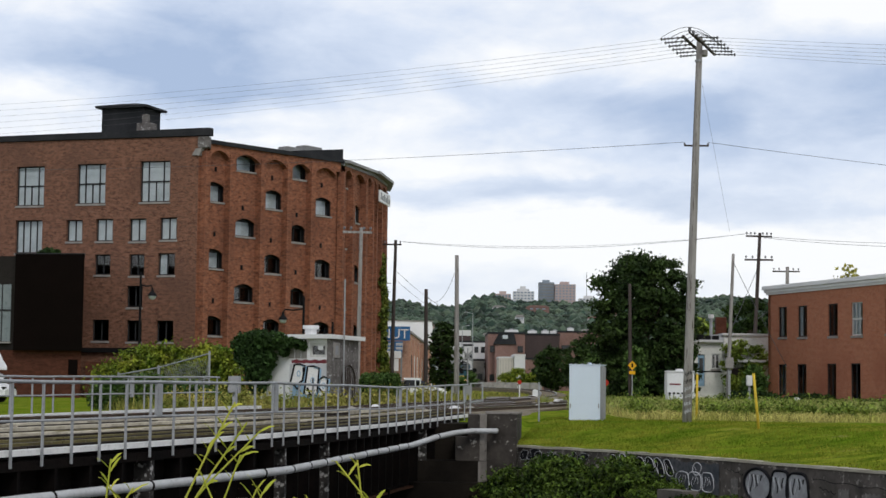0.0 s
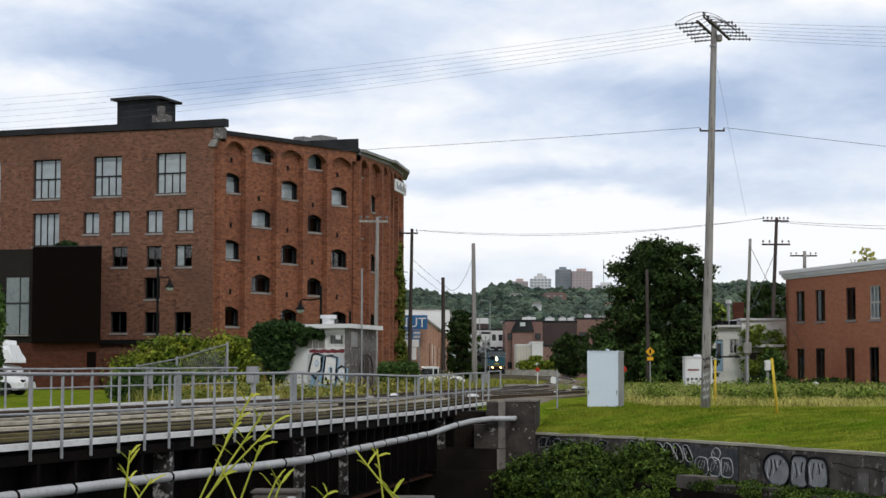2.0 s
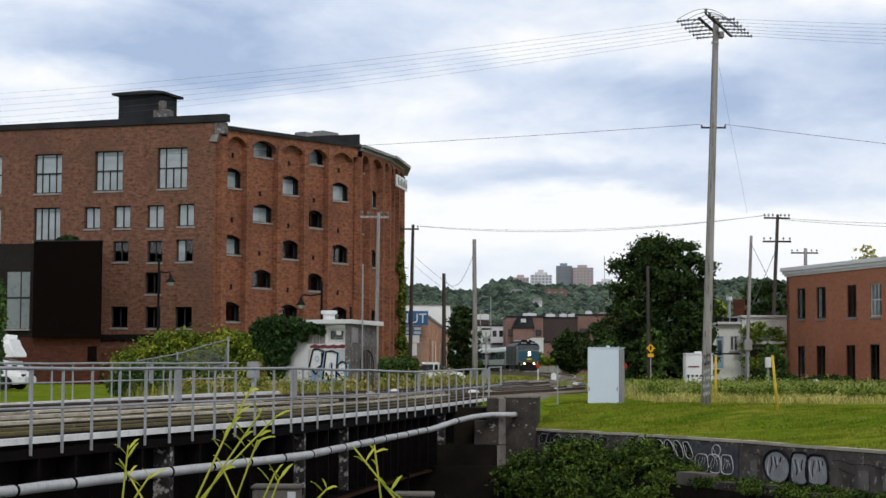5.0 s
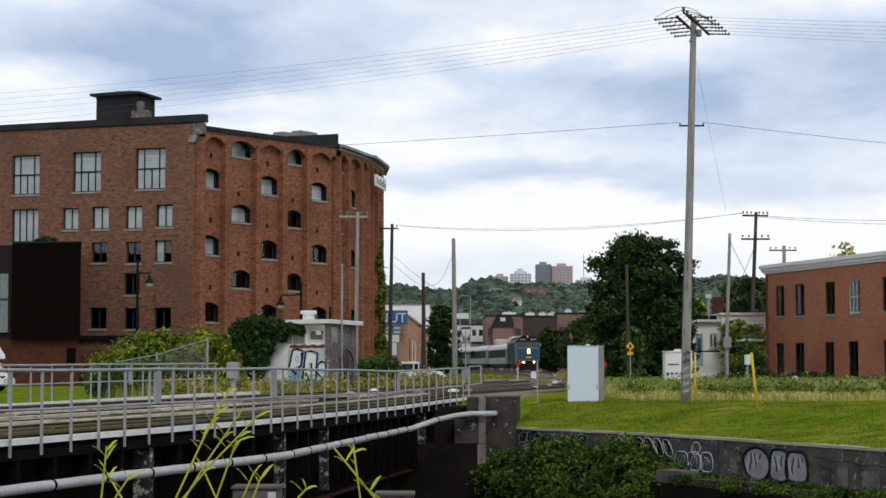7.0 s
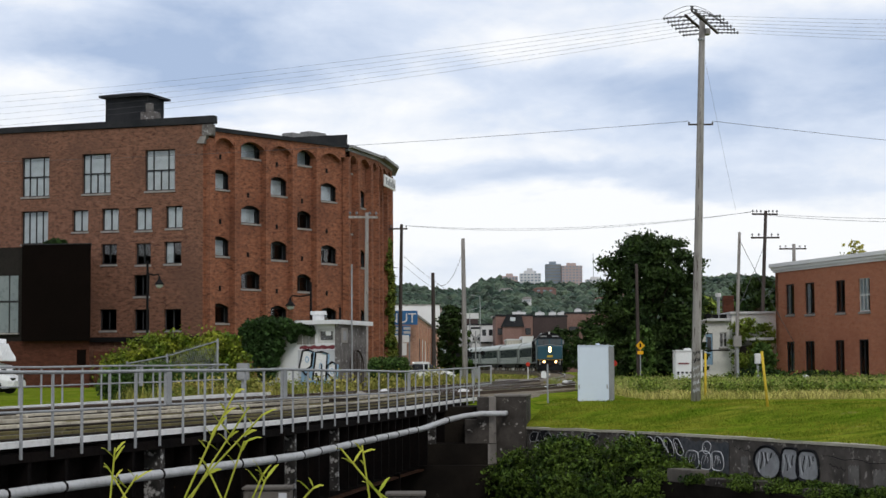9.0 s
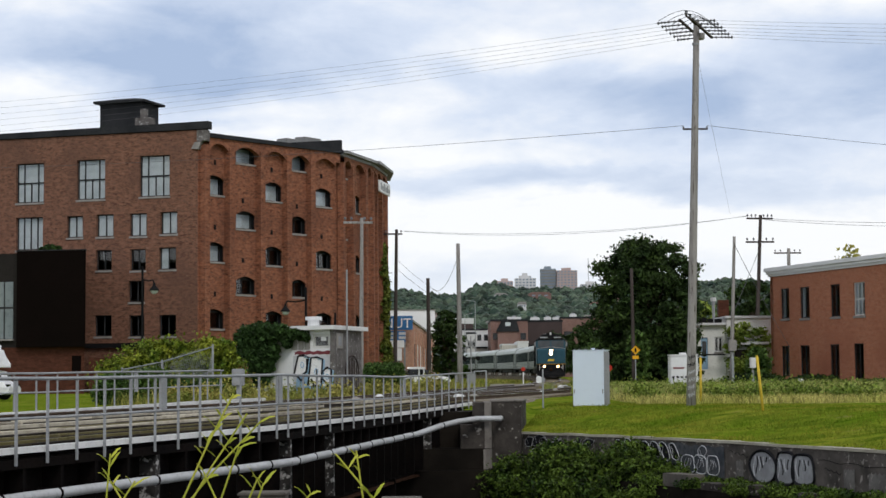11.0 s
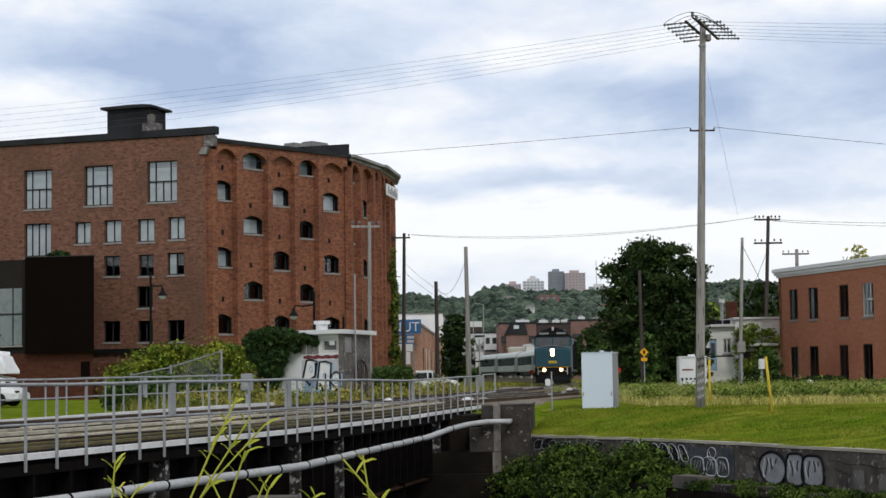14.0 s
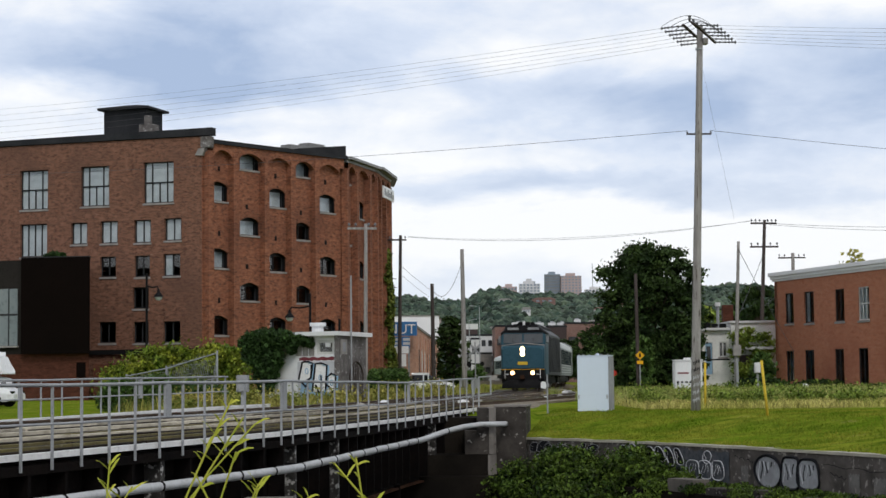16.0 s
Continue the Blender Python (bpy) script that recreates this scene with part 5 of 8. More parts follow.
def build_locomotive():
    """Origin on the rail head under the middle; x is ahead."""
    ob = thing("diesel_locomotive", pose(0, 0, 0), "teal and grey diesel locomotive with its headlights lit", "locomotive")
    w, f = 1.52, 8.55
    def section(x, half, low, high, cut):
        return [(x, -half, low), (x, half, low), (x, half, high - cut), (x, half - cut * 1.3, high), (x, -half + cut * 1.3, high), (x, -half, high - cut)]
    part("body", loft(bmesh.new(), [section(-8.4, w, 1.05, 4.35, 0.45), section(5.2, w, 1.05, 4.35, 0.45)]), "loco_grey", ob, "grey ribbed engine hood")
    for k in range(13):
        for y in (-w - 0.03, w + 0.003):
            part("hood_rib", boxed(-7.9 + k, -7.84 + k, y, y + 0.027, 1.25, 3.75), "black", ob)
    part("roof_deck", loft(bmesh.new(), [section(-8.0, 0.9, 4.35, 4.62, 0.1), section(5.6, 0.9, 4.35, 4.62, 0.1)]), "black", ob, "sooty roof deck")
    for x in (-6.2, -4.2, -1.5):
        part("roof_fan", tube(bmesh.new(), ((x, 0, 4.6), (x, 0, 4.78)), 0.6, 18), "steel_roof", ob, "pale round roof fan")
    part("exhaust", boxed(1.4, 2.4, -0.35, 0.35, 4.6, 4.8), "black", ob)
    part("cab", loft(bmesh.new(), [section(5.2, w + 0.02, 1.05, 4.42, 0.5), section(7.35, w + 0.02, 1.05, 4.42, 0.5), section(7.62, w - 0.01, 1.05, 3.85, 0.05)]), "loco_blue", ob, "teal cab")
    part("cab_roof", loft(bmesh.new(), [section(5.1, w + 0.05, 3.86, 4.5, 0.52), section(7.3, w + 0.05, 3.86, 4.5, 0.52), section(7.58, w + 0.0, 3.86, 4.12, 0.2)]), "black", ob, "black cab roof")
    part("roof_hump", boxed(6.1, 6.9, -0.42, 0.42, 4.5, 4.72, bevel=0.05), "black", ob)
    part("beacon", tube(bmesh.new(), ((6.9, 0, 4.5), (6.9, 0, 4.78)), 0.09, 10), "sign_white", ob)
    # front: nose plate, screens, stripe, pilot
    part("nose", loft(bmesh.new(), [section(7.5, w, 1.45, 3.10, 0.06), section(8.25, w - 0.05, 1.45, 3.02, 0.10), section(8.42, w - 0.16, 1.5, 2.94, 0.2)]), "loco_blue", ob, "teal enamelled nose")
    bm = bmesh.new()
    slab(bm, ((-w + 0.02, 3.06), (0, 3.2), (w - 0.02, 3.06), (w - 0.02, 3.12), (0, 3.27), (-w + 0.02, 3.12)), -0.02, 0.02)
    part("stripe", bm, "stone", ob, "pale chevron stripe", Matrix.Translation((7.66, 0, 0)) @ Matrix.Rotation(math.pi / 2, 4, "Z"))
    part("screen_surround", boxed(7.56, 7.612, -w + 0.02, w - 0.02, 3.12, 3.9), "black", ob, "black windscreen surround")
    for y in (-0.70, 0.70):
        screen = part("windscreen", boxed(7.613, 7.66, y - 0.64, y + 0.64, 3.24, 3.88), "screen", ob, "dark windscreen")
        part("wiper", boxed(7.662, 7.672, y - 0.02, y, 3.26, 3.62), "black", screen)
        part("number_board", boxed(7.5, 7.62, y - 0.38, y + 0.38, 4.16, 4.32), "grey", ob)
        part("side_window", boxed(5.9, 6.9, math.copysign(w + 0.01, y) - 0.02, math.copysign(w + 0.01, y) + 0.02, 3.25, 3.8), "glass_dark", ob)
        part("mirror", boxed(7.2, 7.3, math.copysign(w + 0.12, y) - 0.08, math.copysign(w + 0.12, y) + 0.08, 3.3, 3.75), "grey", ob)
    lamp = part("headlight", boxed(8.4, 8.5, -0.2, 0.2, 2.32, 3.0, bevel=0.08), "black", ob, "twin headlight housing")
    for z in (2.5, 2.82):
        part("lens", tube(bmesh.new(), ((8.49, 0, z), (8.52, 0, z)), 0.17, 16), "headlight", lamp, "glowing headlight")
    part("plate", boxed(8.41, 8.44, -0.34, 0.34, 1.74, 1.96), "yellow", ob, "plain faded yellow plate")
    part("pilot", loft(bmesh.new(), [section(7.4, w, 0.75, 1.46, 0.05), section(8.45, w - 0.05, 0.75, 1.46, 0.05)]), "black", ob, "black buffer beam")
    part("plough", loft(bmesh.new(), [section(7.7, w - 0.05, 0.14, 0.9, 0.05), section(8.5, w - 0.1, 0.14, 0.72, 0.3), section(8.7, 0.5, 0.14, 0.4, 0.1)]), "black", ob, "black snow plough")
    part("coupler", boxed(8.4, 8.95, -0.14, 0.14, 0.75, 1.05, bevel=0.04), "rust", ob)
    part("orange_line", boxed(8.2, 8.462, -w + 0.04, w - 0.04, 1.42, 1.452), "sign_yellow", ob)
    for y in (-0.69, 0.69):
        d = part("ditch_light", boxed(8.4, 8.52, y - 0.18, y + 0.18, 1.03, 1.37, bevel=0.04), "black", ob, "ditch light")
        part("lens", tube(bmesh.new(), ((8.515, y, 1.2), (8.54, y, 1.2)), 0.14, 14), "ditch", d, "glowing warm lamp")
    for y in (-1.2, 1.2):
        bm = bmesh.new()
        tube(bm, ((8.5, y, 0.8), (8.5, y, 1.46)), 0.02, 6)
        tube(bm, ((8.5, y * 0.75, 1.1), (8.5, y, 1.1)), 0.02, 6)
        part("grab_iron", bm, "sign_white", ob)
    part("fuel_tank", boxed(-2.6, 2.4, -1.35, 1.35, 0.35, 1.05, bevel=0.15), "black", ob, "black fuel tank")
    bogie(ob, 5.4)
    bogie(ob, -5.4)
    ob.scale = (1.0, 1.05, 1.04)
    return ob


def build_coach():
    ob = thing("passenger_coach", pose(0, 0, 0), "stainless steel passenger coach with a dark window band", "railway coach", "coaches of the train")
    w, e = 1.52, 12.75
    def section(x, k):
        return [(x, -w * k, 1.02), (x, w * k, 1.02), (x, w * k, 3.25), (x, w * k * 0.92, 3.62), (x, w * k * 0.62, 3.93), (x, w * k * 0.25, 4.06), (x, -w * k * 0.25, 4.06), (x, -w * k * 0.62, 3.93), (x, -w * k * 0.92, 3.62), (x, -w * k, 3.25)]
    part("body", loft(bmesh.new(), [section(-e, 0.96), section(-e + 0.3, 1), section(e - 0.3, 1), section(e, 0.96)]), "steel", ob, "fluted stainless steel body")
    roof = [[(x, y * 1.006, z + 0.006) for x, y, z in section(x, 1)[2:]] for x in (-e + 0.1, e - 0.1)]
    part("roof", loft(bmesh.new(), roof), "steel_roof", ob, "pale curved roof")
    for y in (-w - 0.016, w + 0.004):
        part("window_band", boxed(-10.6, 10.6, y, y + 0.012, 1.95, 3.12), "coach_band", ob, "dark window band")
        for k in range(11):
            part("window_post", boxed(-10.05 + 1.9 * k, -9.87 + 1.9 * k, y - 0.004, y + 0.016, 2.0, 3.08), "steel", ob)
        for x in (-11.9, 11.1):
            part("door", boxed(x, x + 0.85, y - 0.004, y + 0.014, 1.1, 3.1), "loco_grey", ob, "grey coach door")
        for z in (1.25, 1.45, 1.65, 1.85):
            part("flute", boxed(-e + 0.35, e - 0.35, y, y + 0.012, z, z + 0.05), "steel_roof", ob)
    for x in (-e - 0.32, e + 0.02):
        part("gangway", boxed(x, x + 0.3, -1.2, 1.2, 1.1, 3.6), "black", ob, "black rubber gangway")
    part("underframe", boxed(-6.5, 6.5, -1.2, 1.2, 0.45, 1.02, bevel=0.08), "black", ob, "dark equipment boxes")
    bogie(ob, 9.0, base=2.5)
    bogie(ob, -9.0, base=2.5)
    return ob


locomotive = build_locomotive()
coaches = [build_coach()]
coaches += [copy_thing(coaches[0], pose(0, 0, 0)) for _ in range(5)]


def train_rows(behind, half_base):
    """Poses of a vehicle whose middle runs so far behind the train's front; it comes on at 14 m/s."""
    rows = []
    for i in range(33):
        t = i / 2
        s = s_of_y(132.8) + 14.0 * (16 - t) + behind
        a, b = on_track(s - half_base), on_track(s + half_base)
        p, d = (a + b) / 2, a - b
        rows.append((t, Matrix.Translation(p) @ Matrix.Rotation(math.atan2(d.y, d.x), 4, "Z")))
    return rows


# ---- poles and wires ----
def crossarm(parent, z, half, turn, pins, mat="wood_dark", m=None):
    bm = boxed(-half, half, -0.06, 0.06, z - 0.06, z + 0.06)
    arm = part("crossarm", bm, mat, parent, "", Matrix.Rotation(turn, 4, "Z"))
    for x in pins:
        bm = tube(bmesh.new(), ((x, 0, z + 0.06), (x, 0, z + 0.16)), 0.015, 6)
        tube(bm, ((x, 0, z + 0.15), (x, 0, z + 0.2), (x, 0, z + 0.3)), (0.06, 0.075, 0.04), 8)
        part("insulator", bm, "insulator", arm)
    return arm


def pole(x, y, z, top_x, top_y, height, r0, r1, mat, label, group=""):
    ob = thing("utility_pole", pose(x, y, z), label, "utility pole", group)
    dx, dy = top_x - x, top_y - y
    pts = [(dx * k / 6, dy * k / 6, height * k / 6 - (0.4 if k == 0 else 0)) for k in range(7)]
    part("shaft", tube(bmesh.new(), pts, [r0 + (r1 - r0) * k / 6 for k in range(7)], 14), mat, ob, smooth=True)
    return ob


big_pole = pole(8.66, 64.7, -0.2, 9.06, 64.7, 12.6, 0.155, 0.095, "wood", "tall weathered wooden pole with double insulated crossarms")
head = Vector((0.38, 0, 12.35))
ARM_WAY = Vector((0.32, 0.947, 0)).normalized()
LEFT, RIGHT = Vector((-36.0, 110.0, 16.2)), Vector((50.0, 84, 16.9))
HEAD = Vector((8.66, 64.7, -0.2))
SIZE = 1.082  # the pole and its fittings are this much larger than their local measures
big_pole.scale = (SIZE, SIZE, SIZE)
for off in (-0.19, 0.19):
    side = Vector((ARM_WAY.y, -ARM_WAY.x, 0)) * off
    bm = tube(bmesh.new(), (head + side - ARM_WAY * 1.75, head + side + ARM_WAY * 1.75), 0.045, 4)
    part("crossarm", bm, "wood_dark", big_pole, "heavy dark crossarm")
ENDS = []
for k in range(6):
    base = head + ARM_WAY * (-1.6 + 0.64 * k)
    for sgn, goal in ((-1, LEFT), (1, RIGHT)):
        way = (goal - HEAD - base * SIZE).normalized()
        way = Vector((way.x, way.y * 0.45, way.z - 0.06)).normalized()
        start, tip = base + way * 0.16, base + way * 0.93
        bm = tube(bmesh.new(), (start, tip), 0.02, 6)
        for q in (0.12, 0.3, 0.55, 0.72, 0.86, 1.0):
            c = start.lerp(tip, q)
            tube(bm, (c - way * 0.035, c, c + way * 0.035), (0.025, 0.045 if q < 1 else 0.06, 0.025), 8)
        part("strain_insulator", bm, "insulator", big_pole, "string of grey insulators")
        ENDS.append((sgn, tip * SIZE + HEAD))
upper = part("upper_arm", tube(bmesh.new(), (head - ARM_WAY * 1.7 + Vector((0, 0, 0.14)), head + ARM_WAY * 0.7 + Vector((0, 0, 0.14))), 0.03, 4), "wood_dark", big_pole)
for k in range(5):
    c = head + ARM_WAY * (-1.6 + 0.6 * k) + Vector((0, 0, 0.15))
    bm = tube(bmesh.new(), (c, c + Vector((0, 0, 0.06)), c + Vector((0, 0, 0.1)), c + Vector((0, 0, 0.15))), (0.02, 0.06, 0.04, 0.06), 8)
    part("pin_insulator", bm, "insulator", upper)
for k in range(4):
    a = head + ARM_WAY * (-1.3 + 0.7 * k)
    bm = tube(bmesh.new(), [a + Vector((-0.75 + 1.5 * q / 8, 0, -0.04 + (0.3 + 0.06 * k) * math.sin(math.pi * q / 8))) for q in range(9)], 0.009, 5)
    part("jumper", bm, "wire", big_pole)
part("loop_wire", tube(bmesh.new(), [head - ARM_WAY * 1.5 + Vector((-0.9 + 0.16 * q, 0.1 * q, 0.45 * math.sin(math.pi * q / 13))) for q in range(14)], 0.009, 5), "wire", big_pole)
part("strap", tube(bmesh.new(), ((0.36, 0, 11.82), (0.36, 0, 11.88)), 0.118, 14), "galv", big_pole)
for k in range(2):
    part("equipment_can", tube(bmesh.new(), ((0.56, -0.05 + 0.2 * k, 12.02), (0.56, -0.05 + 0.2 * k, 12.2)), 0.09, 12), "stone", big_pole, "pale porcelain cut-out")
arm = part("side_arm", boxed(-0.38, 0.42, -0.03, 0.03, 9.06, 9.11), "wood_dark", big_pole, "", Matrix.Translation((0.28, 0, 0)))
for x in (-0.36, 0.4):
    part("insulator", tube(bmesh.new(), ((x, 0, 9.1), (x, 0, 9.17)), 0.03, 8), "insulator", arm)


def cable(name, a, b, sag, radius, label, n=24):
    a, b = Vector(a), Vector(b)
    pts = [a.lerp(b, k / n) - Vector((0, 0, sag * 4 * (k / n) * (1 - k / n))) for k in range(n + 1)]
    ob = part(name, tube(bmesh.new(), pts, radius, 5), "wire")
    return tagged(ob, label, "overhead wire", "overhead wires")


for k, (sgn, tip) in enumerate(ENDS):
    side = ARM_WAY * (-1.75 + 0.7 * (k // 2))
    if sgn < 0:
        cable("overhead_wire", tip, LEFT + side * 0.9 + Vector((0, 0, 0.5 - 0.28 * (k // 2))), 0.5, 0.0045, "thin dark overhead wire from the tall pole")
    else:
        cable("overhead_wire", tip, RIGHT + side + Vector((0, 0, 0.5 - 0.2 * (k // 2))), 0.5, 0.0045, "thin dark overhead wire from the tall pole")
cable("overhead_wire", (8.57, 64.7, 9.75), (-36, 110, 13.5), 0.4, 0.008, "thin dark lower wire from the tall pole")
cable("overhead_wire", (9.39, 64.7, 9.75), (50, 84, 9.6), 0.5, 0.008, "thin dark lower wire from the tall pole")
cable("guy_wire", (9.08, 64.7, 12.35), (10.7, 68.2, 6.94), 0.05, 0.0035, "slack pale wire hanging by the pole")

# painted scrawl on the foot of the tall pole: zigzag strokes laid on its face
for k in range(6):
    bm, pts = bmesh.new(), []
    for q in range(11):
        z = 0.5 + 0.24 * k + 0.075 * math.sin(q * 2.3 + k * 1.7) + 0.008 * q
        a, r = -math.pi / 2 - 0.75 + 0.15 * q + 0.1 * math.sin(q * 3.1 + k), 0.153 - 0.0046 * z
        pts.append((0.0318 * z + r * math.cos(a), r * math.sin(a), z))
    part("scrawl", tube(bm, pts, 0.013, 5), "spray_white" if k < 4 else "ink", big_pole, "sprayed zigzag stroke")

p = pole(-3.82, 150, 0.2, -3.62, 150, 12.63, 0.18, 0.12, "wood_dark", "dark wooden pole with one crossarm beside the mill")
crossarm(p, 12.27, 0.87, 0, (-0.78, -0.45, 0.45, 0.78))
p.children[-1].location.x = 0.2
for z in (5.5, 6.2, 6.95, 7.7, 8.4, 9.1):
    part("bracket", boxed(-0.68, -0.1, -0.03, 0.03, z, z + 0.05), "wood_dark", p, "", Matrix.Translation((z * 0.016, 0, 0)))
    part("insulator", tube(bmesh.new(), ((-0.66 + z * 0.016, 0, z + 0.05), (-0.66 + z * 0.016, 0, z + 0.19)), 0.055, 8), "insulator", p)
pole(1.43, 130.6, 0.1, 1.33, 130.6, 10.2, 0.2, 0.13, "wood", "bare grey wooden pole by the track")
pole(-0.85, 151, 0.15, -0.92, 151, 8.8, 0.19, 0.14, "wood_dark", "short dark wooden pole by the parked car")
pole(16.05, 103.1, 0.1, 16.38, 103.1, 8.55, 0.12, 0.08, "wood", "bare leaning grey pole in the weeds")
p = pole(22.05, 130.6, 0.15, 22.62, 130.6, 12.0, 0.16, 0.11, "wood_dark", "dark pole with two crossarms behind the brick office")
crossarm(p, 10.1, 1.0, 0, (-0.9, -0.45, 0.45, 0.9))
crossarm(p, 11.75, 0.95, 0.2, (-0.9, -0.6, -0.3, 0.3, 0.6, 0.9))
for c in p.children:
    if c.name.startswith("crossarm"):
        c.location.x = 0.5
p = pole(29.6, 158, 0.2, 29.7, 158, 11.4, 0.19, 0.14, "wood", "grey pole with a plain crossarm on the skyline")
crossarm(p, 11.0, 1.15, 0, (-1.05, -0.6, 0.6, 1.05))
pole(11.42, 110, 0.1, 11.36, 110, 7.2, 0.12, 0.09, "wood_dark", "dark pole before the big tree, with a warning sign")
p = pole(-4.3, 99, 0.1, -4.22, 99, 9.4, 0.13, 0.09, "wood", "grey wooden pole with a short crossarm behind the hut")
crossarm(p, 9.15, 0.78, 0.15, (-0.7, -0.35, 0.35, 0.7), "wood")
p.children[-1].location.x = 0.12
mast = thing("antenna_mast", pose(-4.0, 80.6, 0.1), "thin grey mast rising beside the hut roof", "mast")
part("tube", tube(bmesh.new(), ((0, 0, 0), (0.0, 0, 5.6)), 0.035, 8), "galv", mast)
cable("overhead_wire", (-2.85, 150, 12.69), (21.67, 130.42, 12.08), 0.75, 0.013, "dark wire across from pole to pole")
cable("overhead_wire", (-2.85, 150, 12.72), (21.96, 130.48, 12.1), 0.65, 0.01, "dark wire across from pole to pole")
cable("overhead_wire", (22.9, 130.6, 11.9), (52, 118, 12.2), 0.9, 0.013, "thin dark wire beyond the dark pole")
cable("overhead_wire", (22.9, 130.6, 11.8), (52, 118, 11.6), 0.9, 0.013, "thin dark wire beyond the dark pole")
cable("overhead_wire", (-0.85, 151, 8.4), (1.35, 130.6, 9.5), 1.3, 0.015, "slack wire between two bare poles")
cable("overhead_wire", (-3.3, 150, 10.29), (2.0, 230, 10.2), 0.4, 0.015, "thin wire along the track")
cable("overhead_wire", (-3.3, 150, 9.56), (2.0, 230, 9.4), 0.4, 0.015, "thin wire along the track")
cable("guy_wire", (16.36, 103, 8.2), (19.5, 104, 2.5), 0.1, 0.015, "pale guy wire of the leaning pole")
cable("guy_wire", (22.4, 130.6, 9.5), (19.6, 128, 4.0), 0.1, 0.018, "pale guy wire of the dark pole")
cable("guy_wire", (22.3, 130.6, 6.0), (25.6, 132, 8.6), 0.1, 0.018, "pale service wire to the house")


# ---- relay cabinet and yard furniture ----
def build_cabinet():
    ob = thing("relay_cabinet", pose(4.78, 67.2, 0.02) @ Matrix.Rotation(radians(-17), 4, "Z"), "pale blue-grey steel relay cabinet in the grass", "cabinet")
    part("body", boxed(0, 1.13, 0, 0.88, -0.04, 1.93, bevel=0.012), "box", ob)
    # the right side has a darker colour than the body
    part("side_panel", boxed(1.132, 1.16, 0.02, 0.86, 0.0, 1.9, bevel=0.008), "grey", ob, "darker side panel")
    part("lid", boxed(-0.015, 1.175, -0.02, 0.9, 1.934, 1.96, bevel=0.008), "box", ob)
    for x in (0.03, 0.2, 0.42, 0.64, 0.86, 1.08):
        part("lid_bolt", boxed(x, x + 0.05, 0.05, 0.1, 1.96, 2.0), "grey", ob)
    part("lid_vent", boxed(0.6, 0.72, 0.3, 0.5, 1.96, 2.03, bevel=0.015), "box", ob)
    part("plinth", boxed(-0.02, 1.15, -0.02, 0.9, -0.3, -0.045), "concrete", ob, "chipped concrete plinth")
    for x in (0.03, 1.06):
        part("hinge", boxed(x, x + 0.04, -0.012, -0.002, 0.4, 0.55), "grey", ob)


build_cabinet()


def small_post(name, x, y, z, tx, ty, h, r, mat, label, category):
    ob = thing(name, pose(x, y, z), label, category)
    part("post", tube(bmesh.new(), ((0, 0, -0.2), (tx - x, ty - y, h)), r, 10), mat, ob, smooth=True)
    part("cap", tube(bmesh.new(), ((tx - x, ty - y, h + 0.002), (tx - x, ty - y, h + 0.02)), r * 1.08, 10), mat, ob)
    return ob


small_post("guy_guard", 10.25, 59.3, -0.1, 10.07, 59.3, 1.75, 0.045, "yellow", "leaning yellow plastic guy guard in the grass", "marker post")
small_post("guy_guard", 9.55, 68.6, 0.0, 9.58, 68.6, 1.68, 0.045, "yellow", "upright yellow marker post behind the pole", "marker post")


def build_switch_stand():
    ob = thing("switch_marker", pose(3.66, 66.5, 0.03), "slim grey marker post with a small white target box", "railway marker")
    part("post", tube(bmesh.new(), ((0, 0, -0.1), (0, 0, 1.28)), 0.028, 8), "galv", ob)
    part("target", slab(bmesh.new(), ((-0.23, 0.80), (-0.05, 0.77), (-0.05, 1.0), (-0.15, 1.04), (-0.23, 1.0)), -0.06, 0.06), "white", ob, "white target box")
    part("clamp", boxed(-0.05, 0.06, -0.05, 0.05, 0.82, 0.96), "grey", ob)


build_switch_stand()


def build_switch_machine(x, y, s, label):
    ob = thing("switch_machine", pose(x, y, 0.12), label, "switch machine")
    part("case", boxed(-0.8 * s, 0.8 * s, -0.2, 0.2, -0.08, 0.2, bevel=0.04), "stone", ob)
    part("lid", boxed(-0.4 * s, 0.4 * s, -0.21, 0.21, 0.203, 0.27, bevel=0.03), "white", ob)


build_switch_machine(8.1, 122.0, 0.55, "low white switch machine beside the rails")
build_switch_machine(-0.6, 72.0, 0.28, "whitish box lying on the deck end")


def build_dwarf_signal():
    ob = thing("red_flag_target", pose(7.35, 165, 0.2), "red disc target on a low post by the track", "railway signal")
    part("post", tube(bmesh.new(), ((0, 0, 0), (0, 0, 1.1)), 0.05, 8), "sign_white", ob)
    part("disc", tube(bmesh.new(), ((0, -0.06, 1.35), (0, -0.02, 1.35)), 0.19, 18), "red", ob, "red disc")
    ob = thing("red_disc_marker", pose(10.42, 115.0, 0.1), "orange-red disc on a thin post in the weeds", "marker post")
    part("post", tube(bmesh.new(), ((0, 0, -0.1), (0, 0, 1.4)), 0.03, 8), "galv", ob)
    part("disc", tube(bmesh.new(), ((0, -0.07, 1.36), (0, -0.032, 1.36)), 0.19, 18), "red", ob, "orange-red disc")


build_dwarf_signal()
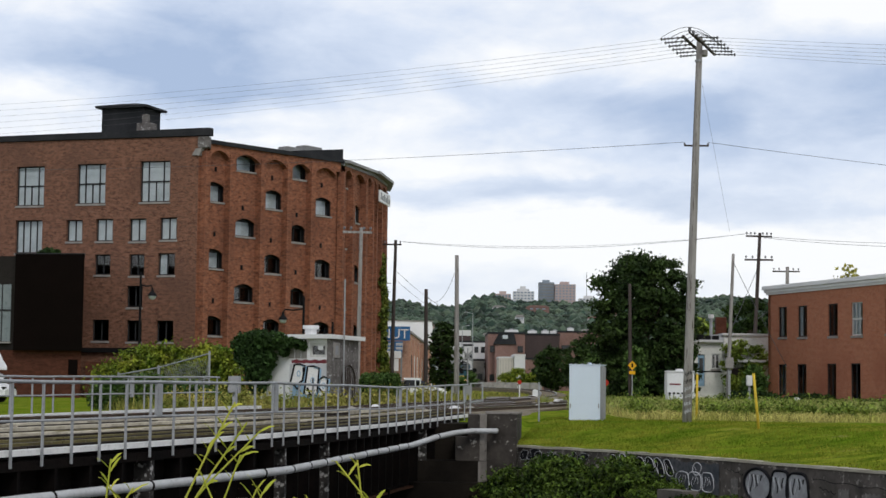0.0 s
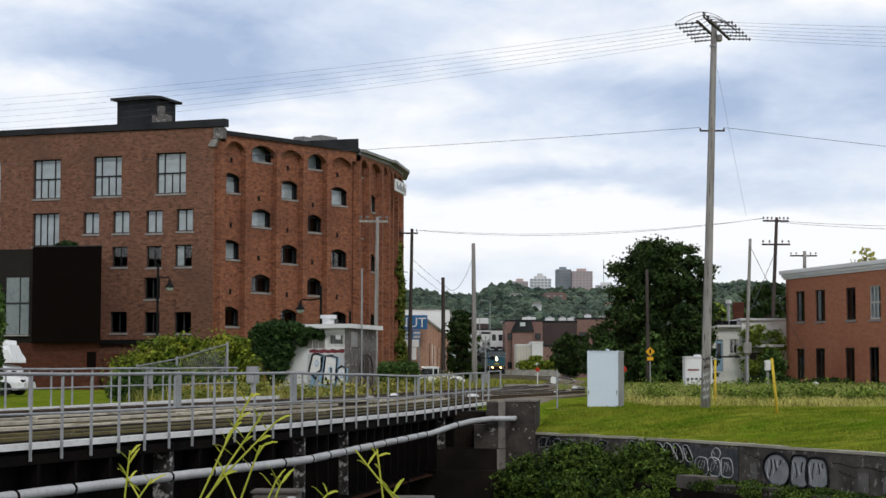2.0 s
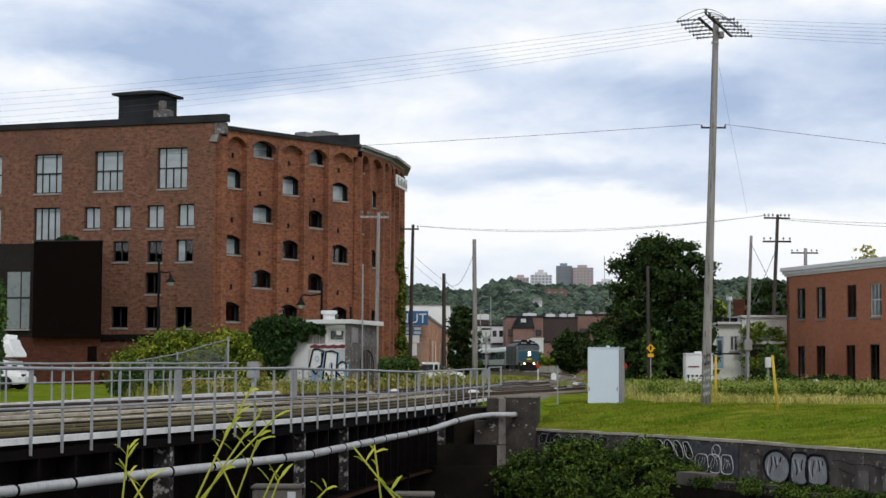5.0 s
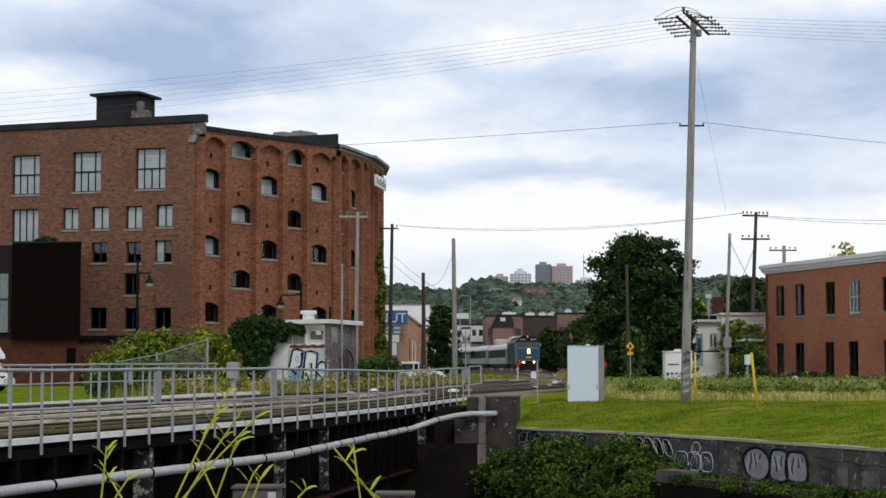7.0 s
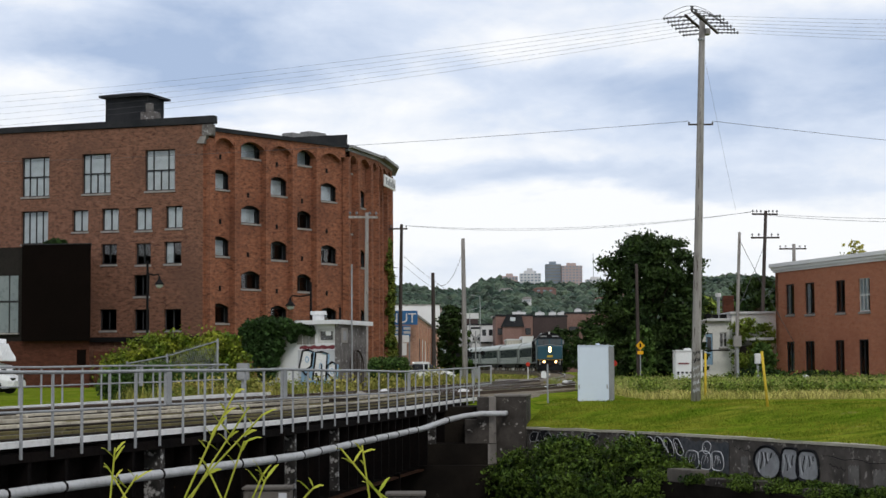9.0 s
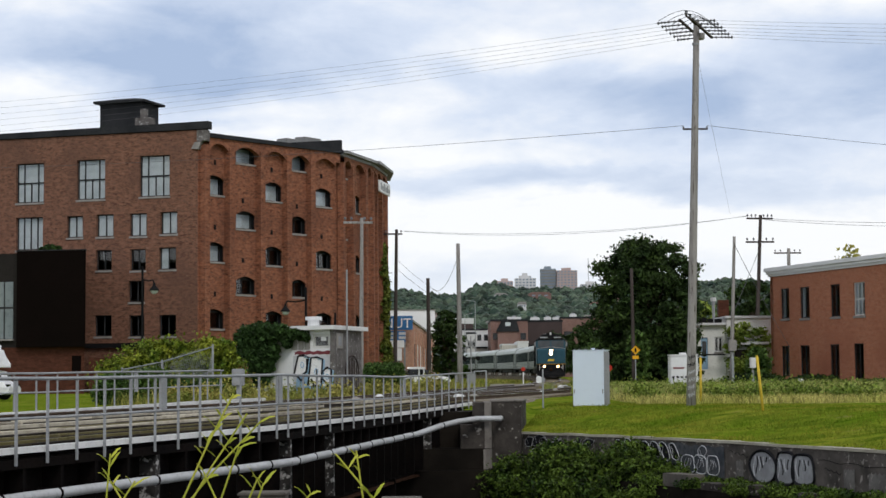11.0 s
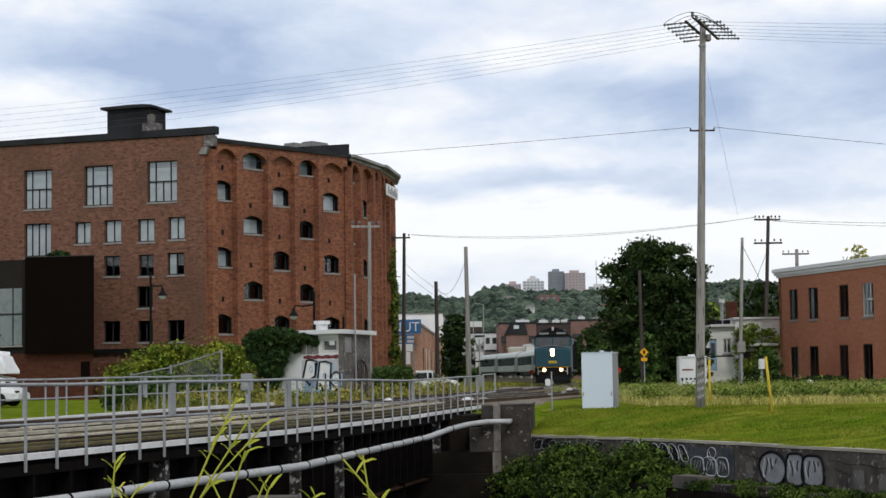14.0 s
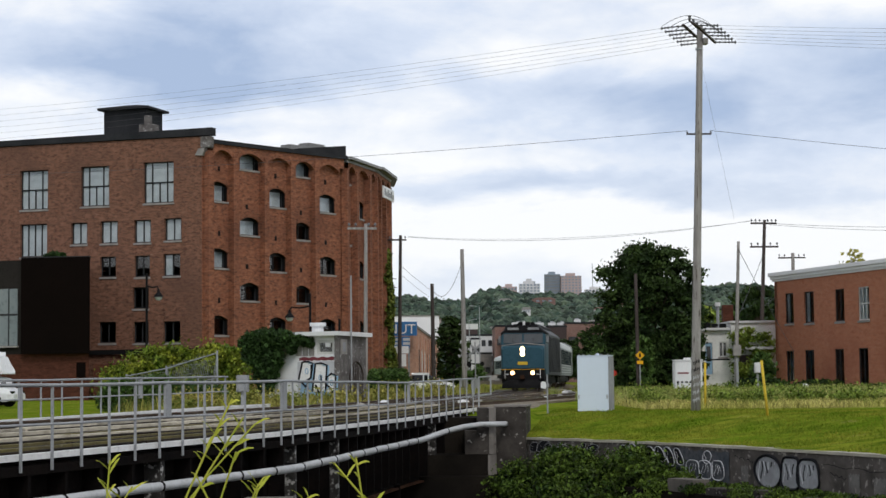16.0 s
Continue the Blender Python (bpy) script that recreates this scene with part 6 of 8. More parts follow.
def build_stone(x, y, z, r, seed, label):
    ob = thing("pale_stone", pose(x, y, z), label, "stone", "pale stones by the rails")
    bm = bmesh.new()
    bmesh.ops.create_icosphere(bm, subdivisions=2, radius=1)
    for v in bm.verts:
        v.co = Vector((v.co.x * r * 1.4, v.co.y * r, max(v.co.z, -0.5) * r * 0.75)) * (1 + 0.25 * noise.noise(v.co * 1.3 + Vector((seed, 0, 0))))
    part("block", bm, "concrete_pale" if seed % 2 else "white", ob)


for i, (x, y, z, r) in enumerate(((-2.25, 69.6, 0.34, 0.12), (-2.75, 61.0, 0.36, 0.11), (0.75, 78.0, 0.2, 0.2), (1.45, 79.5, 0.2, 0.15), (7.6, 118.0, 0.3, 0.14), (6.4, 104.0, 0.25, 0.1), (5.2, 96.0, 0.2, 0.09), (3.4, 86.0, 0.2, 0.08))):
    build_stone(x, y, z, r, i, "pale broken stone lying beside the rails")
# ---- hut by the bridge ----
def build_hut():
    ob = thing("service_hut", pose(0, 0, 0), "small flat-roofed hut with graffiti and ivy on its walls", "hut")
    c = Vector((-4.5, 79.8))
    a, b = Vector((-8.2, 82.0)), Vector((-3.5, 83.6))
    m, size = facade((a.x, a.y), (c.x, c.y))
    holes = [(size - 1.15, size - 0.25, 2.3, 2.92, 0)]
    part("front_wall", pierced(bmesh.new(), 0, size, -0.1, 3.1, holes, 0.2), "white", ob, "white painted block wall", m)
    window(ob, m, size - 1.15, size - 0.25, 2.3, 2.92, 0, 0.05, (0, 0), 0.0, "frame_white", None, 0.12)
    part("notice", boxed(size - 0.72, size - 0.45, 0.03, 0.045, 2.62, 2.8), "sign_white", ob, "", m)
    for k in range(3):
        part("slat_board", boxed(size - 2.2 + 0.33 * k, size - 1.92 + 0.33 * k, -0.03, -0.004, 2.25, 3.0), "stone", ob, "", m)
    # sprayed piece on the white wall: slanted blocks, white with pale blue, outlined in black
    part("paint_ground", boxed(size - 2.15, size - 0.06, -0.012, -0.004, 0.3, 2.0), "spray_white", ob, "pale sprayed ground", m)
    part("paint_blue", slab(bmesh.new(), ((size - 2.05, 0.35), (size - 0.12, 0.3), (size - 0.2, 1.0), (size - 1.1, 1.25), (size - 1.95, 1.1)), -0.018, -0.0125), "spray_blue", ob, "faint blue sprayed patch", m)
    band = [(size - 2.05 + 0.13 * k, 2.05 + 0.02 * math.sin(k * 2.3)) for k in range(15)]
    band += [(size - 0.23 - 0.13 * k, 2.19 + 0.03 * math.sin(k * 1.7)) for k in range(15)]
    part("paint_red", slab(bmesh.new(), band, -0.018, -0.0125), "spray_red", ob, "dark red sprayed band", m)
    # three leaning block shapes: fill, black contour and blue shading
    for k, (x, w, z0, z1, lean) in enumerate(((-2.08, 0.62, 1.22, 1.98, 0.20), (-1.36, 0.66, 0.72, 1.90, 0.16), (-0.64, 0.46, 0.72, 1.45, 0.08))):
        x += size
        outline = [(x, z0), (x + lean, z1 - 0.1 * (k == 2)), (x + lean + w * 0.45, z1 + 0.03), (x + w + lean * 0.7, z1 - 0.06), (x + w + lean * 0.2, z0 + 0.1), (x + w * 0.6, z0 - 0.06)]
        part("paint_fill", slab(bmesh.new(), outline, -0.024, -0.0185), "sign_white", ob, "white sprayed block", m)
        part("paint_stroke", tube(bmesh.new(), [(p, -0.026, z) for p, z in outline[:-1 if k == 1 else None]], 0.05, 5), "ink", ob, "black sprayed outline", m)
        part("paint_stroke", tube(bmesh.new(), [(p + 0.07, -0.022, z - 0.05) for p, z in outline[2:]], 0.045, 5), "spray_blue", ob, "blue sprayed shading", m)
        part("paint_dot", tube(bmesh.new(), [(x + w * 0.52 + lean * 0.5 + 0.08 * math.cos(q), -0.03, (z0 + z1) / 2 + 0.12 * math.sin(q)) for q in np.linspace(0, 6.28, 11).tolist()], 0.022, 5), "spray_blue", ob, "", m)
    for x0, z0, x1, z1 in ((-2.0, 1.18, -1.72, 0.92), (-1.72, 0.92, -1.45, 1.3), (-1.45, 1.3, -1.42, 1.86), (-1.62, 1.0, -1.6, 0.66), (-1.2, 1.0, -1.02, 0.62), (-0.95, 0.66, -0.9, 1.4), (-0.6, 1.0, -0.28, 0.66), (-0.45, 0.62, -0.1, 0.74), (-1.9, 0.62, -1.5, 0.5)):
        part("paint_stroke", tube(bmesh.new(), ((size + x0, -0.03, z0), (size + (x0 + x1) / 2 + 0.03, -0.03, (z0 + z1) / 2), (size + x1, -0.03, z1)), 0.045, 5), "ink", ob, "black sprayed stroke", m)
    for q in range(7):
        x, z = size - 2.0 + 0.3 * q, 0.42 + 0.12 * math.sin(q * 1.9)
        part("paint_stroke", tube(bmesh.new(), ((x, -0.028, z), (x + 0.12, -0.028, z + 0.25), (x + 0.2, -0.028, z + 0.1)), 0.03, 5), "spray_blue", ob, "pale blue stroke", m)
    m2, size2 = facade((c.x, c.y), (b.x, b.y))
    part("side_wall", boxed(0, size2, 0, 0.2, -0.1, 3.1), "hut_grey", ob, "stained brown-grey side wall", m2)
    part("panel", boxed(0.25, 1.1, -0.03, -0.004, 2.3, 2.95), "stone", ob, "pale panel", m2)
    part("panel_mark", boxed(0.45, 0.9, -0.04, -0.031, 2.42, 2.82), "grey", ob, "", m2)
    m3, size3 = facade((b.x, b.y), (a.x - 1.0 + 2.3, a.y + 3.2))
    part("back_wall", boxed(0, size3, 0, 0.2, -0.1, 3.1), "hut_grey", ob, "", m3)
    part("roof", prism(bmesh.new(), [(a.x - 0.3, a.y - 0.1), (c.x + 0.02, c.y - 0.35), (b.x + 0.3, b.y), (a.x + 1.2, a.y + 3.6)], 3.1, 3.28), "white", ob, "white-edged flat roof slab")
    part("vent_pipe", tube(bmesh.new(), ((-5.5, 81.4, 3.28), (-5.5, 81.4, 3.55)), 0.26, 14), "white", ob, "white round roof vent")
    part("vent_cap", tube(bmesh.new(), ((-5.5, 81.4, 3.55), (-5.5, 81.4, 3.7)), 0.36, 14), "white", ob)
    for k in range(8):
        u, hi = 1.5 + 0.26 * k, 1.15 + 0.75 * math.sin(math.pi * (k + 0.7) / 8.4)
        bm = tube(bmesh.new(), ((u, -0.03, 0.1), (u + 0.05 * math.sin(k), -0.03, hi * 0.6), (u + 0.03 * math.cos(k * 2), -0.03, hi)), 0.022, 5)
        if k == 0:
            tube(bm, [(1.45 + 0.98 - 0.98 * math.cos(q), -0.03, 1.2 + 0.8 * math.sin(q)) for q in np.linspace(0, math.pi, 12).tolist()], 0.035, 5)
        part("dead_stem", bm, "wood_dark", ob, "", m2)
    leaves("ivy", [(-8.35, 81.4, 2.85, 0.6, 0.6, 0.5), (-7.7, 81.2, 3.0, 0.8, 0.6, 0.5), (-6.9, 80.9, 3.0, 0.7, 0.5, 0.38), (-6.2, 80.6, 2.95, 0.45, 0.3, 0.28), (-5.75, 80.4, 2.8, 0.22, 0.2, 0.22), (-7.85, 81.2, 2.3, 0.75, 0.55, 0.6),
                   (-7.75, 81.1, 1.6, 0.6, 0.5, 0.7), (-7.75, 81.1, 1.0, 0.42, 0.4, 0.4), (-6.6, 80.7, 2.6, 0.25, 0.2, 0.3), (-8.5, 81.4, 2.35, 0.35, 0.4, 0.4), (-7.2, 80.9, 2.2, 0.3, 0.3, 0.5)], 11000, 0.12, "leaf_dark", 11, ob, "dense dark ivy", shell=0.2)


build_hut()


def build_gooseneck(x, y, z, h, reach, label):
    ob = thing("street_lamp", pose(x, y, z), label, "street lamp", "dark street lamps")
    part("post", tube(bmesh.new(), ((0, 0, 0), (0, 0, h)), (0.10, 0.07), 10), "black", ob)
    s = math.copysign(1, reach)
    part("arm", tube(bmesh.new(), ((0, 0, h - 0.8), (reach * 0.5, 0, h - 0.9), (reach * 0.9, 0, h - 0.85), (reach, 0, h - 1.05)), 0.05, 8), "black", ob)
    part("shade", tube(bmesh.new(), ((reach, 0, h - 1.0), (reach, 0, h - 1.2), (reach, 0, h - 1.42), (reach, 0, h - 1.52)), (0.06, 0.1, 0.27, 0.33), 16), "black", ob, "dark bell shade")
    part("globe", tube(bmesh.new(), ((reach, 0, h - 1.52), (reach, 0, h - 1.66), (reach, 0, h - 1.74)), (0.25, 0.2, 0.08), 14), "blind", ob, "pale glass globe")


build_gooseneck(-18.8, 118.0, 0.1, 8.0, 0.75, "dark street lamp with a bell shade before the mill")
build_gooseneck(-8.45, 118.0, 0.1, 6.6, -1.3, "dark street lamp with a long arm before the mill")
build_gooseneck(-6.6, 118.0, 0.1, 5.0, -1.1, "dark street lamp with a long arm before the mill")


# ---- small shop with its sign ----
def build_shop():
    ob = thing("corner_shop", pose(0, 0, 0), "brick and white shop building with a blue sign", "building")
    m, size = facade((-2.35, 158.0), (-0.62, 228.0))
    part("brick_wall", boxed(0, size, 0, 8, -0.2, 5.6), "brick_shop", ob, "dull brown brick wall", m)
    part("wall_coping", boxed(-0.1, size, -0.1, 8, 5.603, 5.8), "stone", ob, "", m)
    for k in range(9):
        part("pilaster", boxed(0.3 + 7 * k, 1.5 + 7 * k, -0.15, -0.004, 0, 5.2), "brick_shop", ob, "", m)
        part("doorway", boxed(3 + 7 * k, 5.6 + 7 * k, -0.06, -0.003, 0.6, 3.8), "house_white" if k % 3 else "dark_wall", ob, "", m)
    part("upper_block", boxed(-14, -0.6, 232, 250, 0, 9.1), "cornice_white", ob, "white rendered upper block")
    part("upper_coping", boxed(-14.1, -0.5, 231.9, 250.1, 9.103, 9.2), "stone", ob)
    s = thing("blue_sign", pose(-4.25, 156.5, 0.1), "blue shop sign with white capital letters", "sign")
    part("board", boxed(-1.5, 1.95, 0, 0.25, 4.7, 5.85), "sign_blue", s)
    part("lower_board", boxed(-1.5, 1.35, 0, 0.25, 3.7, 4.62), "sign_blue", s, "lower blue board with plain pale bars")
    for k in range(2):
        for i in range(3):
            part("text_bar", boxed(-0.6 + 0.7 * i, -0.02 + 0.7 * i, -0.03, -0.004, 3.95 + 0.33 * k, 4.17 + 0.33 * k), "spray_white", s)
    for x in (-0.9, 1.2):
        part("leg", boxed(x, x + 0.15, 0.05, 0.2, -0.1, 3.85), "grey", s)
    curve = bpy.data.curves.new("letters", "FONT")
    curve.body, curve.size, curve.extrude, curve.align_x = "NUT", 1.12, 0.03, "RIGHT"
    probe = new("probe", curve)
    dep = bpy.context.evaluated_depsgraph_get()
    me = bpy.data.meshes.new_from_object(probe.evaluated_get(dep))
    bpy.data.objects.remove(probe)
    s.scale = (1.02, 1.02, 1.02)
    part_of("letters", me, "sign_white", s, "white capitals NUT", Matrix.Translation((1.85, -0.04, 4.87)) @ Matrix.Rotation(math.pi / 2, 4, "X"))
    n = thing("white_notice_board", pose(-3.6, 152.5, 0.1), "white notice board on a post", "sign")
    part("board", boxed(-0.6, 0.7, 0, 0.06, 3.25, 3.85), "sign_white", n)
    part("board_low", boxed(0.1, 0.5, 0.0, 0.06, 2.2, 3.2), "sign_white", n)
    part("post", boxed(0.2, 0.32, 0.07, 0.19, -0.1, 3.4), "grey", n)


build_shop()


def build_car(m, label, length_=4.4, wide=1.76, high=1.45, van=False):
    ob = thing("car", m, label, "car")
    def sec(x, half, low, high_, in_):
        return [(x, -half, low), (x, half, low), (x, half, (low + high_) * 0.55), (x, half - in_, high_), (x, -half + in_, high_), (x, -half, (low + high_) * 0.55)]
    h, w = length_ / 2, wide / 2
    belt = high * 0.62
    part("body", loft(bmesh.new(), [sec(-h, w * 0.86, 0.38, belt * 0.86, 0.08), sec(-h + 0.25, w, 0.24, belt, 0.06), sec(h * 0.3, w, 0.24, belt, 0.06), sec(h - 0.3, w * 0.95, 0.26, belt * 0.86, 0.1), sec(h, w * 0.8, 0.36, belt * 0.62, 0.12)]), "car_white", ob, "white painted body")
    x0, x1 = (-h + 0.1, h - 0.1) if van else (-h * 0.82, h * 0.38)
    cabin = part("cabin", loft(bmesh.new(), [sec(x0, w * 0.9, belt - 0.02, belt + 0.06, 0.06), sec(x0 + (0.15 if van else 0.55), w * 0.86, belt - 0.02, high - 0.03, 0.14), sec((x0 + x1) / 2, w * 0.88, belt - 0.02, high, 0.14), sec(x1 - (0.3 if van else 0.75), w * 0.84, belt - 0.02, high - (0.12 if van else 0.04), 0.2), sec(x1, w * 0.86, belt - 0.02, belt + 0.04, 0.06)]), "car_white" if van else "glass_dark", ob, "white closed cabin" if van else "dark windows")
    part("roof", loft(bmesh.new(), [sec(x0 + 0.5, w * 0.74, high - 0.06, high + 0.0, 0.05), sec((x0 + x1) / 2, w * 0.77, high - 0.05, high + 0.03, 0.05), sec(x1 - (0.45 if van else 0.75), w * 0.74, high - 0.16 if van else high - 0.07, high - (0.1 if van else 0.01), 0.05)]), "car_white", ob, "white roof")
    for x in (x0 + 1.2, (x0 + x1) / 2 + 0.35):
        for s in (-1, 1):
            part("pillar", boxed(x, x + 0.09, s * w * 0.87 - 0.03, s * w * 0.87 + 0.03, belt, high - 0.02), "car_white", ob)
    for x in (-h + 0.8, h - 0.85):
        for s in (-1, 1):
            wheel = part("wheel", tube(bmesh.new(), ((x, s * w - 0.2, 0.32), (x, s * w + 0.01, 0.32)), 0.32, 20), "tyre", ob)
            part("rim", tube(bmesh.new(), ((x, s * w + (0.012 if s > 0 else -0.03), 0.32), (x, s * w + (0.03 if s > 0 else -0.012), 0.32)), 0.2, 14), "galv", wheel)
    for s in (-1, 1):
        part("headlamp", boxed(h - 0.22, h - 0.04, s * w * 0.66 - 0.16, s * w * 0.66 + 0.16, belt * 0.62, belt * 0.74), "glass_dark", ob)
    return ob


build_car(pose(-1.3, 146, 0.2, 0, 0, 8), "white hatchback parked behind the bridge weeds", 4.1, 1.75, 1.42)
build_car(pose(-22.3, 88, 0.1, 0, 0, -8), "white car parked beyond the lawn", 4.8, 1.9, 1.62)
build_car(pose(-23.6, 93, 0.1, 0, 0, -8), "tall white van parked beside the mill", 4.2, 2.05, 2.55, van=True)


# ---- trees and bushes ----
def build_tree(name, x, y, z, height, spread, seed, label, leaf="leaf_tree", count=9000, size=0.32, low=0.18, tall=None):
    ob = thing(name, pose(x, y, z), label, "tree")
    rng = random.Random(seed)
    bm = tube(bmesh.new(), ((0, 0, -0.3), (0.1, 0, height * 0.25), (-0.1, 0.1, height * 0.5), (0, 0, height * 0.8)), (height * 0.035, height * 0.028, height * 0.018, height * 0.006), 10)
    lobes = []
    mid, up = height * (low + 1) / 2, height * (1 - low) / 2
    many = 240 if count > 20000 else 110
    for k in range(many):
        a, c = k * 2.399 + rng.uniform(-0.3, 0.3), 1 - 2 * (k + 0.5) / many
        r = rng.uniform(0.72, 1.0) if k % 3 else rng.uniform(0.15, 0.7)
        girth = spread * r * (1 - abs(c) ** 2.6) ** 0.5 * (1.0 - 0.15 * max(c, 0)) * (1 + 0.10 * math.sin(3 * a + seed) + 0.08 * math.sin(5 * a + 9 * c))
        p = Vector((girth * math.cos(a), girth * math.sin(a), mid + up * 0.93 * c * (0.55 + 0.45 * r)))
        s = spread * (rng.uniform(0.08, 0.19) if many > 200 else rng.uniform(0.12, 0.26))
        lobes.append((*p, s * 1.15, s * 1.15, s * rng.uniform(0.55, 0.85)))
        if k % 6 == 0:
            tube(bm, ((0, 0, p.z * 0.6), p * 0.5 + Vector((0, 0, p.z * 0.32)), p), (height * 0.012, height * 0.008, height * 0.003), 6)
    part("trunk", bm, "bark", ob, "dark trunk with spreading limbs")
    leaves("crown", lobes, count, size, leaf, seed, ob, "dense crown of small leaves", shell=0.1, soft=0.62)
    return ob


build_tree("maple_tree", 13.1, 118, 0.1, 9.8, 3.5, 3, "large dark green maple beyond the weeds", count=90000, size=0.17, low=0.0)
build_tree("dark_shrub", 14.6, 115.5, 0.1, 4.6, 1.5, 33, "dark shrub at the foot of the maple", count=9000, size=0.19, low=0.0)
build_tree("dark_shrub", 12.2, 115.5, 0.1, 3.6, 1.4, 34, "dark shrub at the foot of the maple", count=8000, size=0.19, low=0.0)
build_tree("maple_tree", 14.2, 150, 0.1, 5.4, 1.7, 5, "smaller green tree beside the maple", "leaf_bush", count=9000, size=0.19, low=0.0)
build_tree("young_tree", 11.9, 112, 0.1, 3.7, 0.75, 6, "light green sapling before the maple", "leaf_bush", count=2600, size=0.2, low=0.05)
build_tree("young_tree", 18.9, 134, 0.1, 6.3, 1.5, 35, "yellow-green tree behind the weatherboard house", "leaf_light", count=4500, size=0.26, low=0.15)
build_tree("young_tree", 12.4, 146, 0.1, 3.6, 1.2, 36, "green bush beyond the siding", "leaf_bush", count=4500, size=0.2, low=0.0)
build_tree("young_tree", 25.2, 150, 0.2, 8.6, 2.6, 8, "dark tree behind the weatherboard house", count=6000, size=0.35)
build_tree("young_tree", 19.1, 112, 0.1, 2.6, 0.7, 10, "leafy sapling before the weatherboard house", "leaf_bush", count=2600, size=0.22, low=0.0)
build_tree("young_tree", 37.3, 170, 0.3, 12.9, 2.1, 12, "pale tree top above the brick office", "leaf_dry", count=1100, size=0.3)
build_tree("dark_cedar", 0.75, 190, 0.2, 7.8, 1.6, 14, "dark conical cedar beside the shop", count=6000, size=0.3, low=0.04)


def bush(name, lobes, count, size, leaf, seed, label, shell=0.4, stems=None, soft=0.0):
    x, y = lobes[0][0], lobes[0][1]
    z = min(l[2] - l[5] for l in lobes)
    ob = thing(name, pose(x, y, z), label, "bush")
    local = [(l[0] - x, l[1] - y, l[2] - z, *l[3:]) for l in lobes]
    bm = bmesh.new()
    for l in local[:stems]:
        tube(bm, ((l[0] * 0.8, l[1] * 0.8, -0.25), (l[0], l[1], l[2])), (0.04, 0.015), 6)
        tube(bm, ((l[0] * 0.8, l[1] * 0.8, 0.0), (l[0] + l[3] * 0.5, l[1], l[2] + l[5] * 0.5)), (0.03, 0.01), 5)
    part("woody_base", bm, "bark", ob)
    leaves("foliage", local, count, size, leaf, seed, ob, shell=shell, soft=soft)
    return ob


def clumps(lobes, each, small, seed):
    """Breaks large lobes into many small clumps near their skins, with gaps between."""
    rng = np.random.default_rng(seed)
    out_ = []
    for x, y, z, rx, ry, rz in lobes:
        for _ in range(each):
            d = rng.normal(size=3)
            d /= np.linalg.norm(d)
            k, q = rng.uniform(0.72, 1.08), small * rng.uniform(0.6, 1.3)
            out_.append((x + d[0] * rx * k, y + d[1] * ry * k, z + d[2] * rz * k, q * 1.3, q * 1.2, q * 0.75))
    return out_


BANK = [(4.5, 57.6, -1.75, 1.7, 0.9, 0.75), (6.3, 55.2, -1.7, 1.6, 0.9, 0.8), (3.1, 59.4, -2.0, 1.3, 0.8, 0.7), (5.4, 56.2, -2.2, 2.4, 1.2, 0.8), (7.0, 53.8, -2.1, 0.9, 0.7, 0.6), (2.4, 59.8, -2.4, 1.0, 0.7, 0.7), (4.6, 55.2, -2.7, 1.7, 1.0, 0.9), (6.1, 52.9, -2.8, 1.3, 0.9, 0.75), (3.2, 57.2, -2.7, 1.5, 0.9, 0.9), (3.9, 58.2, -1.5, 0.8, 0.6, 0.5), (5.6, 56.2, -1.45, 0.6, 0.6, 0.45)]
bush("bank_shrub", [(x, y, z, a * 0.82, b * 0.82, c * 0.8) for x, y, z, a, b, c in BANK] + clumps(BANK, 30, 0.27, 5), 95000, 0.085, "leaf_shrub", 21, "dense green shrub on the canal wall's ledge", stems=len(BANK), soft=0.6)
HEDGE = [(-14.6, 92, 1.5, 2.0, 1.2, 1.2), (-12.3, 91, 1.7, 2.0, 1.2, 1.3), (-10.4, 90, 1.6, 1.6, 1.2, 1.25), (-15.9, 92.5, 1.1, 0.9, 1, 1.0), (-13.4, 91, 2.3, 0.9, 0.8, 0.6), (-11.2, 90.5, 2.4, 0.9, 0.8, 0.65)]
bush("wild_hedge", [(x, y, z - 0.12, p * 0.85, q * 0.85, r * 0.82) for x, y, z, p, q, r in HEDGE] + clumps(HEDGE, 24, 0.3, 6), 34000, 0.14, "leaf_yellow", 22, "yellow-green wild hedge before the mill", stems=6, soft=0.7)
bush("clipped_hedge", [(-3.6 + 0.36 * q, 96 + 0.2 * (q % 2), z, 0.36, 0.6, 0.5) for q in range(5) for z in (0.45, 0.9, 1.3)], 14000, 0.1, "leaf_bush", 23, "dark green hedge beside the hut")
bush("fence_thicket", [(-13.2, 76.4, 0.6, 1.1, 0.6, 0.8), (-11.6, 75.8, 0.7, 1.0, 0.6, 0.85), (-10.2, 75.2, 0.6, 0.8, 0.6, 0.75), (-9.2, 74.8, 0.5, 0.6, 0.5, 0.6)], 9000, 0.1, "leaf_bush", 28, "green scrub along the mesh fence")
bush("thicket", [(22.6, 112.5, 0.4, 2.0, 1, 0.55), (18.6, 110, 0.5, 2.0, 1, 0.6), (24.6, 104.5, 0.3, 1.2, 0.8, 0.4)], 6000, 0.18, "leaf_tree", 24, "low dark thicket along the brick office")
bush("trackside_thicket", [(16.6, 205, 2.2, 2.0, 1.4, 1.9), (20.5, 207, 2.0, 2.5, 1.4, 1.8), (18.4, 208, 2.3, 2.0, 1.2, 1.8)], 5000, 0.3, "leaf_bush", 25, "green thicket beyond the track")
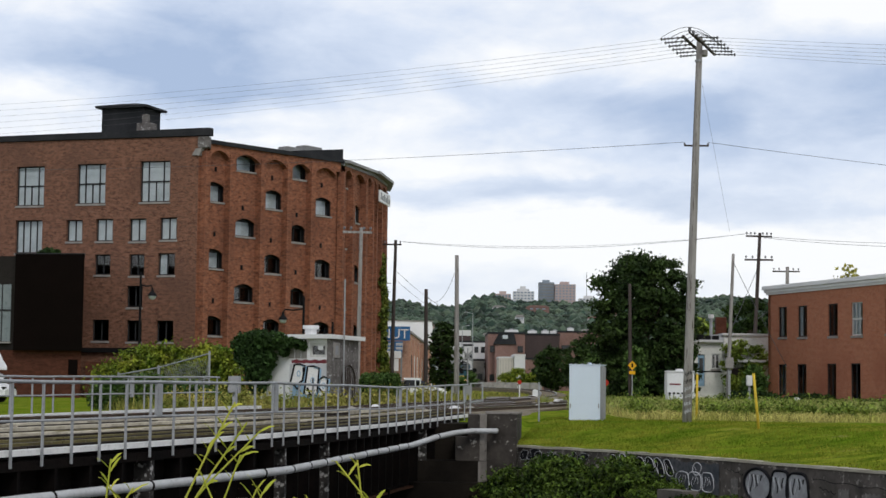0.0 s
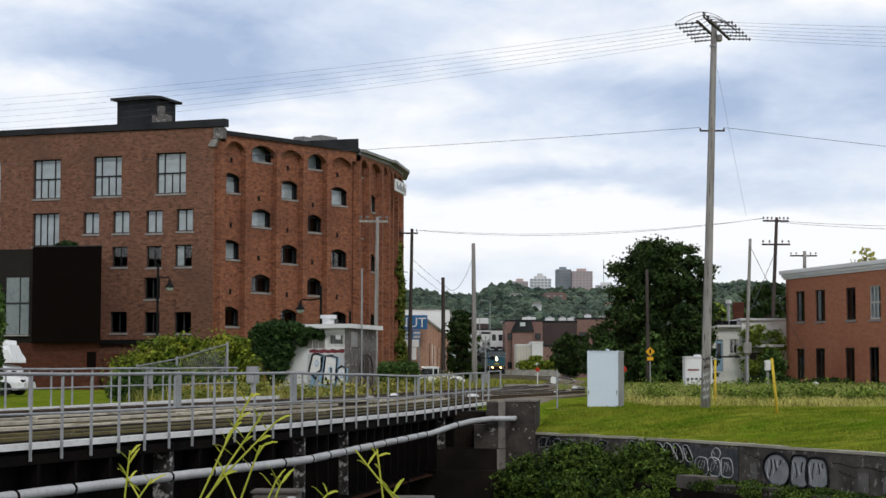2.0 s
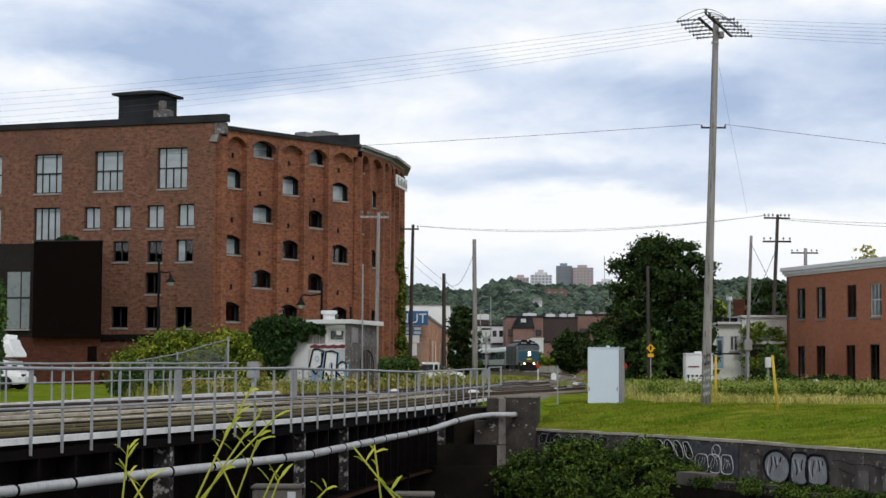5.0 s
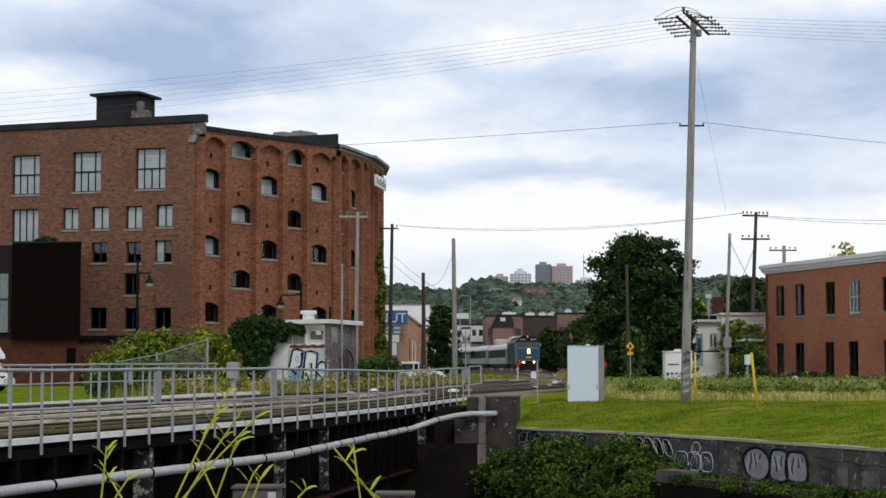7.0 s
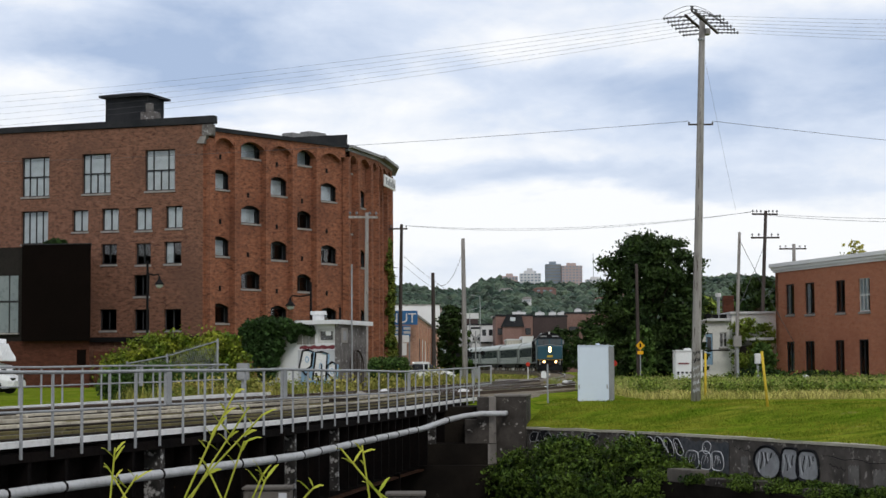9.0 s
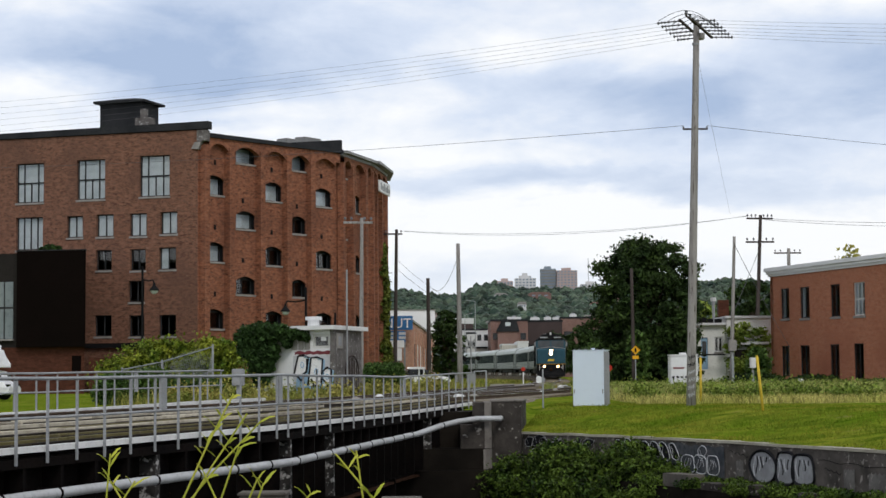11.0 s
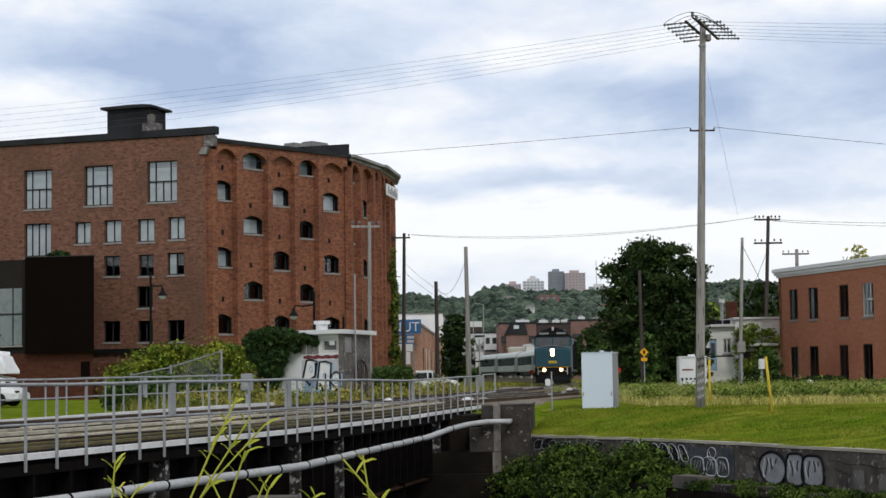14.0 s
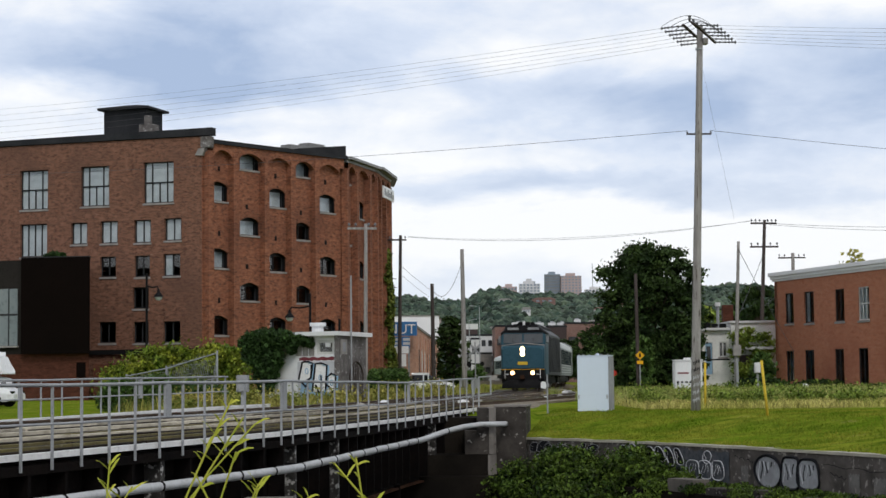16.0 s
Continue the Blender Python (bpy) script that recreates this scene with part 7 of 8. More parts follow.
bush("side_tree_branch", [(-17.7, 71, 3.2, 0.55, 0.8, 1.6), (-17.6, 71, 1.4, 0.4, 0.8, 1.3), (-18.0, 71, 4.6, 0.5, 0.6, 0.8)], 4000, 0.16, "leaf_bush", 26, "leafy branch reaching in beside the lawn")


bush("roof_shrub", [(-24.75, 118.2, 9.32, 0.42, 0.3, 0.26), (-24.2, 118.1, 9.28, 0.3, 0.3, 0.2), (-25.2, 118.3, 9.26, 0.25, 0.3, 0.18)], 900, 0.12, "leaf_dark", 27, "dark green shrub growing on the annexe roof")


def build_creeper():
    """Creeper that hangs on the mill's end."""
    ob = thing("wall_creeper", pose(-4.35, 148.8, 0.2), "yellow-green creeper climbing the mill's end wall", "climbing plant")
    lobes = [(0.0 + 0.1 * math.sin(k), -0.6 + 0.3 * math.sin(k * 1.7), 0.6 + 0.85 * k, 0.62 - 0.03 * k, 1.0, 0.7) for k in range(13)]
    leaves("foliage", lobes, 7500, 0.24, "vine", 31, ob, shell=0.2)
    part("stem", tube(bmesh.new(), ((0, 0, -0.2), (0.1, 0, 4), (0, 0, 9), (0.05, 0, 12)), (0.08, 0.06, 0.04, 0.02), 6), "bark", ob)


build_creeper()


# ---- fence with a sagging top rail, and small yard things ----
def build_fence():
    ob = thing("mesh_fence", pose(0, 0, 0), "wire mesh fence with galvanised posts before the hedge", "fence")
    pts = [Vector((-13.6, 80, 0.1)), Vector((-11.6, 78, 0.1)), Vector((-9.3, 76.5, 0.1))]
    tops = [1.45, 1.75, 2.35]
    for p, h in zip(pts, tops):
        part("post", tube(bmesh.new(), (p, p + Vector((0, 0, h))), 0.045, 8), "galv", ob)
    part("top_wire", tube(bmesh.new(), [p + Vector((0, 0, h - 0.1)) for p, h in zip(pts, tops)], 0.03, 6), "galv", ob)
    part("low_wire", tube(bmesh.new(), [p + Vector((0, 0, h - 1.1)) for p, h in zip(pts, tops)], 0.02, 6), "galv", ob)
    bm = bmesh.new()
    for a, b, ha, hb in zip(pts, pts[1:], tops, tops[1:]):
        for k in range(26):
            q = k / 26
            lo, hi = a.lerp(b, q), a.lerp(b, min(q + 0.22, 1))
            tube(bm, (lo, hi + Vector((0, 0, ha + (hb - ha) * q - 0.12))), 0.006, 3, False)
            lo, hi = a.lerp(b, q), a.lerp(b, max(q - 0.22, 0))
            tube(bm, (lo, hi + Vector((0, 0, ha + (hb - ha) * q - 0.12))), 0.006, 3, False)
    part("mesh", bm, "galv", ob, "slack wire mesh")


build_fence()


def build_meter_box(x, y, z, w, h, label, mat="grey", low=None):
    low = 0.5 * h if low is None else low
    ob = thing("equipment_box", pose(x, y, z), label, "equipment box")
    part("case", boxed(-w / 2, w / 2, -0.2, 0.2, low, low + h, bevel=0.02), mat, ob)
    part("door", boxed(-w / 2 + 0.04, w / 2 - 0.04, -0.215, -0.202, low + 0.05 * h, low + 0.95 * h), mat, ob)
    part("leg", boxed(-0.06, 0.06, -0.06, 0.06, -0.3, low), "galv", ob)


build_meter_box(-7.12, 66.0, 0.5, 0.42, 0.6, "grey equipment box at the railing's end")
build_meter_box(16.12, 102.8, 0.3, 0.42, 0.6, "pale meter box on the leaning pole", "stone", 2.0)
build_meter_box(17.42, 104.0, 0.2, 0.3, 0.58, "small white box on a post in the weeds", "white", 1.16)


def build_shed_box():
    ob = thing("storage_crate", pose(13.2, 101.5, 0.1), "white storage crate with a scrawled side in the weeds", "container")
    part("body", boxed(-0.74, 0.74, -0.6, 0.6, 0.2, 1.95, bevel=0.05), "white", ob)
    part("lid", prism(bmesh.new(), ((-0.76, -0.62), (0.76, -0.62), (0.76, 0.62), (-0.76, 0.62)), 1.954, 2.02), "white", ob)
    part("lid_knob", tube(bmesh.new(), ((0, 0, 2.0), (0, 0, 2.12)), 0.2, 12), "white", ob)
    for k in range(6):
        part("scrawl_bar", boxed(-0.66 + 0.23 * k, -0.53 + 0.23 * k, -0.62, -0.602, 0.75, 0.85), "ink", ob)
    part("scrawl_bar", boxed(-0.6, 0.0, -0.62, -0.602, 1.25, 1.33), "spray_red", ob)
    part("base", boxed(-0.66, 0.66, -0.5, 0.5, -0.2, 0.2), "grey", ob)


build_shed_box()


def build_warning_sign():
    ob = thing("warning_sign", pose(11.5, 109.7, 0.1), "yellow diamond warning sign over a small plate", "road sign")
    r = 0.27
    part("diamond", slab(bmesh.new(), ((0, 2.38 - r), (r, 2.38), (0, 2.38 + r), (-r, 2.38)), -0.02, 0.02), "sign_yellow", ob, "yellow diamond board")
    part("plate", boxed(-0.18, 0.18, -0.02, 0.02, 1.86, 2.06), "sign_yellow", ob, "small yellow plate")
    part("symbol", boxed(-0.05, 0.05, -0.035, -0.021, 2.28, 2.5), "black", ob, "plain dark symbol")
    part("post", boxed(-0.03, 0.03, 0.021, 0.06, -0.1, 2.6), "galv", ob)


build_warning_sign()


def build_crossing():
    """Level crossing mast with a cross and flashing lamp units, seen from behind."""
    for x, y in ((2.75, 165.0), (1.9, 185.0)):
        ob = thing("crossing_signal", pose(x, y, 0.1), "level crossing mast with crossbuck and lamp units", "railway signal", "crossing signals")
        part("mast", tube(bmesh.new(), ((0, 0, 0), (0, 0, 4.4)), 0.06, 8), "galv", ob)
        for a in (-0.8, 0.8):
            part("crossbuck", boxed(-0.6, 0.6, -0.02, 0.02, -0.09, 0.09), "grey", ob, "", Matrix.Translation((0, -0.08 - 0.03 * a, 3.7)) @ Matrix.Rotation(a, 4, "Y"))
        part("lamp_bar", boxed(-0.75, 0.75, -0.05, 0.05, 2.4, 2.5), "black", ob)
        for s in (-0.6, 0.6):
            part("lamp", tube(bmesh.new(), ((s, -0.15, 2.45), (s, 0.15, 2.45)), 0.2, 14), "black", ob)
        part("case", boxed(-0.4, 0.4, -0.3, 0.3, 0, 1.1, bevel=0.03), "grey", ob)


build_crossing()


def build_cottage():
    """A pale house in three steps: a porch, a low middle and a taller clapboard end, overgrown with vines."""
    ob = thing("weatherboard_house", pose(0, 124, 0), "worn white weatherboard house half hidden by vines", "house")
    face = Matrix.Translation((17.1, 0, 0))
    holes = [(0.25, 0.72, 1.35, 3.45, 0), (1.15, 1.7, 2.5, 3.5, 0)]
    part("middle_wall", pierced(bmesh.new(), 0, 1.9, -0.2, 4.25, holes, 0.2), "house_white", ob, "pale painted wall", face)
    door = part("door", boxed(0.27, 0.70, 0.08, 0.13, -0.1, 3.4), "spray_blue", ob, "faded blue-grey door", face)
    part("door_pane", boxed(0.35, 0.62, 0.06, 0.078, 2.2, 3.2), "glass_dark", door)
    window(ob, face, 1.15, 1.7, 2.5, 3.5, 0, 0.06, (1, 0), 0, "frame_white")
    part("middle_body", boxed(0.02, 1.9, 0.4, 6.5, -0.2, 4.2), "inside", ob, "", face)
    part("middle_roof", boxed(-0.15, 1.88, -0.35, 6.6, 4.25, 4.42, bevel=0.02), "far_white", ob, "flat pale roof edge", face)
    for u, w_ in ((0.1, 0.55), (0.75, 0.35), (1.25, 0.4)):
        part("roof_box", boxed(u, u + w_, -0.1, 0.5, 4.423, 4.6 + 0.25 * w_), "black", ob, "dark clutter on the roof edge", face)
    # clapboard end
    end = Matrix.Translation((19.02, -0.3, 0))
    part("end_wall", boxed(0, 3.15, 0.02, 6.5, -0.2, 4.7), "house_white", ob, "clapboard end of the house", end)
    for k in range(23):
        z = 0.1 + 0.2 * k
        board = bmesh.new()
        slab(board, ((0, z), (3.15, z), (3.15, z + 0.19), (0, z + 0.19)), -0.035 - 0.012 * (k % 2), 0.016)
        part("weatherboard", board, "house_white", ob, "", end)
    part("end_roof", boxed(-0.12, 3.3, -0.2, 6.6, 4.703, 4.86, bevel=0.02), "far_white", ob, "white roof edge", end)
    # a thin dark plate laid on the boards
    part("end_recess", boxed(0.5, 1.4, -0.075, -0.05, 0.4, 2.6), "dark_wall", ob, "dark flat patch behind the vines", end)
    part("awning", boxed(0.75, 2.6, -1.2, -0.05, 2.95, 3.12), "far_white", ob, "pale awning", end)
    part("chimney", boxed(-0.2, 0.5, 2.0, 2.6, 4.86, 6.0), "brick_dark", ob, "brown chimney", end)
    part("flue", tube(bmesh.new(), ((1.3, 1.2, 4.4), (1.3, 1.2, 5.9)), 0.11, 10), "galv", ob, "metal flue", face)
    part("flue_cap", tube(bmesh.new(), ((1.3, 1.2, 5.9), (1.3, 1.2, 6.15)), 0.2, 10), "far_white", ob, "pale flue cap", face)
    # porch
    part("porch_roof", boxed(15.5, 17.05, -0.6, 2.2, 3.95, 4.08), "far_white", ob, "thin pale porch roof")
    for x in (15.62, 16.85):
        part("porch_post", boxed(x, x + 0.14, -0.5, -0.36, -0.2, 3.95), "beige", ob)
    part("porch_wall", boxed(15.7, 16.3, 0.6, 0.75, -0.2, 3.95), "beige", ob, "cream porch wall")
    part("porch_back", boxed(15.6, 17.05, 1.8, 2.0, -0.2, 3.95), "dark_wall", ob)
    part("porch_rail", boxed(15.62, 18.8, -1.1, -1.0, 2.25, 2.35), "black", ob, "dark handrail")
    part("porch_stove", tube(bmesh.new(), ((15.9, 0.2, 4.08), (15.9, 0.2, 4.9)), 0.13, 10), "rust", ob, "rusty porch stovepipe")
    leaves("vine", clumps([(19.3, -1.0, 2.4, 0.5, 0.4, 1.7), (20.0, -1.1, 2.6, 0.7, 0.5, 1.5), (20.7, -1.1, 1.6, 0.7, 0.5, 1.2), (21.2, -1.0, 3.0, 0.5, 0.4, 1.0), (19.7, -1.0, 4.0, 0.5, 0.4, 0.5), (20.9, -1.1, 0.8, 0.9, 0.6, 0.8)], 14, 0.26, 81), 9000, 0.15, "leaf_light", 82, ob, "tangled light green vines", soft=0.8)


build_cottage()


def build_hydrant():
    ob = thing("fire_hydrant", pose(19.85, 103.0, -0.02), "small white and black hydrant before the brick office", "hydrant")
    part("barrel", tube(bmesh.new(), ((0, 0, -0.3), (0, 0, 0.55)), 0.16, 12), "white", ob)
    part("bonnet", tube(bmesh.new(), ((0, 0, 0.55), (0, 0, 0.7), (0, 0, 0.78)), (0.22, 0.2, 0.05), 12), "white", ob)
    part("outlet", tube(bmesh.new(), ((0.1, 0, 0.4), (0.4, -0.1, 0.4)), 0.13, 10), "black", ob)


build_hydrant()


# ---- the town behind ----
def block(name, x0, x1, y, deep, z1, mat, label, rows=0, cols=0, wmat="glass_dark", z0=0.0, wz=(1.0, 1.4), roof="roof_dark", parapet=0.4):
    ob = thing(name, pose(x0, y, 0.2), label, "building")
    w = x1 - x0
    part("wall_block", boxed(0, w, 0, deep, z0 - 0.5, z1), mat, ob)
    part("roof", boxed(-0.1, w + 0.1, -0.1, deep + 0.1, z1 + 0.003, z1 + parapet), roof, ob)
    for r in range(rows):
        for c in range(cols):
            px = w * (c + 0.5) / cols
            pz = z0 + (z1 - z0) * (r + 0.35) / rows
            ww = w / cols * 0.3
            win = part("window", boxed(px - ww, px + ww, -0.05, -0.004, pz, pz + wz[1]), "frame_dark" if wmat != "far_white" else "far_white", ob)
            part("pane", boxed(px - ww + 0.08, px + ww - 0.08, -0.07, -0.052, pz + 0.08, pz + wz[1] - 0.08), "glass_dark", win)
    return ob


block("brick_block", 11.0, 18.9, 400, 25, 12.2, "brick_far", "pinkish brown brick block with a dark roof", 2, 4)
b = block("dark_block", 18.95, 26.3, 400, 20, 12.0, "dark_wall", "dark charcoal flat-roofed town block", 0, 0)
block("brick_block", 26.4, 36, 405, 20, 12.8, "brick_far", "brown brick block behind the maple", 2, 3)
o = thing("gabled_roof", pose(12.4, 397.5, 0.2), "dark sloping roof with a skylight on a brick front", "building")
part("front", boxed(0, 4.2, 0, 2.4, -0.3, 9.9), "brick_far", o, "orange-brown brick front")
part("slope", slab(bmesh.new(), ((-0.4, 9.9), (4.6, 9.9), (4.0, 12.4), (0.9, 12.4)), -0.3, 2.4), "roof_dark", o, "dark sloping roof")
part("skylight", boxed(1.6, 2.7, -0.36, -0.31, 11.1, 11.9), "blind", o, "bright skylight")
w1 = block("beige_shed", 12.4, 15.4, 372, 14, 6.6, "beige", "low beige industrial building", 0, 0, roof="far_white", parapet=0.3)
w2 = block("beige_shed", 15.45, 17.6, 371, 14, 7.1, "far_white", "taller pale bay of the industrial building", 0, 0, roof="far_white", parapet=0.3)
for k in range(5):
    part("panel_seam", boxed(0.3 + 0.55 * k, 0.36 + 0.55 * k, -0.06, -0.004, 0, 6.4), "stone", w1)
block("brick_block", 17.7, 21.5, 374, 14, 6.4, "brick_far", "low red-brown brick shed", 1, 3)
block("grey_block", 2.3, 11.4, 430, 20, 11.0, "far_white", "grey concrete block with dark window bands", 3, 6)
block("grey_block", 3.5, 10.6, 415, 10, 6.6, "stone", "low grey concrete building", 1, 4)
o = block("stair_tower", 6.0, 8.0, 412, 6, 9.8, "far_white", "white stair tower with a railing", 2, 2)
block("white_roofed_hall", 0.5, 8.5, 470, 25, 13.6, "dark_wall", "dark hall with a white roof", 0, 0, roof="far_white", parapet=1.4)
for i, (x, y, w, h) in enumerate(((15, 412, 3.0, 12.9), (20.0, 410, 2.0, 12.7), (23, 410, 1.6, 12.4), (24.9, 410, 2.2, 12.8), (29, 415, 1.5, 13.2))):
    o = thing("rooftop_unit", pose(x, y, 12.8 if i == 0 else 12.6 if i < 4 else 13.4), "pale rooftop ventilation unit", "ventilation unit", "rooftop units")
    part("case", boxed(0, w, 0, 1.5, -0.02, 0.9, bevel=0.1), "far_white", o)
    part("hood", tube(bmesh.new(), ((w / 2, 0.7, 0.9), (w / 2, 0.7, 1.2)), 0.4, 12), "galv", o)
for i in range(16):
    rng = random.Random(100 + i)
    x = -40 + i * 13 + rng.uniform(-3, 3)
    y = 520 + rng.uniform(0, 160)
    block("town_house", x, x + rng.uniform(8, 16), y, 12, rng.uniform(9, 15), rng.choice(("brick_far", "far_white", "dark_wall", "far_tan")), "distant flat-roofed town house", 3, 4)


# greenery, barrier and tall lamps between the track and the town
build_tree("dark_tree", 18.6, 300, 0.6, 7.4, 3.0, 71, "dark green tree before the town blocks", count=9000, size=0.34, low=0.0)
build_tree("dark_tree", 22.6, 292, 0.6, 8.2, 3.0, 72, "dark green tree before the town blocks", count=9000, size=0.34, low=0.0)
build_tree("dark_tree", 26.5, 300, 0.6, 9.0, 3.2, 73, "dark green tree before the town blocks", count=8000, size=0.36, low=0.0)
bush("pale_thicket", clumps([(13.2, 345, 2.2, 1.4, 1.2, 1.2), (15.2, 345, 2.9, 1.5, 1.2, 1.5), (17.2, 346, 2.4, 1.4, 1.2, 1.3), (18.6, 345, 3.0, 1.2, 1.2, 1.6)], 26, 0.42, 74), 9000, 0.3, "leaf_yellow", 75, "pale yellow-green thicket before the sheds", stems=6, soft=0.8)
bush("town_thicket", clumps([(3.6, 340, 1.9, 1.5, 1.0, 1.2), (5.6, 338, 2.4, 1.6, 1.0, 1.6)], 24, 0.42, 76), 5000, 0.3, "leaf_bush", 77, "green thicket beside the crossing", stems=6, soft=0.8)
barrier = thing("road_barrier", pose(8.0, 335, 0.9), "long pale grey road barrier beyond the track", "barrier")
for k in range(5):
    part("panel", boxed(2.2 * k, 2.2 * k + 2.12, 0, 0.25, -0.9, 1.0, bevel=0.03), "stone", barrier)
for x, y, h, reach in ((6.7, 350, 14.6, -1.2), (4.9, 360, 12.4, 1.0)):
    mast_ = thing("tall_street_lamp", pose(x, y, 0.2), "tall thin grey street lamp in the town", "street lamp", "tall town lamps")
    part("pole", tube(bmesh.new(), ((0, 0, -0.3), (0, 0, h)), (0.11, 0.06), 8), "galv", mast_)
    part("arm", tube(bmesh.new(), ((0, 0, h - 0.1), (reach, 0, h + 0.2)), 0.045, 6), "galv", mast_)
    part("head", boxed(min(reach, reach * 1.5), max(reach, reach * 1.5), -0.12, 0.12, h + 0.13, h + 0.27, bevel=0.03), "galv", mast_)


# ---- the wooded hill with its apartment towers ----
RIDGE = ((-700, 60), (-250, 84), (-60, 94), (-38, 97), (-17, 92), (22, 91), (30, 95), (41, 101), (60, 104), (83, 98), (107, 97), (159, 97), (200, 99), (283, 101), (314, 107), (420, 98), (700, 70), (1200, 40))


def hill_z(x, y):
    top = np.interp(x, [p[0] for p in RIDGE], [p[1] for p in RIDGE]) - 7
    f = min(max((y - 650) / 1400, 0), 1)
    return 1.0 + top * f ** 1.35 * (1.0 if y < 2060 else max(0.2, 1 - (y - 2060) / 900)) + 2.5 * noise.noise((x * 0.02, y * 0.02, 0))


def build_hill():
    v, f = [], []
    xs, ys = np.linspace(-700, 1200, 96).tolist(), np.linspace(620, 2700, 40).tolist()
    for y in ys:
        for x in xs:
            v.append((x, y, hill_z(x, y)))
    n = len(xs)
    for j in range(len(ys) - 1):
        for i in range(n - 1):
            f.append((j * n + i, j * n + i + 1, (j + 1) * n + i + 1, (j + 1) * n + i))
    me = bpy.data.meshes.new("hill")
    me.from_pydata(v, [], f)
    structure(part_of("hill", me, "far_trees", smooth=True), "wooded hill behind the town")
    # crowns of the woods
    rng = np.random.default_rng(77)
    bm = bmesh.new()
    bmesh.ops.create_icosphere(bm, subdivisions=1, radius=1)
    base_v = np.array([t.co[:] for t in bm.verts])
    base_f = np.array([[t.index for t in g.verts] for g in bm.faces])
    bm.free()
    vs, fs, total = [], [], 0
    for k in range(26000):
        y = 660 + 1420 * rng.uniform() ** 0.8
        x = rng.uniform(-0.13, 0.25) * y
        if rng.uniform() < 0.05:
            continue
        r = 1.3 + 3.6 * rng.uniform() ** 1.8
        q = base_v * (1 + 0.35 * rng.normal(size=(len(base_v), 1)).clip(-1.2, 1.2) * 0.6)
        q = q * np.array([r, r, r * rng.uniform(0.7, 1.15)]) + (x, y, hill_z(x, y) + r * 0.4)
        vs.append(q)
        fs.append(base_f + total)
        total += len(base_v)
    me = bpy.data.meshes.new("far_woods")
    me.from_pydata(np.concatenate(vs).tolist(), [], np.concatenate(fs).tolist())
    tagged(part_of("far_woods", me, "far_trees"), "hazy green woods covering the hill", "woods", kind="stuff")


build_hill()


def build_tower(x0, x1, y, z0, z1, mat, rows, cols, label, slabs=False):
    ob = thing("apartment_tower", pose(x0, y, z0), label, "building")
    w, h = x1 - x0, z1 - z0
    part("wall_block", boxed(0, w, 0, 14, -25, h), mat, ob)
    part("roof", boxed(w * 0.25, w * 0.7, 3, 10, h, h + 3), mat, ob)
    for r in range(rows):
        z = h * (r + 0.3) / rows
        if slabs:
            part("balcony_band", boxed(-0.3, w + 0.3, -1.0, -0.01, z, z + h / rows * 0.22), "stone", ob)
            part("window_band", boxed(0.3, w - 0.3, -0.3, -0.02, z + h / rows * 0.36, z + h / rows * 0.75), "far_blue", ob)
            continue
        for c in range(cols):
            x = w * (c + 0.5) / cols
            part("window", boxed(x - w / cols * 0.3, x + w / cols * 0.3, -0.3, -0.02, z, z + h / rows * 0.5), "far_blue", ob)


build_tower(83, 106, 2040, 86, 105.5, "far_white", 6, 6, "white stepped apartment block on the hill")
build_tower(88, 101, 2046, 98, 108.5, "far_white", 3, 4, "upper storeys of the white apartment block")
build_tower(111, 128, 2040, 86, 115.5, "far_blue", 9, 6, "blue-grey banded apartment tower on the hill", True)
build_tower(128.5, 151, 2036, 86, 113.5, "far_tan", 9, 6, "tan brick apartment tower on the hill")
build_tower(64, 81, 2050, 86, 103, "far_tan", 3, 5, "low brick house block on the hill")
build_tower(156, 178, 2050, 90, 99, "far_white", 3, 6, "low pale buildings on the hill")
for i, (x, y, w, d, mat) in enumerate(((52, 1750, 12, 3.5, "far_white"), (86, 1800, 22, 5.5, "brick_far"), (63, 1500, 7, 5.5, "far_white"), (-28, 1450, 26, 5.0, "far_tan"), (104, 1350, 12, 3.5, "far_white"), (150, 1700, 14, 4.5, "far_tan"), (30, 1250, 9, 3.0, "brick_far"), (128, 1580, 10, 4.0, "far_white"))):
    h = hill_z(x, y)
    house = thing("hill_house", pose(x, y, h), "small pale house among the trees of the hill", "house", "houses on the hill")
    part("wall_block", boxed(0, w, 0, 8, -6, d + 1.5), mat, house)
    part("roof", slab(bmesh.new(), ((-0.6, d + 1.5), (w + 0.6, d + 1.5), (w * 0.85, d + 3.4), (w * 0.15, d + 3.4)), -0.6, 8.6), "brick_far" if i % 2 else "stone", house)
    for c in range(3):
        part("window", boxed(w * (0.16 + 0.27 * c), w * (0.30 + 0.27 * c), -0.2, -0.02, d - 0.5, d + 0.9), "far_blue", house)
o = thing("radio_mast", pose(165, 2060, 90), "thin lattice radio mast on the skyline", "mast")
part("mast", tube(bmesh.new(), ((0, 0, 0), (0, 0, 38)), 0.35, 5), "galv", o)


# ---- weeds, grass and the plants in front ----
def scatter(n, seed, x0, x1, y0, y1, test=None):
    rng = np.random.default_rng(seed)
    out_ = []
    while len(out_) < n:
        x, y = rng.uniform(x0, x1), rng.uniform(y0, y1)
        if test is None or test(x, y, rng):
            out_.append((x, y))
    return out_


def clear_of_tracks(x, y, rng):
    xm = np.interp(y, track_y, track_x)
    xb = np.interp(y, branch_y, branch_x) if 66 < y < 220 else 1e9
    return abs(x - xm) > 2.0 and abs(x - xb) > 1.8


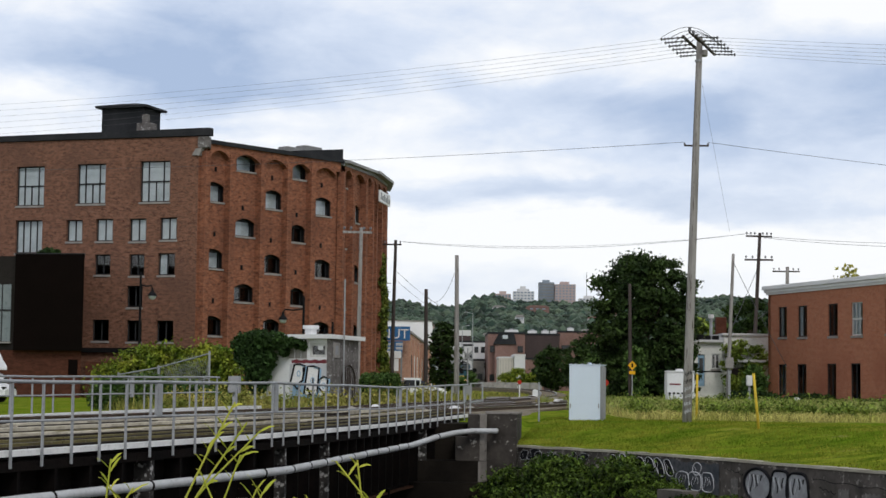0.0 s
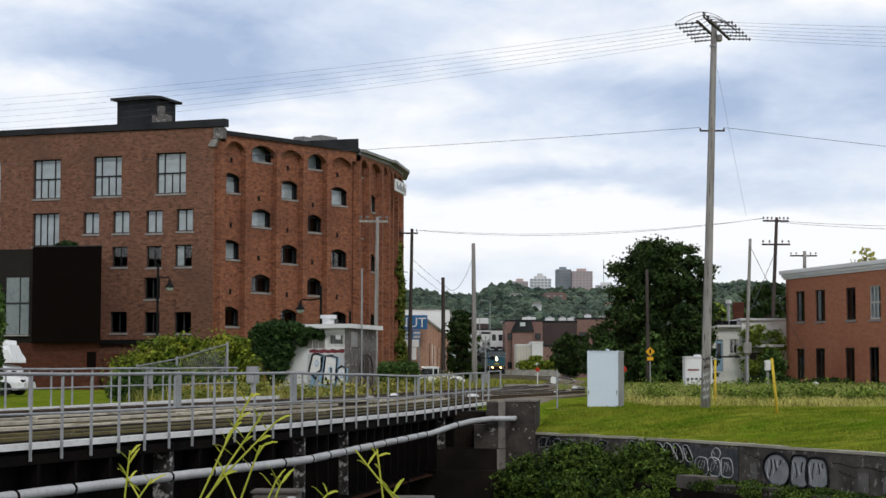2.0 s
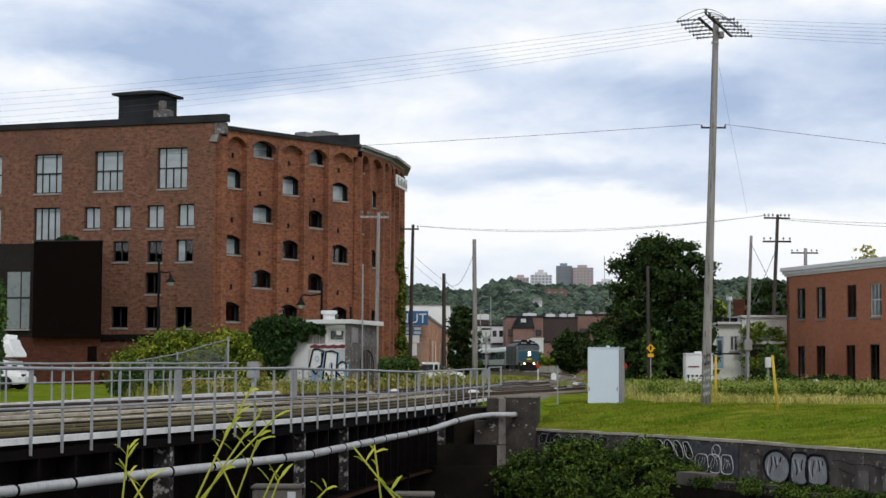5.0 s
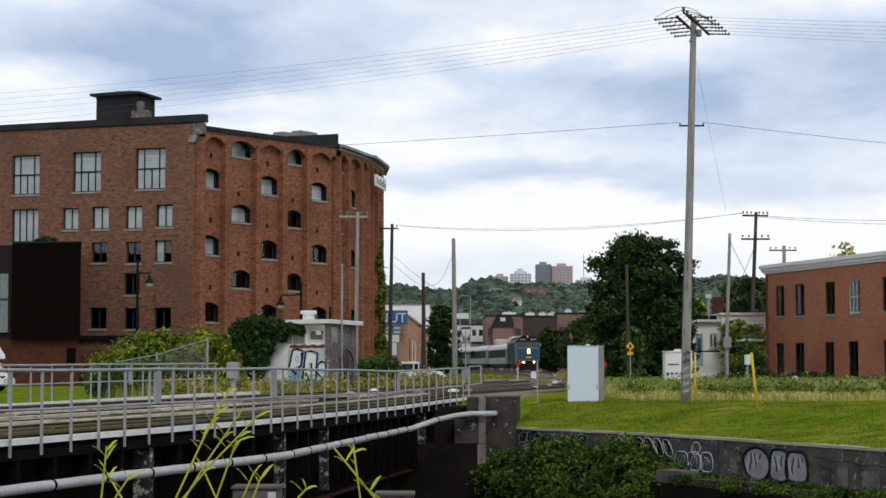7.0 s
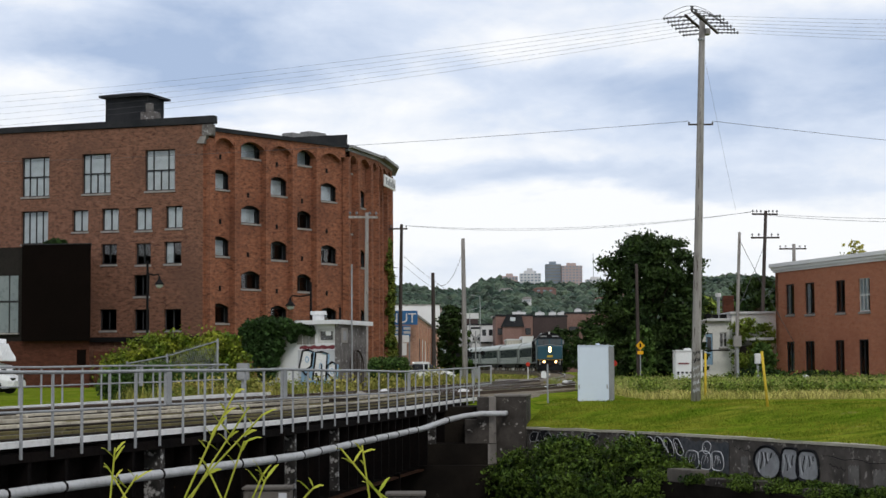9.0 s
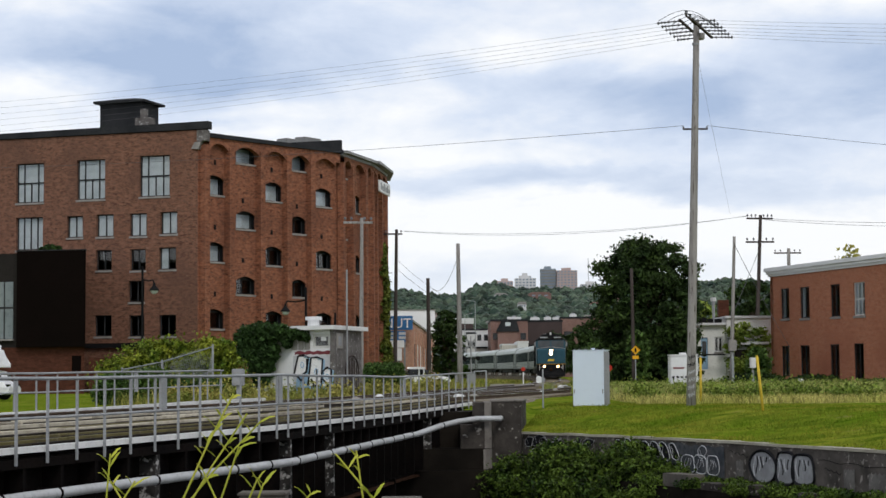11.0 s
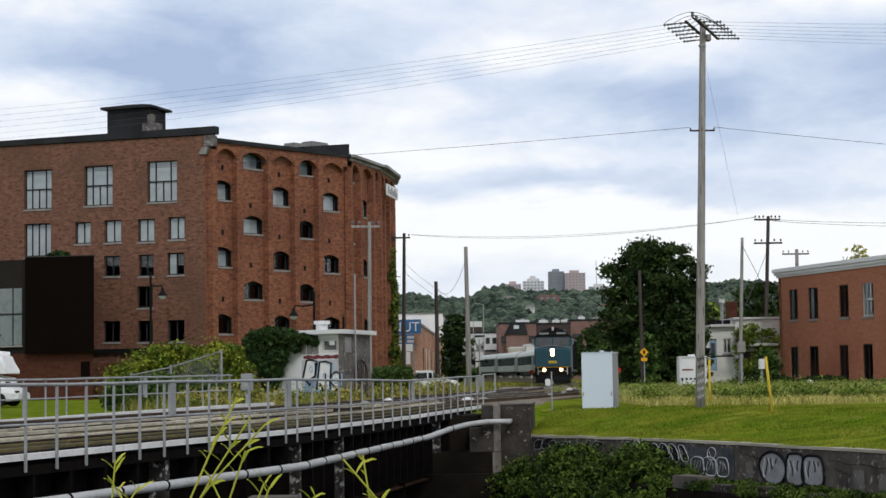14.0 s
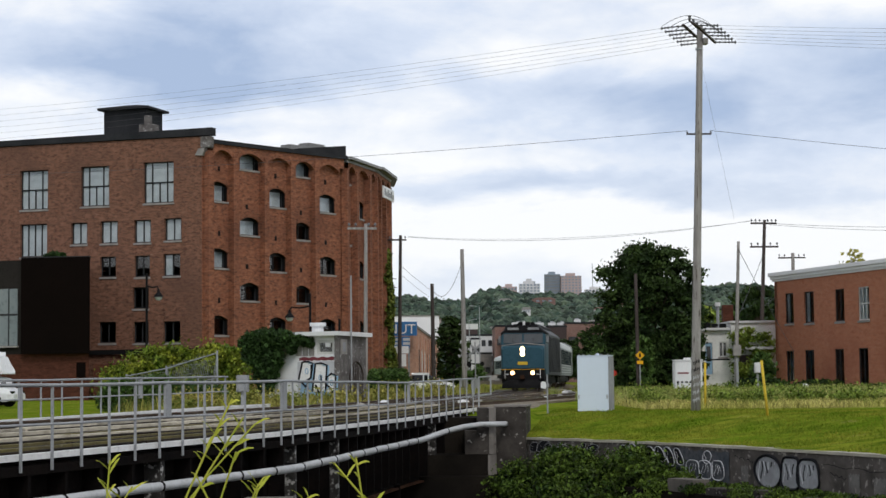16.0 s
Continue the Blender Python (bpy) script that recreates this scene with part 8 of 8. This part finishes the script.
def ground_z(x, y):
    return 0.05 + 0.1 * min(max((y - 70) / 40, 0), 1)


def stuff(ob, label, category):
    return tagged(ob, label, category, kind="stuff")


sp = [(x, y, ground_z(x, y)) for x, y in scatter(14000, 41, -12, 3.5, 67, 125, lambda x, y, r: clear_of_tracks(x, y, r) and x < np.interp(y, track_y, track_x))]
stuff(blades("tall_weeds", sp, 0.55, 0.012, "leaf_weed", 42, spread=0.5), "tall yellowing weeds between the bridge and the hut", "weeds")
sp = [(x, y, ground_z(x, y)) for x, y in scatter(52000, 43, 6.5, 27, 78, 118, lambda x, y, r: clear_of_tracks(x, y, r) and x > np.interp(y, track_y, track_x) + 2)]
stuff(blades("meadow_weeds", sp, 0.5, 0.012, "leaf_meadow", 44, spread=0.5), "wild meadow of dry and green weeds", "weeds")
sp = [(x, y, ground_z(x, y)) for x, y in scatter(6000, 45, -3, 20, 125, 330, clear_of_tracks)]
stuff(blades("trackside_weeds", sp, 0.3, 0.04, "leaf_weed", 46), "weeds along the track in the distance", "weeds")
lob = []
rng = np.random.default_rng(47)
for x, y in scatter(150, 48, 7, 26, 80, 112, lambda x, y, r: clear_of_tracks(x, y, r) and x > np.interp(y, track_y, track_x) + 2):
    s = rng.uniform(0.2, 0.5)
    lob.append((x, y, 0.2 + s * 0.3, s * 1.3, s, s * 0.8))
stuff(leaves("weed_clumps", lob, 22000, 0.09, "leaf_light", 49, soft=0.8), "leafy green weed clumps in the meadow", "weeds")
lob = []
for x, y in scatter(230, 50, -11, 2.5, 68, 112, lambda x, y, r: clear_of_tracks(x, y, r) and x < np.interp(y, track_y, track_x)):
    s = rng.uniform(0.25, 0.65)
    lob.append((x, y, 0.3 + s * 0.3, s * 1.2, s, s * 0.8))
stuff(leaves("bank_weed_clumps", lob, 34000, 0.09, "leaf_weed", 51, soft=0.8), "leafy yellow-green weed clumps behind the railing", "weeds")


sp = [(x, y, -0.02) for x, y in scatter(34000, 54, 7.2, 28, 67.5, 90, lambda x, y, r: r.uniform() > (y - 74) / 17)]
stuff(blades("dry_grass", sp, 0.32, 0.010, "leaf_dry", 55, spread=0.6), "dry yellow grass between the lawn and the meadow", "grass")
rng = np.random.default_rng(56)
lob = [(x, y, 0.35, s, s, s * 0.7) for (x, y), s in zip(scatter(26, 57, 7.0, 20, 70, 76), rng.uniform(0.3, 0.65, 26).tolist())]
stuff(leaves("meadow_edge_clumps", lob, 9000, 0.09, "leaf_light", 58, soft=0.8), "green leafy clumps at the meadow's edge", "weeds")


def lawn_spots(n, seed):
    rng_ = np.random.default_rng(seed)
    out_ = []
    for _ in range(n):
        k, o = rng_.uniform(4.8, 9.3), rng_.uniform(0.15, 11) ** 1.0
        x, y, dx, dy = shore_at(k)
        g = math.hypot(dx, dy)
        px, py = x + dx / g * o, y + dy / g * o
        out_.append((px, py, land_height(k, o) - 0.02))
    return out_


stuff(blades("lawn_grass", lawn_spots(62000, 52), 0.08, 0.010, "leaf_grass", 53, spread=0.5), "short mown grass on the canal bank", "grass")


def build_front_plant(x, y, z, height, lean, curl, seed, label, leafy_from=0.5, count=9):
    """A stalk that leans and curls over at its tip, with narrow drooping leaves, on the near bank."""
    ob = thing("goldenrod", pose(x, y, z), label, "wild plant", "weeds in front")
    r = random.Random(seed)
    pts = []
    for q in range(13):
        f = q / 12
        pts.append(Vector((lean * f ** 2.2 + 0.004 * math.sin(q + seed), 0.02 * math.sin(q * 0.7 + seed), height * (f - curl * max(f - 0.85, 0) ** 1.2))))
    part("stalk", tube(bmesh.new(), pts, [0.0052 - 0.00022 * q for q in range(13)], 6), "leaf_front", ob)
    for i in range(count):
        q = leafy_from + (1 - leafy_from) * (i + r.random()) / count
        a = pts[min(int(q * 12), 11)].lerp(pts[min(int(q * 12) + 1, 12)], q * 12 % 1)
        t, s = (0.3 if i % 2 else math.pi - 0.3) + r.uniform(-0.9, 0.9), r.uniform(0.03, 0.07)
        d = Vector((math.cos(t) * 0.75, math.sin(t) * 0.4, r.uniform(0.3, 1.3))).normalized()
        w = d.cross(Vector((0, 1, 0.3))).normalized() * r.uniform(0.0020, 0.0042)
        bm = bmesh.new()
        line = [a, a + d * s * 0.35, a + d * s * 0.7 - Vector((0, 0, 0.002)), a + d * s - Vector((0, 0, 0.009))]
        ws = (0.25, 1.0, 0.75, 0.05)
        l_ = [bm.verts.new(p - w * k) for p, k in zip(line, ws)]
        r_ = [bm.verts.new(p + w * k + Vector((0, 0.004, 0.002))) for p, k in zip(line, ws)]
        for j in range(3):
            bm.faces.new((l_[j], l_[j + 1], r_[j + 1], r_[j]))
        part("leaf", bm, "leaf_front", ob)
    return ob


FRONT_Y = 5.0
front_plants = []
for i, (cross, tip, top, curl, count) in enumerate((
        (343, 430, 694, 0.5, 18), (352, 445, 738, 0.3, 9), (347, 462, 752, 0.4, 8), (398, 376, 832, 0.4, 6), (405, 432, 800, 0.2, 8), (440, 456, 838, 1.0, 6),
        (206, 214, 806, 0.2, 7), (214, 243, 826, 1.4, 5), (196, 184, 862, 0.2, 4), (474, 482, 860, 0.3, 4), (662, 604, 812, 0.1, 3),
        (648, 638, 812, 0.1, 2), (690, 668, 864, 0.6, 6), (548, 560, 868, 0.9, 3))):
    z0 = -0.8
    part_up = (1963 - 882) / (1963 - top)
    foot = tip - (tip - cross) / (1 - part_up ** 2.2)
    high = 1.15 - (top - 677) * FRONT_Y / 3300 - z0
    front_plants.append(build_front_plant((foot - 784) * FRONT_Y / 3300, FRONT_Y + 0.12 * (i % 3), z0, high, (tip - foot) * FRONT_Y / 3300, curl * 0.25, 60 + i, "yellow-green wild stalk with narrow leaves on the near bank", part_up + (1 - part_up) * 0.35, max(int(count * 0.6), 3)))


# concrete posts of the old fender in the water
for x, y, w, z, lab in ((-3.3, 35.0, 0.85, -1.06, "stained concrete fender post in the water"), (-0.75, 35.5, 0.7, -1.22, "concrete fender post with a white mark")):
    o = thing("fender_post", pose(x, y, -3.6), lab, "concrete post")
    part("block", boxed(-w / 2, w / 2, -0.4, 0.4, 0, z + 3.6, bevel=0.03), "concrete", o)
    part("cap", boxed(-w / 2 - 0.03, w / 2 + 0.03, -0.43, 0.43, z + 3.603, z + 3.65, bevel=0.01), "concrete", o)
    part("mark", boxed(w / 2 - 0.2, w / 2 - 0.05, -0.415, -0.402, z + 3.3, z + 3.55), "spray_white", o)


# ---- scrawls on the canal wall: plain rounded strokes ----
def build_scrawls():
    """Sprayed shapes on the wall face: fat rounded blobs with outlines and thin looping strokes, no letters."""
    def frame_at(k):
        x, y, _, _ = shore_at(k)
        x2, y2, _, _ = shore_at(k + 0.02)
        d = Vector((x2 - x, y2 - y, 0)).normalized()
        n = Vector((d.y, -d.x, 0))
        return Vector((x, y, 0)), d, (-n if n.x > 0 else n)
    def blob(k, z, w, h, mat, line, seed, off=0.03, square=1.0, lean=0.0, thick=0.024, wave=0.1, inner=2):
        r = random.Random(seed)
        p, d, n = frame_at(k)
        ring = []
        for q in range(32):
            a = 2 * math.pi * q / 32
            s = 1 + wave * math.sin(2 * a + seed) + wave * 0.7 * math.sin(3 * a + seed * 2)
            cx, cz = math.copysign(abs(math.cos(a)) ** square, math.cos(a)), math.copysign(abs(math.sin(a)) ** square, math.sin(a))
            ring.append(p + d * (w / 2 * s * cx + lean * cz) + Vector((0, 0, z + h / 2 * (1 + wave * 0.5 * math.sin(2 * a + seed)) * cz)) + n * off)
        bm = bmesh.new()
        c = bm.verts.new(p + Vector((0, 0, z)) + n * off)
        vs = [bm.verts.new(v) for v in ring]
        for q in range(32):
            bm.faces.new((c, vs[q], vs[(q + 1) % 32]))
        part("scrawl_fill", bm, mat, canal_wall, "sprayed rounded patch")
        part("scrawl_line", tube(bmesh.new(), [v + n * 0.004 for v in ring] + [ring[0] + n * 0.004], thick, 4, False), line, canal_wall, "sprayed outline")
        for e in range(inner):
            x = w * ((-0.22 + 0.4 * e / max(inner - 1, 1)) if inner < 4 else (-0.33 + 0.66 * e / (inner - 1)))
            sw = [p + d * (x + 0.05 * math.sin(t * 5 + e + seed) + lean * (t * 1.2 - 0.6)) + Vector((0, 0, z + h * (t * 0.6 - 0.3))) + n * (off + 0.006) for t in np.linspace(0.15 * e, 1, 8).tolist()]
            part("scrawl_line", tube(bmesh.new(), sw, thick * 0.45, 4, False), line if mat != "spray_grey" or e % 2 else "spray_white", canal_wall, "sprayed inner stroke")
    def patch(k0, k1, z0, z1, mat, off):
        bm = bmesh.new()
        rows = []
        for q in range(13):
            p, d, n = frame_at(k0 + (k1 - k0) * q / 12)
            w = 0.06 * math.sin(q * 2.1)
            rows.append([bm.verts.new(p + n * off + Vector((0, 0, z))) for z in (z0 + w, z1 - 0.5 * w)])
        for a, b in zip(rows, rows[1:]):
            bm.faces.new((a[0], b[0], b[1], a[1]))
        part("scrawl_ground", bm, mat, canal_wall, "dull sprayed ground")
    # the large grey piece
    blob(7.25, -1.41, 1.36, 0.9, "spray_grey", "ink", 3, wave=0.03, thick=0.045, inner=8)
    blob(7.405, -1.40, 0.95, 0.82, "spray_grey", "ink", 5, square=0.6, thick=0.04, inner=5)
    blob(7.525, -1.40, 0.95, 0.84, "spray_grey", "ink", 8, square=0.6, thick=0.04, inner=6)
    # the older dark piece with pale outlines
    patch(6.0, 6.62, -1.55, -0.9, "old_paint", 0.026)
    patch(6.55, 6.96, -1.82, -0.95, "old_paint", 0.024)
    for i in range(7):
        blob(6.04 + 0.083 * i, -1.14 + 0.03 * math.sin(i * 2), 0.42, 0.46 + 0.06 * (i % 2), "ink", "spray_white", 11 + i, square=0.8, lean=-0.12, thick=0.014, wave=0.12, inner=1, off=0.034)
    blob(6.78, -1.12, 0.42, 0.36, "old_paint", "spray_white", 19, thick=0.014, inner=1, off=0.034)
    for i in range(3):
        blob(6.66 + 0.105 * i, -1.48, 0.62, 0.52, "old_paint", "spray_white", 21 + i, square=0.6, thick=0.016, inner=3, off=0.036)
    for i in range(8):
        blob(5.08 + 0.09 * i + 0.03 * math.sin(i * 2.7), -1.08 + 0.06 * math.sin(i), 0.42 + 0.14 * math.sin(i * 1.9), 0.3 + 0.1 * math.sin(i * 2.3), "ink", "spray_grey", 31 + i, square=0.6 + 0.1 * (i % 4), lean=0.06 * math.sin(i * 1.3), thick=0.008, wave=0.2, inner=1)
    for i in range(4):
        blob(5.15 + 0.14 * i, -1.42, 0.5, 0.26, "old_paint", "spray_white", 45 + i, thick=0.012, inner=1)
    # pale washed patches and cracks further along
    for i, (k, w, h) in enumerate(((7.78, 0.5, 0.5), (7.93, 0.7, 0.4), (8.1, 0.5, 0.55), (8.25, 0.8, 0.35), (7.05, 0.4, 0.5))):
        p, d, n = frame_at(k)
        patch(k, k + w / 7.5, -1.55 - h / 2, -1.55 + h / 2, "wall_pale", 0.02)
    for k0, k1, z in ((7.62, 8.15, -1.12), (7.0, 7.14, -1.05), (7.66, 7.76, -1.32)):
        pts = []
        for q in range(16):
            p, d, n = frame_at(k0 + (k1 - k0) * q / 15)
            pts.append(p + n * 0.004 + Vector((0, 0, z + 0.03 * math.sin(q * 1.3) + 0.02 * math.sin(q * 3.1) - 0.008 * q)))
        part("crack", tube(bmesh.new(), pts, 0.009, 4), "black", canal_wall, "open crack")


build_scrawls()


# ---- fallen blocks and weeds on the ledge below the canal wall ----
def off_wall(k, o):
    x, y, _, _ = shore_at(k)
    x2, y2, _, _ = shore_at(k + 0.02)
    d = Vector((x2 - x, y2 - y, 0)).normalized()
    n = Vector((d.y, -d.x, 0))
    return Vector((x, y, 0)) + (-n if n.x > 0 else n) * o, math.atan2(d.y, d.x)


for i, (k, o, w, h) in enumerate(((6.9, 1.15, 1.3, 0.36), (7.2, 1.2, 0.9, 0.2), (7.42, 1.15, 1.2, 0.24), (7.85, 1.15, 0.8, 0.2))):
    p, turn = off_wall(k, o)
    ob = thing("stone_block", Matrix.Translation((p.x, p.y, -2.03)) @ Matrix.Rotation(turn + 0.1 * math.sin(i * 2), 4, "Z"), "loose pale stone block on the ledge below the wall", "stone block", "blocks on the ledge")
    part("block", boxed(-w / 2, w / 2, -0.28, 0.28, 0, h, bevel=0.015), "concrete_dim" if i else "concrete", ob)
    if i == 0:
        for q in range(5):
            part("scrawl_bar", boxed(-0.5 + 0.2 * q, -0.38 + 0.2 * q, 0.283, 0.29, 0.12, 0.24), "ink", ob)
lob = []
rng = np.random.default_rng(91)
for i in range(170):
    p, _ = off_wall(rng.uniform(6.5, 8.4), rng.uniform(0.1, 1.5))
    s = rng.uniform(0.12, 0.3)
    lob.append((p.x, p.y, -2.02 + s * 0.4, s * 1.4, s, s * 0.7))
stuff(leaves("ledge_weeds", lob, 26000, 0.06, "leaf_shrub", 92, shell=0.1), "dark green weeds growing on the canal ledge", "weeds")


# ---- what moves ----
WIND = ((0, 0.0), (2, -0.05), (4, -0.15), (6, -0.25), (7, -0.25), (8, -0.6), (9.5, -0.55), (11, -0.5), (12, -0.65), (13, -0.95), (14, -0.85), (15, -0.95), (16, -1.15))


def motions():
    for k, plant in enumerate(front_plants):
        home = plant.matrix_basis.copy()
        walk(plant, [(t, home @ pose(0, 0, 0, 0, lean * (0.9 + 0.05 * (k % 5)) + (0.12 * math.sin(t * 1.7 + k) if t else 0.0), 0)) for t, lean in WIND])
    walk(locomotive, train_rows(8.7, 5.4))
    for k, coach in enumerate(coaches):
        walk(coach, train_rows(17.5 + 0.35 + 13.05 + 26.1 * k, 9.0))


motions()
